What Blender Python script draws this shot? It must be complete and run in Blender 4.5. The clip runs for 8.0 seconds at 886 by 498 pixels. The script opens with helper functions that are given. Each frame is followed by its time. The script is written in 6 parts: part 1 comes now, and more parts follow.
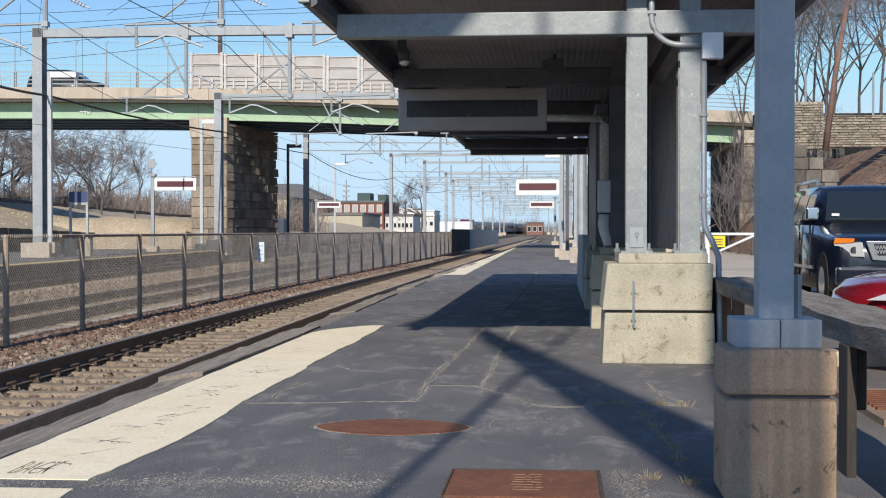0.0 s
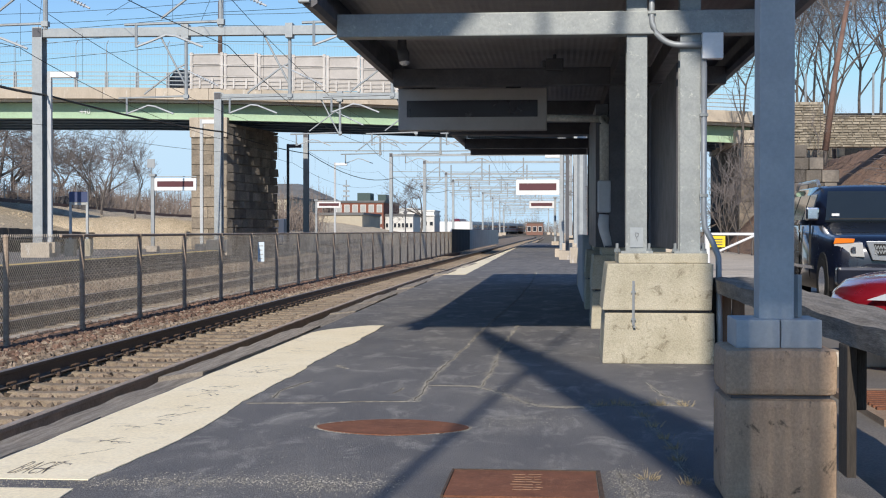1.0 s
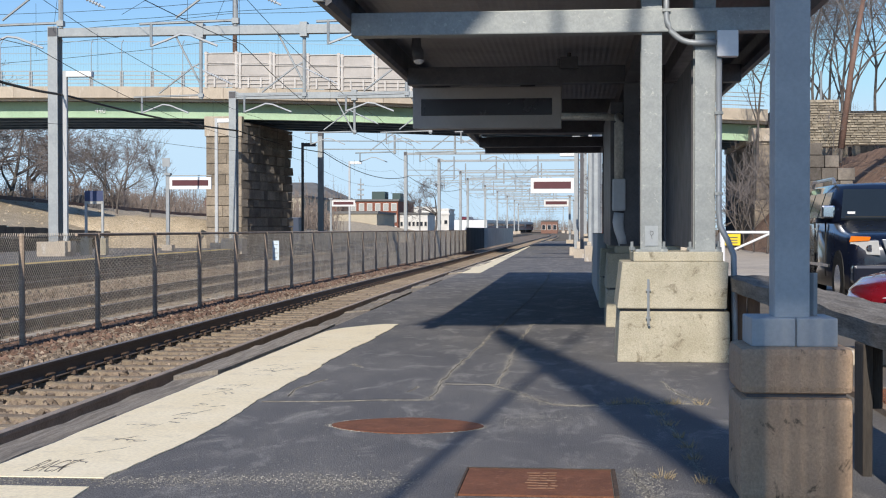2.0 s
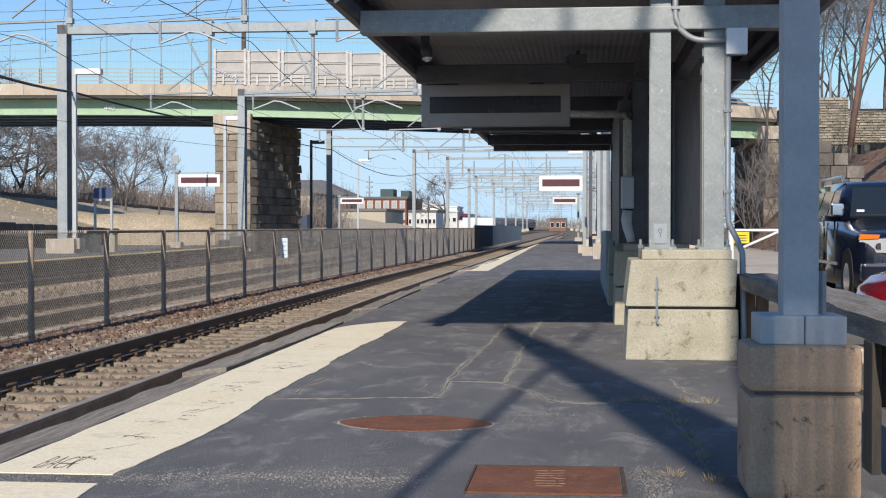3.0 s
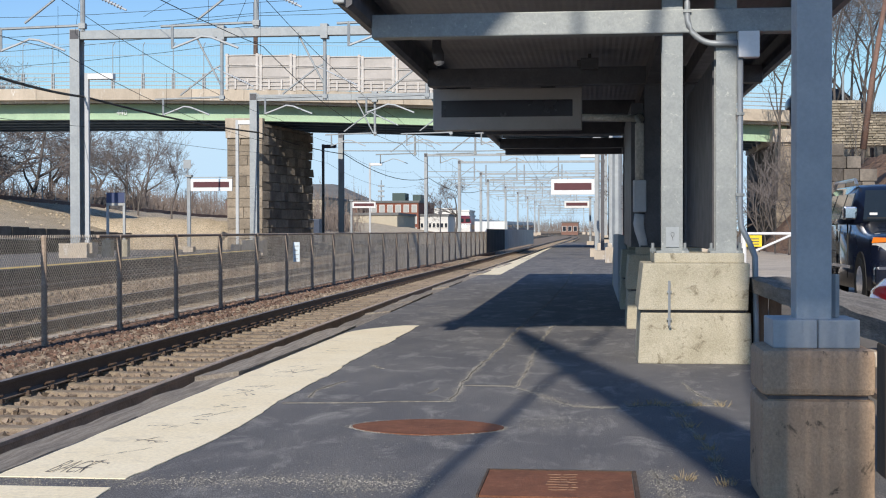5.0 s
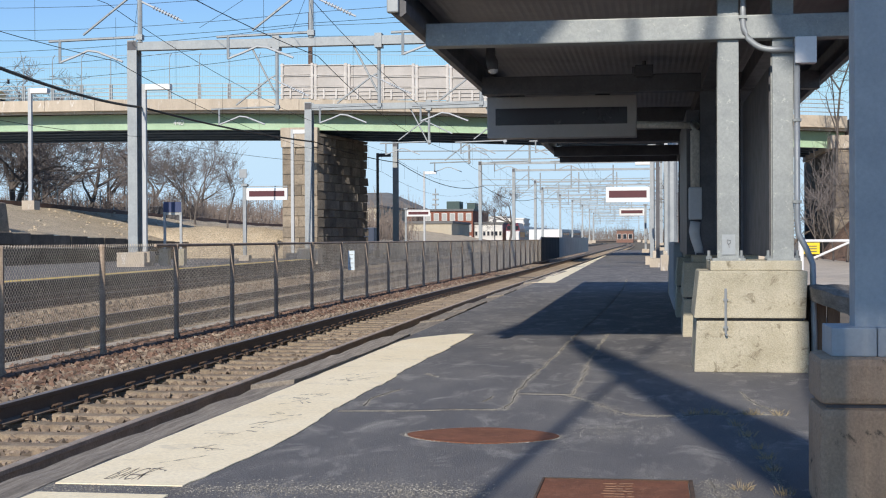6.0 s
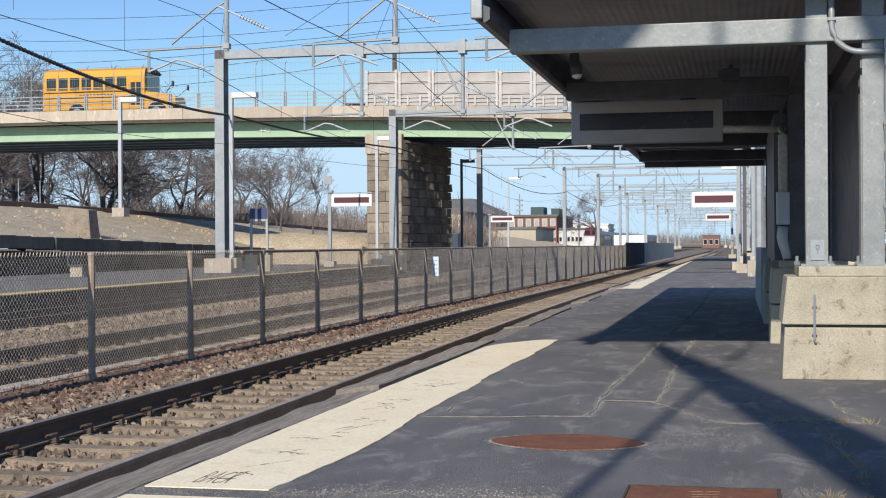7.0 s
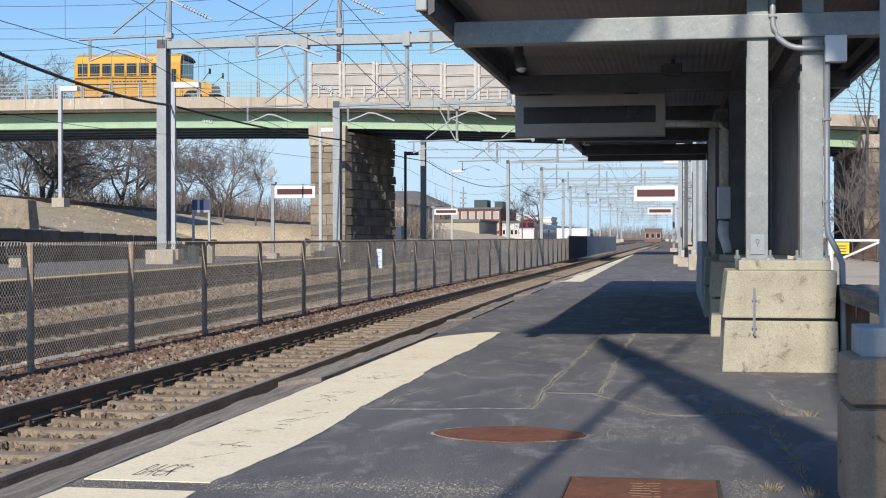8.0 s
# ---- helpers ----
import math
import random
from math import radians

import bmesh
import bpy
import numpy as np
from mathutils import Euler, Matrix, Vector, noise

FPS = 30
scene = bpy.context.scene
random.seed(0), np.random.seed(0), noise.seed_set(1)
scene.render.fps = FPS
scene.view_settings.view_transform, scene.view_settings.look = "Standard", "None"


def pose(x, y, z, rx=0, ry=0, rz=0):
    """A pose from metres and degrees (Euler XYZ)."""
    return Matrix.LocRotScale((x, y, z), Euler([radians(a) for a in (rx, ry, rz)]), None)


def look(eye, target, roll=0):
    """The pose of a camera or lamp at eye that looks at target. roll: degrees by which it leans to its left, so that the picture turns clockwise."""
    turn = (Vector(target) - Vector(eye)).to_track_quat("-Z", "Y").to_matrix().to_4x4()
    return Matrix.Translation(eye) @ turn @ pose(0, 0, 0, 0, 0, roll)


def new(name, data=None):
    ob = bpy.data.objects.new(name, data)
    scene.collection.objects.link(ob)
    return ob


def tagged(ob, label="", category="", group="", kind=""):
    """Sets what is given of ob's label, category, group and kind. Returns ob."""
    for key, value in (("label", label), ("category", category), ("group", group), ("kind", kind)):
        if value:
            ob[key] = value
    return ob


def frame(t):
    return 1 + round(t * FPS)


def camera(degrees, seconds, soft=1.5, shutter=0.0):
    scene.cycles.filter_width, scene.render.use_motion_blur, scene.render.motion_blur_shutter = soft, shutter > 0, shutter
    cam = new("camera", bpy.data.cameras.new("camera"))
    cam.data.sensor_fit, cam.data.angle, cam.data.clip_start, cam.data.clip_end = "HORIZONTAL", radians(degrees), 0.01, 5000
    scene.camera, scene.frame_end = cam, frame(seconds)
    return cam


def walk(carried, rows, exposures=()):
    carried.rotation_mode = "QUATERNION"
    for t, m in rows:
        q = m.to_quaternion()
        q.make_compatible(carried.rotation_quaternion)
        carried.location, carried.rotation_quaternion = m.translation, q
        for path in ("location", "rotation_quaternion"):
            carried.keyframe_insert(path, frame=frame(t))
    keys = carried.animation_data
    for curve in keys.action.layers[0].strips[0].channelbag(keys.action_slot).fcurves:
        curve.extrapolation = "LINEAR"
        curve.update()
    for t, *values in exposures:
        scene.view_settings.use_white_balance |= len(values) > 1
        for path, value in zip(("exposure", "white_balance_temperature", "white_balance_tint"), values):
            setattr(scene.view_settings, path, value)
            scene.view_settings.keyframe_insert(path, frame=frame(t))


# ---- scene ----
cam = camera(35.49, 8.0, soft=1.1)
EYE = (0.0, 0.0, 1.12)


def aim(yaw, pitch, roll):
    """Camera pose: yaw to the right of +y, pitch up, roll to its left, in degrees."""
    return pose(*EYE) @ pose(0, 0, 0, 0, 0, -yaw) @ pose(0, 0, 0, 90 + pitch) @ pose(0, 0, 0, 0, 0, -roll)


walk(cam, [(t, aim(a, p, r)) for t, a, p, r in (
    (0.00, -4.813, -0.748, 0.000),
    (0.50, -4.813, -0.747, -0.008),
    (1.00, -4.813, -0.747, -0.008),
    (1.50, -4.814, -0.774, -0.007),
    (2.00, -5.415, -0.809, 0.054),
    (3.50, -5.784, -0.931, -0.006),
    (4.00, -5.759, -0.876, 0.042),
    (4.20, -5.570, -0.844, 0.035),
    (5.50, -7.273, -0.617, 0.168),
    (6.00, -8.510, -0.401, 0.257),
    (6.50, -9.995, -0.244, 0.344),
    (7.00, -11.985, -0.141, 0.352),
    (7.50, -11.354, -0.285, 0.246),
    (8.00, -9.646, -0.463, 0.057),
)], exposures=[(0.0, 0.06), (8.0, 0.06)])

# ---- daylight ----
SUN_EL, SUN_AZ = 32.0, -4.3
world = bpy.data.worlds.new("sky")
scene.world = world
world.use_nodes = True
sky = world.node_tree.nodes.new("ShaderNodeTexSky")
sky.sky_type, sky.sun_disc = "NISHITA", False
sky.sun_elevation, sky.sun_rotation = radians(SUN_EL), radians(180 - SUN_AZ)
sky.air_density, sky.dust_density, sky.ozone_density = 1.0, 0.0, 2.4
background = world.node_tree.nodes["Background"]
background.inputs["Strength"].default_value = 0.105
tint = world.node_tree.nodes.new("ShaderNodeMix")
tint.data_type, tint.blend_type = "RGBA", "MULTIPLY"
tint.inputs[0].default_value, tint.inputs[7].default_value = 1.0, (0.79, 0.95, 1.16, 1)
world.node_tree.links.new(sky.outputs[0], tint.inputs[6])
clear = world.node_tree.nodes.new("ShaderNodeMix")
clear.data_type, clear.blend_type = "RGBA", "DARKEN"
clear.inputs[0].default_value, clear.inputs[7].default_value = 1.0, (5.3, 7.25, 9.0, 1)
world.node_tree.links.new(tint.outputs[2], clear.inputs[6])
world.node_tree.links.new(clear.outputs[2], background.inputs[0])
sun = new("sun", bpy.data.lights.new("sun", "SUN"))
sun.data.energy, sun.data.angle, sun.data.color = 4.3, radians(0.55), (1.0, 0.92, 0.80)
az = radians(SUN_AZ)
sun.matrix_world = look((math.sin(az) * 50, -math.cos(az) * 50, 50 * math.tan(radians(SUN_EL))), (0, 0, 0))


# ---- materials ----
def surface(name, a, b=None, rough=0.8, metal=0.0, scale=6.0, fine=60.0, bump=0.3, stretch=(1, 1, 1), c=None, patch=0.5,
            per_piece=0.0, island=False, grain=0.35, depth=0.01, blot=(0.56, 0.68)):
    """A procedural material: colours a and b mixed by coarse patches, c in blotches, with grain, uneven gloss and fine relief."""
    mat = bpy.data.materials.new(name)
    mat.use_nodes = True
    nt = mat.node_tree
    bsdf = nt.nodes["Principled BSDF"]
    b = b or tuple(v * 0.75 for v in a)

    def node(kind, **values):
        n = nt.nodes.new(kind)
        for key, value in values.items():
            n.inputs[key].default_value = value
        return n

    co = node("ShaderNodeTexCoord")
    mp = node("ShaderNodeMapping", Scale=stretch)
    nt.links.new(co.outputs["Object"], mp.inputs[0])
    big = node("ShaderNodeTexNoise", Scale=scale, Detail=6.0, Roughness=0.62)
    small = node("ShaderNodeTexNoise", Scale=fine, Detail=4.0, Roughness=0.7)
    for n in (big, small):
        nt.links.new(mp.outputs[0], n.inputs["Vector"])
    ramp = node("ShaderNodeMapRange")
    ramp.inputs["From Min"].default_value, ramp.inputs["From Max"].default_value = patch - 0.14, patch + 0.14
    nt.links.new(big.outputs[0], ramp.inputs[0])
    mix = nt.nodes.new("ShaderNodeMix")
    mix.data_type = "RGBA"
    mix.inputs[6].default_value, mix.inputs[7].default_value = (*a, 1), (*b, 1)
    nt.links.new(ramp.outputs[0], mix.inputs[0])
    out = mix.outputs[2]
    if c:
        spots = node("ShaderNodeTexNoise", Scale=scale * 2.7, Detail=8.0, Roughness=0.7, Distortion=0.6)
        nt.links.new(mp.outputs[0], spots.inputs["Vector"])
        edge = node("ShaderNodeMapRange")
        edge.inputs["From Min"].default_value, edge.inputs["From Max"].default_value = blot
        nt.links.new(spots.outputs[0], edge.inputs[0])
        m2 = nt.nodes.new("ShaderNodeMix")
        m2.data_type = "RGBA"
        m2.inputs[7].default_value = (*c, 1)
        nt.links.new(edge.outputs[0], m2.inputs[0])
        nt.links.new(out, m2.inputs[6])
        out = m2.outputs[2]
    hsv = node("ShaderNodeHueSaturation")
    nt.links.new(out, hsv.inputs["Color"])
    val = node("ShaderNodeMapRange")
    val.inputs["From Min"].default_value, val.inputs["From Max"].default_value = 0.25, 0.75
    val.inputs["To Min"].default_value, val.inputs["To Max"].default_value = 1 - grain, 1 + grain
    nt.links.new(small.outputs[0], val.inputs[0])
    last = val.outputs[0]
    if per_piece:
        rnd = node("ShaderNodeNewGeometry").outputs["Random Per Island"] if island else node("ShaderNodeObjectInfo").outputs["Random"]
        pr = node("ShaderNodeMapRange")
        pr.inputs["To Min"].default_value, pr.inputs["To Max"].default_value = 1 - per_piece, 1 + per_piece
        nt.links.new(rnd, pr.inputs[0])
        mul = nt.nodes.new("ShaderNodeMath")
        mul.operation = "MULTIPLY"
        nt.links.new(last, mul.inputs[0])
        nt.links.new(pr.outputs[0], mul.inputs[1])
        last = mul.outputs[0]
    nt.links.new(last, hsv.inputs["Value"])
    nt.links.new(hsv.outputs[0], bsdf.inputs["Base Color"])
    rr = node("ShaderNodeMapRange")
    rr.inputs["To Min"].default_value, rr.inputs["To Max"].default_value = max(0.03, rough - 0.12), min(1.0, rough + 0.12)
    nt.links.new(big.outputs[0], rr.inputs[0])
    nt.links.new(rr.outputs[0], bsdf.inputs["Roughness"])
    bsdf.inputs["Metallic"].default_value = metal
    if bump:
        bp = node("ShaderNodeBump", Strength=bump, Distance=depth)
        nt.links.new(small.outputs[0], bp.inputs["Height"])
        nt.links.new(bp.outputs[0], bsdf.inputs["Normal"])
    return mat


def plain(name, color, rough=0.4, metal=0.0, coat=0.0, glow=0.0):
    mat = surface(name, color, tuple(v * 0.9 for v in color), rough, metal, scale=3.0, fine=25.0, bump=0.0, grain=0.06)
    bsdf = mat.node_tree.nodes["Principled BSDF"]
    bsdf.inputs["Coat Weight"].default_value = coat
    bsdf.inputs["Coat Roughness"].default_value = 0.04
    if glow:
        bsdf.inputs["Emission Color"].default_value = (*color, 1)
        bsdf.inputs["Emission Strength"].default_value = glow
    return mat


ASPHALT = surface("worn_asphalt", (0.142, 0.137, 0.141), (0.215, 0.204, 0.197), 0.88, scale=1.3, fine=150, bump=1.0, c=(0.35, 0.33, 0.305), grain=0.95, patch=0.55, blot=(0.52, 0.70), stretch=(1, 0.45, 1))
LOT = surface("parking_lot_asphalt", (0.20, 0.175, 0.15), (0.13, 0.12, 0.11), 0.9, scale=0.5, fine=60, bump=0.4)
SEAM = surface("pale_grit", (0.37, 0.345, 0.30), (0.24, 0.222, 0.19), 0.95, scale=9, fine=80, bump=0.4, patch=0.5, per_piece=0.4, island=True)
CRACK = surface("open_crack", (0.26, 0.24, 0.20), (0.11, 0.10, 0.088), 0.95, scale=14, fine=80, bump=0.4)
TACTILE = surface("yellow_tactile_strip", (0.85, 0.62, 0.20), (0.74, 0.52, 0.16), 0.8, scale=1.5, fine=20, bump=0.3, grain=0.2)
YELLOW = surface("faded_yellow_paint", (0.97, 0.85, 0.62), (0.92, 0.79, 0.55), 0.8, scale=1.5, fine=50, bump=0.4, c=(0.78, 0.68, 0.50), grain=0.16)
TIMBER = surface("weathered_timber", (0.48, 0.41, 0.335), (0.26, 0.22, 0.18), 0.95, scale=4, fine=36, bump=0.8, depth=0.02, stretch=(6, 0.5, 6), per_piece=0.2, grain=0.45)
TIMBER_X = surface("grey_split_timber", (0.31, 0.275, 0.235), (0.16, 0.14, 0.12), 0.9, scale=3, fine=26, bump=0.9, stretch=(5, 0.5, 5), grain=0.5)
TIMBER_DARK = surface("creosoted_timber", (0.075, 0.062, 0.052), (0.045, 0.038, 0.033), 0.85, scale=4, fine=40, bump=0.5, stretch=(5, 5, 0.5))
CONCRETE = surface("stained_concrete", (0.53, 0.48, 0.37), (0.42, 0.375, 0.275), 0.9, scale=3.4, fine=85, bump=0.9, c=(0.25, 0.215, 0.15), grain=0.26, patch=0.50, blot=(0.57, 0.66))
CONCRETE_BROWN = surface("brown_stained_concrete", (0.54, 0.375, 0.25), (0.41, 0.28, 0.185), 0.9, scale=4, fine=90, bump=0.8, c=(0.13, 0.095, 0.065), grain=0.24, patch=0.54, blot=(0.60, 0.67), stretch=(1, 1, 0.8))
CONCRETE_PALE = surface("pale_concrete", (0.55, 0.47, 0.38), (0.46, 0.39, 0.31), 0.9, scale=0.9, fine=20, bump=0.25, c=(0.66, 0.62, 0.58), blot=(0.58, 0.66), grain=0.15, per_piece=0.08, stretch=(1.6, 1, 0.5))
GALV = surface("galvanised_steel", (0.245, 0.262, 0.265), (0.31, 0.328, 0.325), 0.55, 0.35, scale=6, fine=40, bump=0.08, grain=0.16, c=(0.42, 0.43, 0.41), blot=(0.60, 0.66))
GALV_FAR = surface("dull_galvanised_steel", (0.31, 0.335, 0.355), (0.38, 0.405, 0.42), 0.6, 0.3, scale=2, fine=12, bump=0.0, grain=0.12)
BLUEGREY = surface("blue_grey_steel_paint", (0.45, 0.47, 0.475), (0.37, 0.39, 0.405), 0.6, 0.0, scale=4, fine=50, bump=0.1, grain=0.1)
# Also the shaded copy of GALV under the canopy; base raised for haze.
DARK = surface("dark_and_shaded_steel", (0.105, 0.102, 0.112), (0.075, 0.074, 0.082), 0.5, 0.2, scale=4, fine=40, bump=0.08, grain=0.2)
SOFFIT = surface("grey_soffit_metal", (0.30, 0.285, 0.29), (0.25, 0.235, 0.24), 0.6, 0.1, scale=2, fine=30, bump=0.05, grain=0.1)
RAIL = surface("rail_steel", (0.085, 0.070, 0.066), (0.12, 0.095, 0.082), 0.6, 0.2, scale=5, fine=70, bump=0.2, grain=0.3)
RAILFOOT = surface("dusty_rail_foot", (0.23, 0.175, 0.135), (0.16, 0.12, 0.09), 0.9, scale=5, fine=60, bump=0.3, grain=0.35)
# Paler tan head, used on the platform-side rail of the near track.
RAILHEAD = surface("pale_tan_rail_head", (0.52, 0.42, 0.34), (0.40, 0.32, 0.25), 0.7, 0.15, scale=5, fine=60, bump=0.2, grain=0.3)
RAILTOP = surface("worn_rail_head", (0.31, 0.27, 0.24), (0.24, 0.205, 0.18), 0.5, 0.35, scale=4, fine=60, bump=0.08, grain=0.2)
SLEEPER = surface("concrete_sleeper", (0.34, 0.275, 0.20), (0.25, 0.19, 0.135), 0.9, scale=6, fine=60, bump=0.8, c=(0.15, 0.115, 0.085), per_piece=0.18, grain=0.35)
CLIP = surface("rusty_clip", (0.12, 0.075, 0.05), (0.07, 0.05, 0.04), 0.8, 0.2, scale=30, fine=90)
BALLAST = surface("ballast_stone", (0.315, 0.25, 0.192), (0.20, 0.152, 0.115), 0.9, scale=2.5, fine=30, bump=0.5, per_piece=0.4, island=True, grain=0.3)
BALLAST_RED = surface("rusty_ballast_stone", (0.20, 0.122, 0.088), (0.125, 0.08, 0.06), 0.9, scale=3, fine=30, bump=0.5, per_piece=0.45, island=True, grain=0.3)
BALLAST_DARK = surface("dusty_brown_ballast_stone", (0.30, 0.235, 0.175), (0.19, 0.142, 0.105), 0.9, scale=2.5, fine=30, bump=0.5, per_piece=0.4, island=True, grain=0.3)
BED = surface("ballast_bed", (0.27, 0.215, 0.165), (0.19, 0.145, 0.11), 0.95, scale=3, fine=26, bump=1.0, c=(0.36, 0.30, 0.24), grain=0.55, depth=0.04)
GRAVEL = surface("gravel_slope", (0.58, 0.48, 0.35), (0.46, 0.375, 0.27), 0.95, scale=0.8, fine=15, bump=0.9, c=(0.66, 0.57, 0.45), grain=0.75, depth=0.08)
EARTH = surface("winter_ground", (0.20, 0.16, 0.11), (0.13, 0.11, 0.08), 0.95, scale=0.1, fine=3, bump=0.5, grain=0.3)
LEAFLITTER = surface("leaf_litter", (0.31, 0.195, 0.135), (0.20, 0.125, 0.088), 0.95, scale=1.6, fine=11, bump=1.0, c=(0.38, 0.28, 0.20), grain=0.75, depth=0.06)
STONE = surface("weathered_granite", (0.34, 0.28, 0.215), (0.24, 0.20, 0.155), 0.9, scale=1.2, fine=12, bump=0.8, c=(0.14, 0.12, 0.10), per_piece=0.28, grain=0.3, depth=0.03)
# Dark stone; on the abutment and pier bodies it stands in for deck shade.
STONE_DARK = surface("dark_and_shaded_stone", (0.15, 0.13, 0.11), (0.10, 0.088, 0.076), 0.9, scale=1.5, fine=14, bump=0.8, c=(0.15, 0.13, 0.11), per_piece=0.3, grain=0.3, depth=0.03)
RUBBLE = surface("fieldstone", (0.36, 0.31, 0.24), (0.25, 0.215, 0.165), 0.9, scale=2, fine=14, bump=0.8, c=(0.20, 0.17, 0.13), per_piece=0.32, grain=0.3, depth=0.02)
# Pier side's under-deck shade sits in this darker granite; the steps reuse it.
STONE_SIDE = surface("rough_and_shaded_granite", (0.22, 0.19, 0.16), (0.13, 0.115, 0.10), 0.9, scale=1.2, fine=12, bump=0.8, c=(0.10, 0.088, 0.075), per_piece=0.3, grain=0.3, depth=0.03)
MORTAR = surface("mortar", (0.34, 0.30, 0.25), None, 0.95, scale=3, fine=20)
GREEN = surface("pale_green_girder_paint", (0.40, 0.54, 0.38), (0.34, 0.48, 0.33), 0.6, scale=0.6, fine=10, bump=0.05, grain=0.1, c=(0.33, 0.45, 0.32))
# Girder colour holds the blue haze and shade under the deck.
SHADE_STEEL = surface("shade_haze_girder_steel", (0.17, 0.25, 0.36), (0.14, 0.21, 0.30), 0.7, scale=1.5, fine=12, bump=0.05, grain=0.15)
NOISE_PANEL = surface("grey_noise_panel", (0.50, 0.465, 0.44), (0.43, 0.40, 0.375), 0.7, scale=1, fine=12, bump=0.1, grain=0.12)
PANEL_POST = surface("pale_panel_steel", (0.60, 0.565, 0.54), (0.52, 0.49, 0.465), 0.6, 0.1, scale=2, fine=14, bump=0.0, grain=0.1)
RUST = surface("rusty_plate", (0.24, 0.095, 0.05), (0.17, 0.07, 0.04), 0.85, 0.2, scale=5, fine=80, bump=0.5, c=(0.30, 0.14, 0.08), grain=0.35)
RUST_POLE = surface("rusty_pole", (0.215, 0.13, 0.10), (0.15, 0.09, 0.072), 0.85, scale=2, fine=20, bump=0.3)
FENCE = surface("fence_wire", (0.56, 0.495, 0.41), (0.42, 0.36, 0.295), 0.85, 0.0, scale=2, fine=10, bump=0.0)
FENCE_POST = surface("rusty_fence_post", (0.43, 0.335, 0.26), (0.31, 0.24, 0.185), 0.8, 0.0, scale=3, fine=40)
SCREEN = surface("grey_fabric_screen", (0.52, 0.53, 0.49), (0.44, 0.45, 0.41), 0.9, scale=0.7, fine=12, bump=0.2, grain=0.15)
SCREEN_DARK = surface("black_fabric_screen", (0.02, 0.022, 0.03), None, 0.85, scale=1, fine=12)
WHITE = plain("white_enamel", (0.80, 0.80, 0.80), 0.5)
PALE_POST = plain("pale_grey_post", (0.50, 0.52, 0.54), 0.5)
SIGN_RED = plain("dark_maroon_panel", (0.10, 0.022, 0.03), 0.5)
SCREEN_GLASS = plain("unlit_display", (0.018, 0.010, 0.018), 0.25)
SIGNFRAME = plain("grey_sign_frame", (0.42, 0.40, 0.39), 0.5)
BARK = surface("grey_bark", (0.15, 0.13, 0.118), (0.095, 0.083, 0.076), 0.95, scale=4, fine=30, bump=0.5)
TWIG = surface("bare_twigs", (0.215, 0.19, 0.18), (0.155, 0.135, 0.13), 0.95, scale=3, fine=10, bump=0.0)
BALLAST_BROWN = surface("brown_ballast_stone", (0.27, 0.205, 0.15), (0.19, 0.145, 0.105), 0.9, scale=2.5, fine=30, bump=0.5, per_piece=0.35, island=True, grain=0.3)
BRUSH = surface("brown_brush", (0.21, 0.17, 0.15), (0.245, 0.20, 0.17), 0.95, scale=0.8, fine=6, bump=0.0)
STRAW = surface("dry_grass", (0.42, 0.33, 0.19), (0.33, 0.26, 0.15), 0.95, scale=20, fine=60, bump=0.0)
BRICK = surface("red_brick", (0.26, 0.10, 0.065), (0.21, 0.08, 0.055), 0.9, scale=0.6, fine=5, bump=0.2, grain=0.15)
BEIGE = surface("beige_wall", (0.46, 0.41, 0.32), (0.40, 0.355, 0.28), 0.85, scale=0.4, fine=4, bump=0.1, grain=0.1)
WHITEWASH = surface("white_wall", (0.72, 0.70, 0.66), (0.62, 0.60, 0.57), 0.85, scale=0.3, fine=4, bump=0.0, grain=0.08)
ROOF = surface("slate_roof", (0.17, 0.17, 0.17), (0.13, 0.13, 0.13), 0.8, scale=0.4, fine=5, bump=0.1, grain=0.12)
WINDOW = plain("dark_window", (0.03, 0.035, 0.045), 0.12)
WINDOW_PALE = plain("pale_window", (0.45, 0.45, 0.43), 0.3)
BUS_YELLOW = plain("school_bus_yellow", (0.80, 0.38, 0.02), 0.35, coat=0.4)
BLACK = plain("black_rubber", (0.015, 0.015, 0.016), 0.7)
CHROME = plain("chrome", (0.75, 0.75, 0.76), 0.15, 1.0)
BLUE_PAINT = plain("dark_blue_car_paint", (0.006, 0.009, 0.024), 0.3, 0.2, coat=1.0)
RED_PAINT = plain("deep_red_car_paint", (0.33, 0.010, 0.022), 0.3, 0.2, coat=1.0)
GREY_PAINT = plain("charcoal_car_paint", (0.018, 0.020, 0.024), 0.45, 0.1, coat=0.4)
SILVER_CAR = plain("silver_car_paint", (0.35, 0.37, 0.40), 0.35, 0.5, coat=0.8)
GLASS = plain("tinted_car_glass", (0.02, 0.028, 0.035), 0.06, coat=0.6)
LENS = plain("clear_lamp_lens", (0.78, 0.79, 0.80), 0.2, 0.25, coat=1.0)
AMBER = plain("amber_lens", (0.85, 0.22, 0.02), 0.2, coat=1.0)
STAINLESS = surface("stainless_coach", (0.22, 0.235, 0.26), (0.17, 0.185, 0.21), 0.5, 0.3, scale=1, fine=8, bump=0.0, grain=0.08)
MAROON = plain("maroon_loco_paint", (0.16, 0.018, 0.035), 0.4)
LOCO_WHITE = plain("white_loco_paint", (0.75, 0.72, 0.70), 0.4)
ORANGE = plain("orange_stripe", (0.75, 0.30, 0.05), 0.5)
BLUE_SIGN = plain("dark_blue_sign", (0.05, 0.07, 0.16), 0.5)
PLATE_YELLOW = plain("yellow_plate", (0.85, 0.62, 0.02), 0.5)
PORCELAIN = plain("grey_insulator", (0.55, 0.58, 0.62), 0.3)
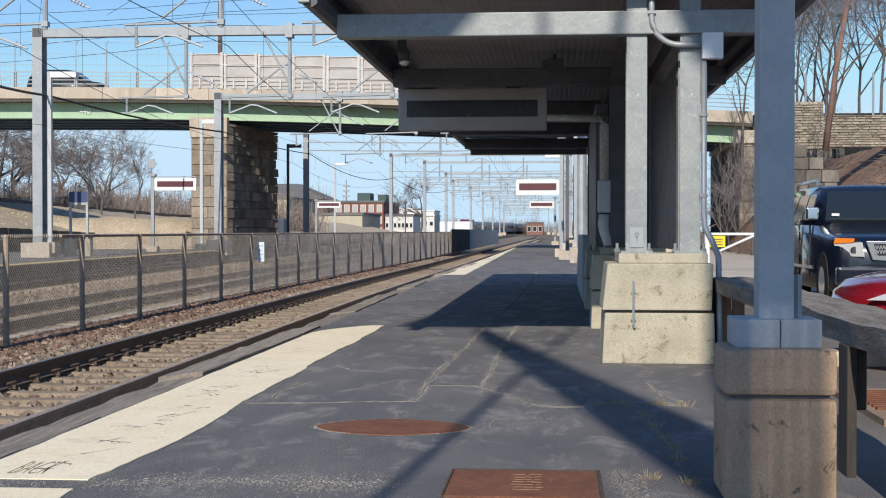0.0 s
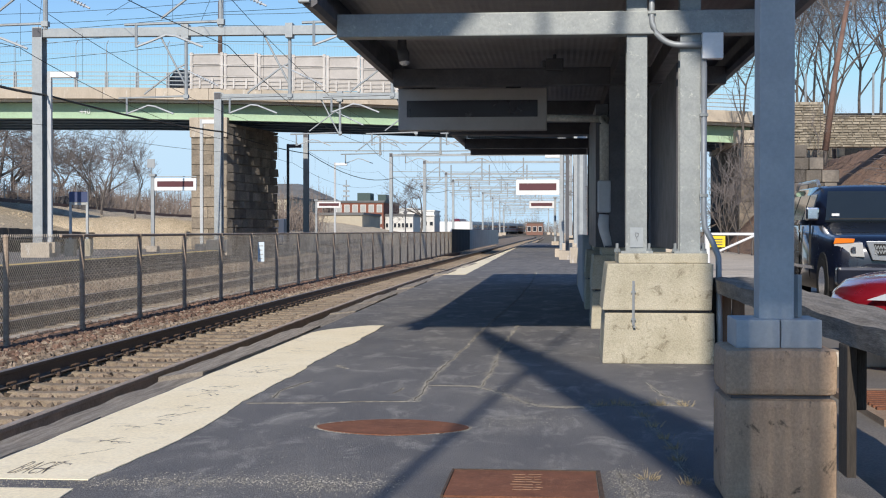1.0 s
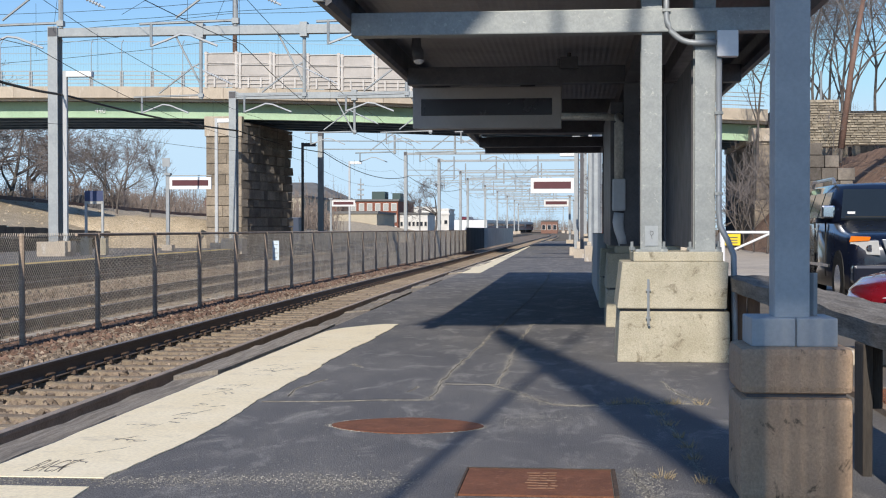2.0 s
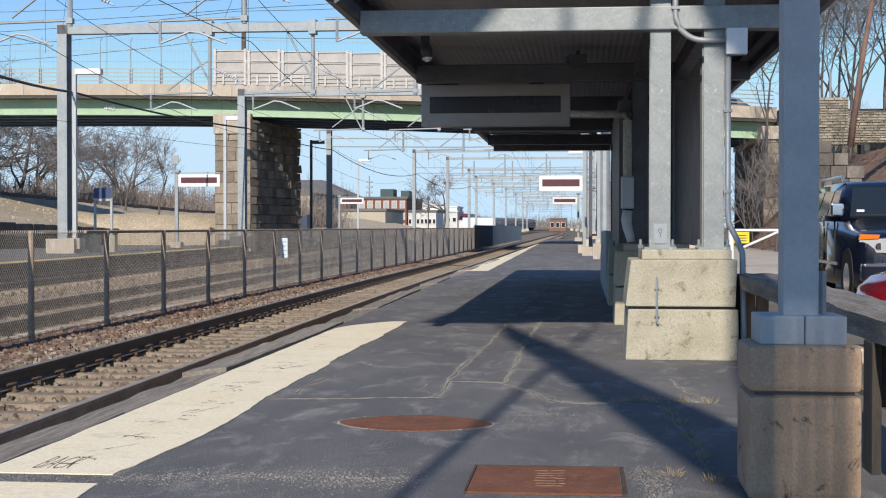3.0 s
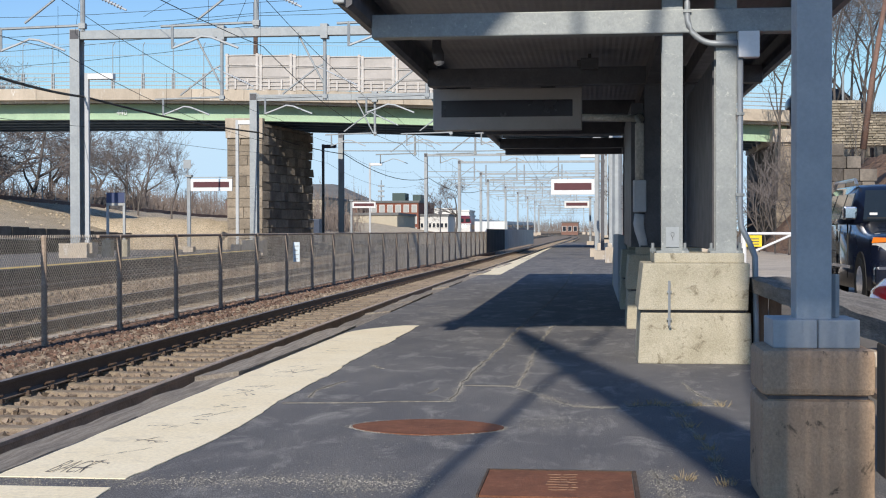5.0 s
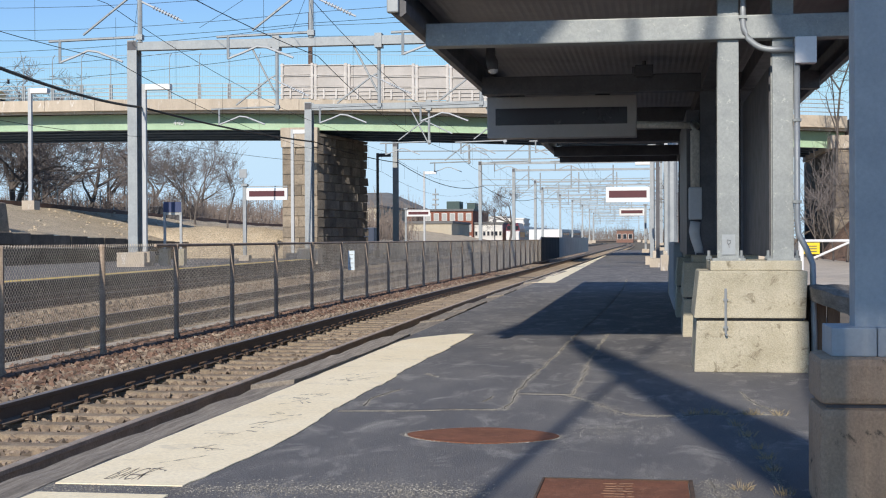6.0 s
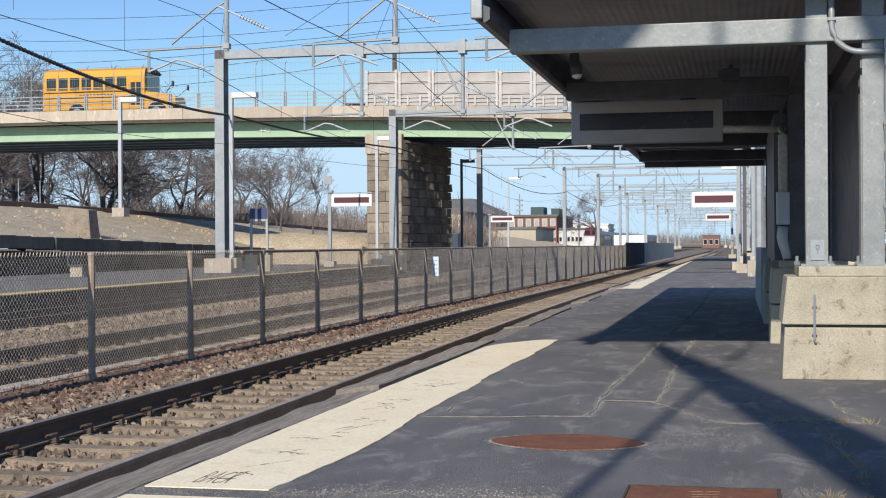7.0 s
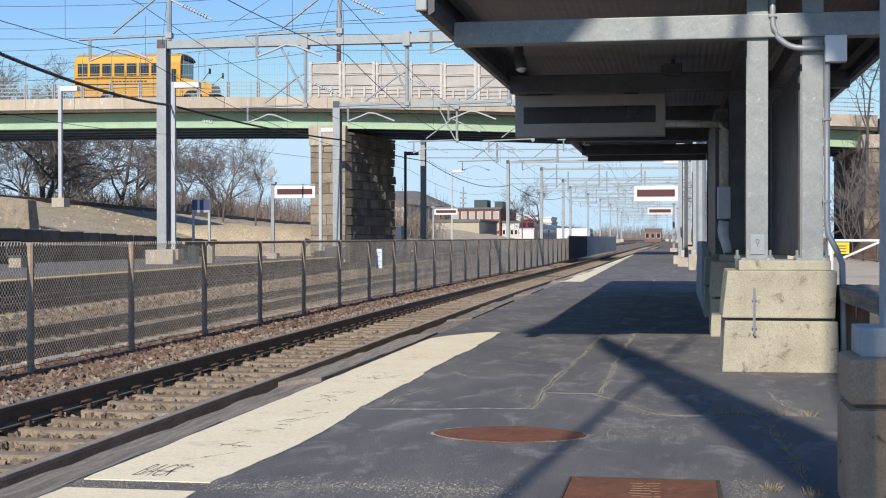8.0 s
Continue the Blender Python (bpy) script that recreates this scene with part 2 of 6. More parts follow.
COPPER = surface("weathered_wire", (0.05, 0.05, 0.052), None, 0.6, 0.5, scale=3, fine=9, bump=0)
PIPE = surface("grey_conduit", (0.36, 0.38, 0.40), (0.30, 0.32, 0.33), 0.5, 0.3, scale=5, fine=40, bump=0.05, grain=0.1)
HEADLAMP = plain("lit_headlamp", (1.0, 0.95, 0.85), 0.3, glow=6.0)


# ---- mesh helpers ----
class Geo:
    """Gathers vertices and faces of one mesh."""

    def __init__(self):
        self.v, self.f, self.m = [], [], []

    def add(self, verts, faces, slot=0):
        n = len(self.v)
        self.v += [tuple(p) for p in verts]
        self.f += [tuple(i + n for i in f) for f in faces]
        self.m += [slot] * len(faces)
        return self

    def box(self, x0, x1, y0, y1, z0, z1, slot=0, top=1.0, m=None):
        """A box; top: how much the upper face is scaled."""
        cx, cy = (x0 + x1) / 2, (y0 + y1) / 2
        pts = []
        for z, s in ((z0, 1.0), (z1, top)):
            for x, y in ((x0, y0), (x1, y0), (x1, y1), (x0, y1)):
                pts.append(Vector((cx + (x - cx) * s, cy + (y - cy) * s, z)))
        if m:
            pts = [m @ p for p in pts]
        return self.add(pts, [(3, 2, 1, 0), (4, 5, 6, 7), (0, 1, 5, 4), (1, 2, 6, 5), (2, 3, 7, 6), (3, 0, 4, 7)], slot)

    def tube(self, pts, r, n=6, slot=0, caps=True):
        """A tube through points; r: one radius or one for each point."""
        pts = [Vector(p) for p in pts]
        rs = r if isinstance(r, (list, tuple)) else [r] * len(pts)
        ring, faces = [], []
        for i, p in enumerate(pts):
            d = (pts[min(i + 1, len(pts) - 1)] - pts[max(i - 1, 0)])
            d = d.normalized() if d.length > 1e-9 else Vector((0, 0, 1))
            u = d.cross(Vector((0, 0, 1)) if abs(d.z) < 0.9 else Vector((0, 1, 0))).normalized()
            w = u.cross(d)
            for k in range(n):
                a = 2 * math.pi * k / n + math.pi / n
                ring.append(p + (u * math.cos(a) + w * math.sin(a)) * rs[i])
        for i in range(len(pts) - 1):
            for k in range(n):
                faces.append((i * n + k, i * n + (k + 1) % n, (i + 1) * n + (k + 1) % n, (i + 1) * n + k))
        if caps:
            faces += [tuple(range(n))[::-1], tuple(range((len(pts) - 1) * n, len(pts) * n))]
        return self.add(ring, faces, slot)

    def bar(self, p, q, w, h, slot=0):
        """A straight bar of w across by h high from p to q."""
        p, q = Vector(p), Vector(q)
        d = (q - p).normalized()
        u = d.cross(Vector((0, 0, 1)) if abs(d.z) < 0.95 else Vector((0, 1, 0))).normalized()
        n = u.cross(d)
        pts = [c + u * (a * w / 2) + n * (b * h / 2) for c in (p, q) for a, b in ((-1, -1), (1, -1), (1, 1), (-1, 1))]
        return self.add(pts, [(0, 1, 2, 3), (7, 6, 5, 4), (4, 5, 1, 0), (5, 6, 2, 1), (6, 7, 3, 2), (7, 4, 0, 3)], slot)

    def loft(self, rings, slot=0, caps=True, closed=True):
        """Skin over rings of equally many points."""
        n, pts, faces = len(rings[0]), [p for r in rings for p in r], []
        for i in range(len(rings) - 1):
            for k in range(n if closed else n - 1):
                faces.append((i * n + k, i * n + (k + 1) % n, (i + 1) * n + (k + 1) % n, (i + 1) * n + k))
        if caps:
            faces += [tuple(range(n))[::-1], tuple(range(len(pts) - n, len(pts)))]
        return self.add(pts, faces, slot)

    def prism(self, outline, x0, x1, slot=0):
        """An outline of (y, z) points carried from x0 to x1."""
        return self.loft([[(x0, y, z) for y, z in outline], [(x1, y, z) for y, z in outline]], slot)

    def mesh(self, name):
        me = bpy.data.meshes.new(name)
        me.from_pydata(self.v, [], self.f)
        return me


def meshed(name, geo, mats, smooth=False, bevel=0.0):
    me = geo.mesh(name)
    for mat in mats if isinstance(mats, (list, tuple)) else [mats]:
        me.materials.append(mat)
    me.polygons.foreach_set("material_index", geo.m)
    bm = bmesh.new()
    bm.from_mesh(me)
    if len(bm.faces) < 60000:
        bmesh.ops.recalc_face_normals(bm, faces=bm.faces)
    if bevel:
        bmesh.ops.bevel(bm, geom=bm.edges[:], offset=bevel, segments=2, profile=0.6, affect="EDGES", clamp_overlap=True)
    for f in bm.faces:
        f.smooth = smooth
    bm.to_mesh(me)
    bm.free()
    return me


def part(name, geo, mats, parent=None, label="", smooth=False, bevel=0.0, at=None, kind=""):
    """Links a Geo as one mesh object, under a thing or a part if one is given."""
    ob = new(name, meshed(name, geo, mats, smooth, bevel))
    ob.parent = parent
    if at is not None:
        ob.matrix_basis = at if isinstance(at, Matrix) else pose(*at)
    return tagged(ob, label, kind=kind)


def thing(name, label, category, at=(0, 0, 0), group="", kind="", turn=0.0):
    ob = new(name)
    ob.empty_display_size = 0.2
    ob.matrix_basis = pose(*at, 0, 0, turn)
    return tagged(ob, label, category, group, kind)


def share(name, me, parent, m):
    """Another object on the same mesh, as a piece of parent."""
    ob = new(name, me)
    ob.parent = parent
    ob.matrix_basis = m
    return ob


KNOTS = [(-40, 0.9), (-20, 0.42), (0, 0.14), (9, 0.05), (14, 0.0), (20, -0.07), (28, -0.14), (40, -0.14), (54, -0.05), (80, 0.0), (150, 0.0), (300, 0.0),
         (400, -1.5), (600, -9.0), (900, -30.0)]


def cx(y):
    """How far the near track and platform bend sideways at y."""
    ks = KNOTS
    i = max(1, min(len(ks) - 3, next((k for k, (a, _) in enumerate(ks) if a > y), len(ks) - 1) - 1))
    (ya, a), (yb, b), (yc, c), (yd, d) = ks[i - 1], ks[i], ks[i + 1], ks[i + 2]
    u = (y - yb) / (yc - yb)
    s0, s1 = (c - a) / (yc - ya) * (yc - yb), (d - b) / (yd - yb) * (yc - yb)
    return (2 * u**3 - 3 * u**2 + 1) * b + (u**3 - 2 * u**2 + u) * s0 + (3 * u**2 - 2 * u**3) * c + (u**3 - u**2) * s1


def edge_x(y):
    """How far the platform edge bends sideways at y."""
    return min(cx(y), 0.0) if y > 0 else 0.3 * cx(y) - 0.04


def track_1(y):
    return -4.66 + cx(y)


def track_2(y):
    return -8.85 - 0.035 * (min(y, 120) - 16) + 0.4 * cx(y)


def far_edge(y):
    return -16.9 - 0.05 * (min(y, 110) - 29.5)


def track_3(y):
    return far_edge(y) + 2.35


def spaced(a, b, step):
    n = max(1, round((b - a) / step))
    return [a + (b - a) * i / n for i in range(n + 1)]


def strip(geo, ys, left, right, z0, z1, slot=0):
    """A slab that follows the line: left and right give x at y."""
    geo.loft([[(left(y), y, z0), (right(y), y, z0), (right(y), y, z1), (left(y), y, z1)] for y in ys], slot)
    return geo


# ---- ground ----
g = Geo()
g.box(-1600, 1600, -200, 3500, -1.2, -0.62)
tagged(part("ground", g, EARTH), "bare brown winter ground", "ground", kind="structure")
g = Geo()
strip(g, spaced(-12, 400, 4), lambda y: far_edge(y) - 0.2, lambda y: -3.3 + cx(y), -0.61, -0.50)
tagged(part("ballast_bed", g, BED), "grey-brown crushed stone bed under the tracks", "ballast", kind="structure")
g = Geo()
g.box(1.34, 60, -12, 140, -0.6, -0.03)
tagged(part("pavement_lot", g, LOT), "pale worn asphalt of the parking lot", "pavement", kind="structure")

g = Geo()
g.loft([[(x, y, -0.024) for x in (1.75, 4.0, 7.0, 9.2)] for y in spaced(27, 84, 3)], caps=False, closed=False)
tagged(part("gravel_yard", g, surface("pale_gravel_yard", (0.56, 0.49, 0.41), (0.46, 0.40, 0.33), 0.95, scale=0.6, fine=25, bump=0.6, grain=0.3, c=(0.36, 0.31, 0.26))), "pale sandy gravel yard beyond the parking lot", "pavement", kind="structure")


# ---- near platform ----
g = Geo()
strip(g, spaced(-12, 132, 2), lambda y: -2.74 + edge_x(y), lambda y: 1.36, -0.6, 0.0)
platform = tagged(part("platform", g, ASPHALT), "dark patched asphalt railway platform with cracks", "platform", kind="structure")
rng = random.Random(4)


def painted_strip(ys, inner, outer, wobble):
    geo = Geo()
    pts = []
    for y in ys:
        a = inner(y) + wobble * noise.noise(Vector((y * 0.9, 3.1, 0))) + 0.4 * wobble * noise.noise(Vector((y * 5, 1.0, 7)))
        b = outer(y) + 0.3 * wobble * noise.noise(Vector((y * 2.5, 9.1, 0)))
        pts.append([(b, y, 0.001), (a, y, 0.001), (a, y, 0.006), (b, y, 0.006)])
    geo.loft(pts)
    return geo


def line_inner(y):
    """Inner edge of the painted line, which narrows far down the platform."""
    if y < 20:
        return -2.06 + 0.04 * math.sin((y - 6.6) * 1.5) * max(0.0, 1 - abs(y - 7.3) / 3)
    return -2.40 - 0.0085 * (y - 36.5)


def line_outer(y):
    worn = max(0.0, y - 14.9) if y < 20 else 0.0
    return (-2.715 if y < 20 else -2.985) + 0.035 * worn + 0.26 * worn ** 2


for y0, y1 in ((-8, 5.82), (6.04, 16.2), (35.4, 96)):
    part("safety_line", painted_strip(spaced(y0, y1, 0.12 if y0 < 20 else 0.5), line_inner, line_outer, 0.055), YELLOW, platform,
         "faded pale yellow safety line", kind="stuff" if y0 < 0 else "")
rg = random.Random(17)
g = Geo()
for y0, x0, n in ((6.55, -2.45, 5), (7.1, -2.38, 7), (7.6, -2.43, 4), (8.1, -2.36, 7), (8.6, -2.42, 4), (9.2, -2.45, 5), (9.6, -2.40, 7), (10.7, -2.44, 10), (11.0, -2.40, 10), (12.6, -2.45, 4)):
    for k in range(n):
        y, x = y0 + rg.gauss(0, 0.14), x0 + rg.gauss(0, 0.06)
        l, lean, w = rg.uniform(0.03, 0.11), rg.uniform(-0.12, 0.22), rg.uniform(0.002, 0.012)
        g.loft([[(x + l * i / 5, y + lean * i / 5 + rg.uniform(-0.03, 0.03), 0.0064), (x + l * i / 5, y + lean * i / 5 + w * rg.uniform(0.3, 1.6) + 0.006, 0.0064)] for i in range(6)], caps=False, closed=False)
part("paint_flakes", g, TIMBER, platform, "dark cracks where the yellow paint has flaked", kind="stuff")
word = bpy.data.curves.new("painted_word", "FONT")
word.body, word.align_x, word.align_y, word.size, word.offset, word.space_character = "BACK", "CENTER", "CENTER", 0.50, -0.012, 1.05
word.extrude = 0.0006
word.materials.append(TIMBER)
letters = new("painted_word", word)
letters.parent = platform
letters.matrix_basis = pose(-2.45, 6.30, 0.0070) @ Matrix.Diagonal((0.135, 1.0, 1.0, 1.0))
edge = thing("platform_edge", "weathered grey timber edge of the platform", "platform edge", kind="structure")
y = -8.0
while y < 120:
    n = rng.uniform(2.2, 3.2) if y < 60 else 8.0
    g = Geo()
    ys = spaced(y + 0.012, y + n - 0.012, 0.35 if y < 40 else 2.0)
    z = rng.uniform(-0.012, 0.028)
    g.loft([[(-3.11 + edge_x(v) + 0.035 * noise.noise(Vector((v * 2.2, 0, 0))), v, -0.30), (-2.745 + edge_x(v), v, -0.30),
             (-2.75 + edge_x(v) + 0.015 * noise.noise(Vector((v * 4, 5, 0))), v, z + 0.012 * noise.noise(Vector((v * 5, 2, 0)))),
             (-3.10 + edge_x(v) + 0.035 * noise.noise(Vector((v * 4, 8, 0))), v, z - 0.045 + 0.034 * noise.noise(Vector((v * 4.5, 4, 0))))] for v in ys])
    part("plank", g, TIMBER, edge)
    y += n


def seam(points, width, seed):
    """A crack filled with grit and dry grass, along points on the platform."""
    geo, rg, left, right = Geo(), random.Random(seed), [], []
    fine = []
    for (ax, ay), (bx, by) in zip(points, points[1:]):
        k = max(2, int(math.hypot(bx - ax, by - ay) / 0.05))
        fine += [(ax + (bx - ax) * i / k, ay + (by - ay) * i / k) for i in range(k)]
    rows = []
    for i, (x, y) in enumerate(fine):
        dx, dy = fine[min(i + 1, len(fine) - 1)][0] - fine[max(i - 1, 0)][0], fine[min(i + 1, len(fine) - 1)][1] - fine[max(i - 1, 0)][1]
        n = math.hypot(dx, dy) or 1
        w = 1.5 * width * max(0.10, 0.42 + 1.0 * noise.noise(Vector((x * 3.2, y * 3.2, seed)))) * rg.uniform(0.25, 1.3)
        o = 0.03 * noise.noise(Vector((x * 3, y * 3, seed + 5)))
        x, y = x - dy / n * o, y + dx / n * o
        rows.append([(x - dy / n * w, y + dx / n * w, 0.0005), (x, y, 0.007), (x + dy / n * w, y - dx / n * w, 0.0005)])
    geo.loft(rows, caps=False, closed=False)
    return geo


def chip(geo, rg, x, y, s):
    """One splinter of grit lying on the platform."""
    a = rg.uniform(0, 6.28)
    c, n = math.cos(a) * s, math.sin(a) * s
    k = rg.uniform(0.4, 0.9)
    geo.add([(x - c, y - n, 0.001), (x + n * k, y - c * k, 0.001), (x + c, y + n, 0.001), (x - n * k, y + c * k, 0.001), (x + c * 0.2, y + n * 0.2, s * rg.uniform(0.5, 1.0))],
            [(0, 1, 4), (1, 2, 4), (2, 3, 4), (3, 0, 4)])


def grit(points, width, per_metre, seed, size=(0.002, 0.006)):
    """Loose grit gathered along a crack, thinning out to both sides."""
    geo, rg = Geo(), random.Random(seed)
    for (ax, ay), (bx, by) in zip(points, points[1:]):
        n = math.hypot(bx - ax, by - ay)
        for _ in range(int(n * per_metre)):
            u = rg.random()
            x, y = ax + (bx - ax) * u, ay + (by - ay) * u
            spread = width * (0.35 + 1.6 * max(0.0, 0.35 + noise.noise(Vector((x * 2.3, y * 2.3, seed)))))
            bend = 0.03 * noise.noise(Vector((x * 3, y * 3, seed + 5)))
            o = rg.gauss(0, spread) + bend
            chip(geo, rg, x - (by - ay) / n * o, y + (bx - ax) / n * o, rg.uniform(*size))
    return geo


CRACKS = ([(-0.63, 38), (-0.60, 30), (-0.69, 22.7), (-0.80, 17.9), (-0.885, 15.0), (-0.905, 12.7), (-0.945, 11.6)], 0.028), \
         ([(-0.945, 11.6), (-0.96, 10.65), (-0.965, 10.0), (-0.945, 9.45), (-0.94, 9.0)], 0.045), \
         ([(-0.50, 16.5), (-0.525, 15.2), (-0.55, 13.3), (-0.555, 11.9), (-0.545, 10.7), (-0.55, 9.92)], 0.032), \
         ([(-0.57, 9.92), (-0.47, 9.68), (-0.36, 9.42)], 0.05), ([(-0.36, 9.42), (-0.26, 9.06), (-0.14, 8.83), (0.0, 8.79), (0.2, 8.83)], 0.085), \
         ([(0.2, 8.83), (0.36, 8.95), (0.45, 8.88), (0.58, 9.0), (0.70, 8.96), (0.86, 8.92)], 0.045), \
         ([(0.45, 8.88), (0.50, 8.48), (0.53, 8.0), (0.565, 7.56), (0.58, 7.17), (0.57, 6.74), (0.585, 6.43), (0.61, 6.15)], 0.035), \
         ([(0.64, 10.28), (0.68, 9.68), (0.74, 9.36), (0.775, 9.14)], 0.035), ([(-2.02, 8.82), (-1.64, 8.85), (-1.29, 8.97), (-0.94, 9.0)], 0.016), \
         ([(-1.92, 9.13), (-1.945, 9.62), (-1.895, 9.99), (-1.825, 10.19)], 0.03), ([(-0.57, 9.92), (-0.77, 9.94), (-0.98, 9.96)], 0.018), \
         ([(-1.14, 9.45), (-1.10, 9.8)], 0.02), ([(-1.85, 11.4), (-1.70, 11.1)], 0.03), ([(0.26, 6.5), (0.30, 6.1), (0.31, 5.7)], 0.07)
for k, (pts, w) in enumerate(CRACKS):
    crack = part("crack", seam(pts, min(0.007, w * 0.3), k + 1), CRACK, platform, "narrow open crack in the asphalt")
    part("crack_grit", grit(pts, w * 0.42, 500 + 9000 * w, k + 1, (0.0018, 0.005)), SEAM, crack, "pale grit and dry grass along the crack", kind="stuff")
band = part("patch_joint", grit([(-2.74, 5.93), (-2.1, 5.97), (-1.6, 6.06), (-1.1, 6.09), (-0.7, 6.06)], 0.12, 1700, 31, (0.002, 0.006)), SEAM, platform, "gritty joint between two layers of asphalt", kind="stuff")
g, rg = Geo(), random.Random(8)
for _ in range(26000):
    x, y = rg.uniform(-2.0, 1.2), 5.2 + 9 * rg.random() ** 1.4
    if noise.noise(Vector((x * 1.1, y * 0.8, 3))) + 0.5 * noise.noise(Vector((x * 5, y * 4, 9))) > rg.uniform(0.05, 0.6):
        chip(g, rg, x + cx(y), y, rg.uniform(0.0015, 0.0045))
for px, py, rx, ry, n in ((-0.42, 9.75, 0.10, 0.35, 900), (-0.30, 8.0, 0.10, 0.22, 500), (-0.12, 8.25, 0.16, 0.16, 420), (-1.75, 11.0, 0.25, 0.5, 420), (-1.05, 5.95, 0.10, 0.12, 700), (-1.25, 9.5, 0.5, 0.7, 700), (0.0, 10.5, 0.5, 0.9, 600), (0.34, 6.05, 0.05, 0.28, 600)):
    for _ in range(n):
        chip(g, rg, px + rg.gauss(0, rx), py + rg.gauss(0, ry), rg.uniform(0.0015, 0.005))
part("loose_grit", g, SEAM, platform, "pale chippings worn out of the asphalt", kind="stuff")


def grass_tuft(at, seed, n=26):
    geo, rg = Geo(), random.Random(seed)
    for _ in range(n):
        a, r, h = rg.uniform(0, 6.28), rg.uniform(0, 0.05), rg.uniform(0.012, 0.042)
        p = Vector((math.cos(a) * r, math.sin(a) * r, 0))
        q = p + Vector((math.cos(a) * rg.uniform(0.005, 0.035), math.sin(a) * rg.uniform(0.005, 0.035), h))
        geo.tube([p, (p + q) / 2 + Vector((0, 0, h * 0.2)), q], [0.0016, 0.0013, 0.0004], 3, caps=False)
    tagged(part("grass_tuft", geo, STRAW, at=(*at, 0.002)), "tuft of dry grass in a platform crack", "grass", group="grass tufts on the platform", kind="stuff")


for k, at in enumerate([(0.40, 6.27), (0.57, 6.17), (0.25, 8.92), (0.36, 9.0), (0.60, 8.92), (0.645, 8.95), (0.51, 8.4), (0.54, 7.95), (0.57, 7.5), (0.58, 7.15), (0.58, 6.8), (0.80, 8.92), (0.43, 8.9)]):
    grass_tuft(at, k)


def sunk_cover():
    """A round rusty cover that the asphalt has grown over on two sides."""
    geo, pts = Geo(), []
    for k in range(40):
        a = 2 * math.pi * k / 40
        pts.append((-0.945 + 0.435 * math.copysign(abs(math.cos(a)) ** 1.25, math.cos(a)), 7.815 + 0.315 * math.copysign(abs(math.sin(a)) ** 1.15, math.sin(a))))
    geo.loft([[(x, y, 0.0008) for x, y in pts], [(x, y, 0.007) for x, y in pts]])
    ob = tagged(part("manhole_cover", geo, RUST), "round rusty iron manhole cover set in asphalt", "manhole cover")
    part("rim", grit([(x, y) for x, y in pts + pts[:1]], 0.028, 900, 77), SEAM, ob, "rough gritty asphalt rim")


sunk_cover()
hatch = thing("utility_hatch", "rectangular rusty steel utility hatch set in the platform", "hatch", (-0.15, 6.2, 0))
g = Geo()
g.box(-0.335, 0.315, -0.42, 0.205, 0.001, 0.010)
part("cover_plate", g, RUST, hatch)
g = Geo()
for a, b, c, d in ((-0.347, -0.337, -0.43, 0.217), (0.32, 0.338, -0.43, 0.217), (-0.345, 0.33, 0.207, 0.217)):
    g.box(a, b, c, d, 0.0, 0.014)
part("hatch_frame", g, CLIP, hatch)
g = Geo()
rg = random.Random(6)
for k in range(7):
    y = -0.27 + k * 0.062
    for a, b in ((-0.055, -0.012), (0.0, 0.03), (0.04, 0.07)):
        g.bar((a + rg.uniform(-0.01, 0.01), y + rg.uniform(-0.008, 0.008), 0.0105), (b + rg.uniform(-0.008, 0.012), y + rg.uniform(-0.01, 0.014), 0.0105), 0.012, 0.004)
part("raised_lettering", g, surface("worn_raised_iron", (0.30, 0.17, 0.10), None, 0.7, scale=20), hatch, "worn raised lettering too rubbed to read", kind="stuff")


# ---- tracks ----
def rail_profile(x, z):
    return [(x - 0.07, z - 0.17), (x + 0.07, z - 0.17), (x + 0.07, z - 0.158), (x + 0.012, z - 0.135), (x + 0.010, z - 0.045), (x + 0.036, z - 0.032), (x + 0.036, z - 0.004),
            (x - 0.036, z - 0.004), (x - 0.036, z - 0.032), (x - 0.010, z - 0.045), (x - 0.012, z - 0.135), (x - 0.07, z - 0.158)]


def sleeper_mesh():
    geo = Geo()
    rows = []
    for x in (-1.29, -1.27, -0.95, -0.5, 0, 0.5, 0.95, 1.27, 1.29):
        h = -0.205 - (0.03 if abs(x) < 0.6 else 0.0)
        e = 0.03 if abs(x) > 1.28 else 0.0
        rows.append([(x, -0.13, -0.40), (x, 0.13, -0.40), (x, 0.105, h - 0.01 - e), (x, 0.085, h - e), (x, -0.085, h - e), (x, -0.105, h - 0.01 - e)])
    geo.loft(rows, 0)
    for s in (-1, 1):
        for o in (-0.1, 0.1):
            x = s * 0.7525 + o
            k = 1 if o > 0 else -1
            geo.box(x - 0.02 + 0.02 * k, x + 0.02 + 0.02 * k, -0.035, 0.035, -0.206, -0.165, 1, 0.6)
            geo.tube([(x - 0.055 * k, -0.045, -0.172), (x - 0.03 * k, -0.05, -0.148), (x + 0.01 * k, -0.045, -0.142), (x + 0.03 * k, -0.01, -0.138), (x + 0.02 * k, 0.025, -0.140), (x - 0.03 * k, 0.035, -0.150), (x - 0.055 * k, 0.03, -0.172)], 0.011, 6, 1)
    return meshed("sleeper", geo, [SLEEPER, CLIP])


SLEEPER_MESH = sleeper_mesh()
TOP = -0.24


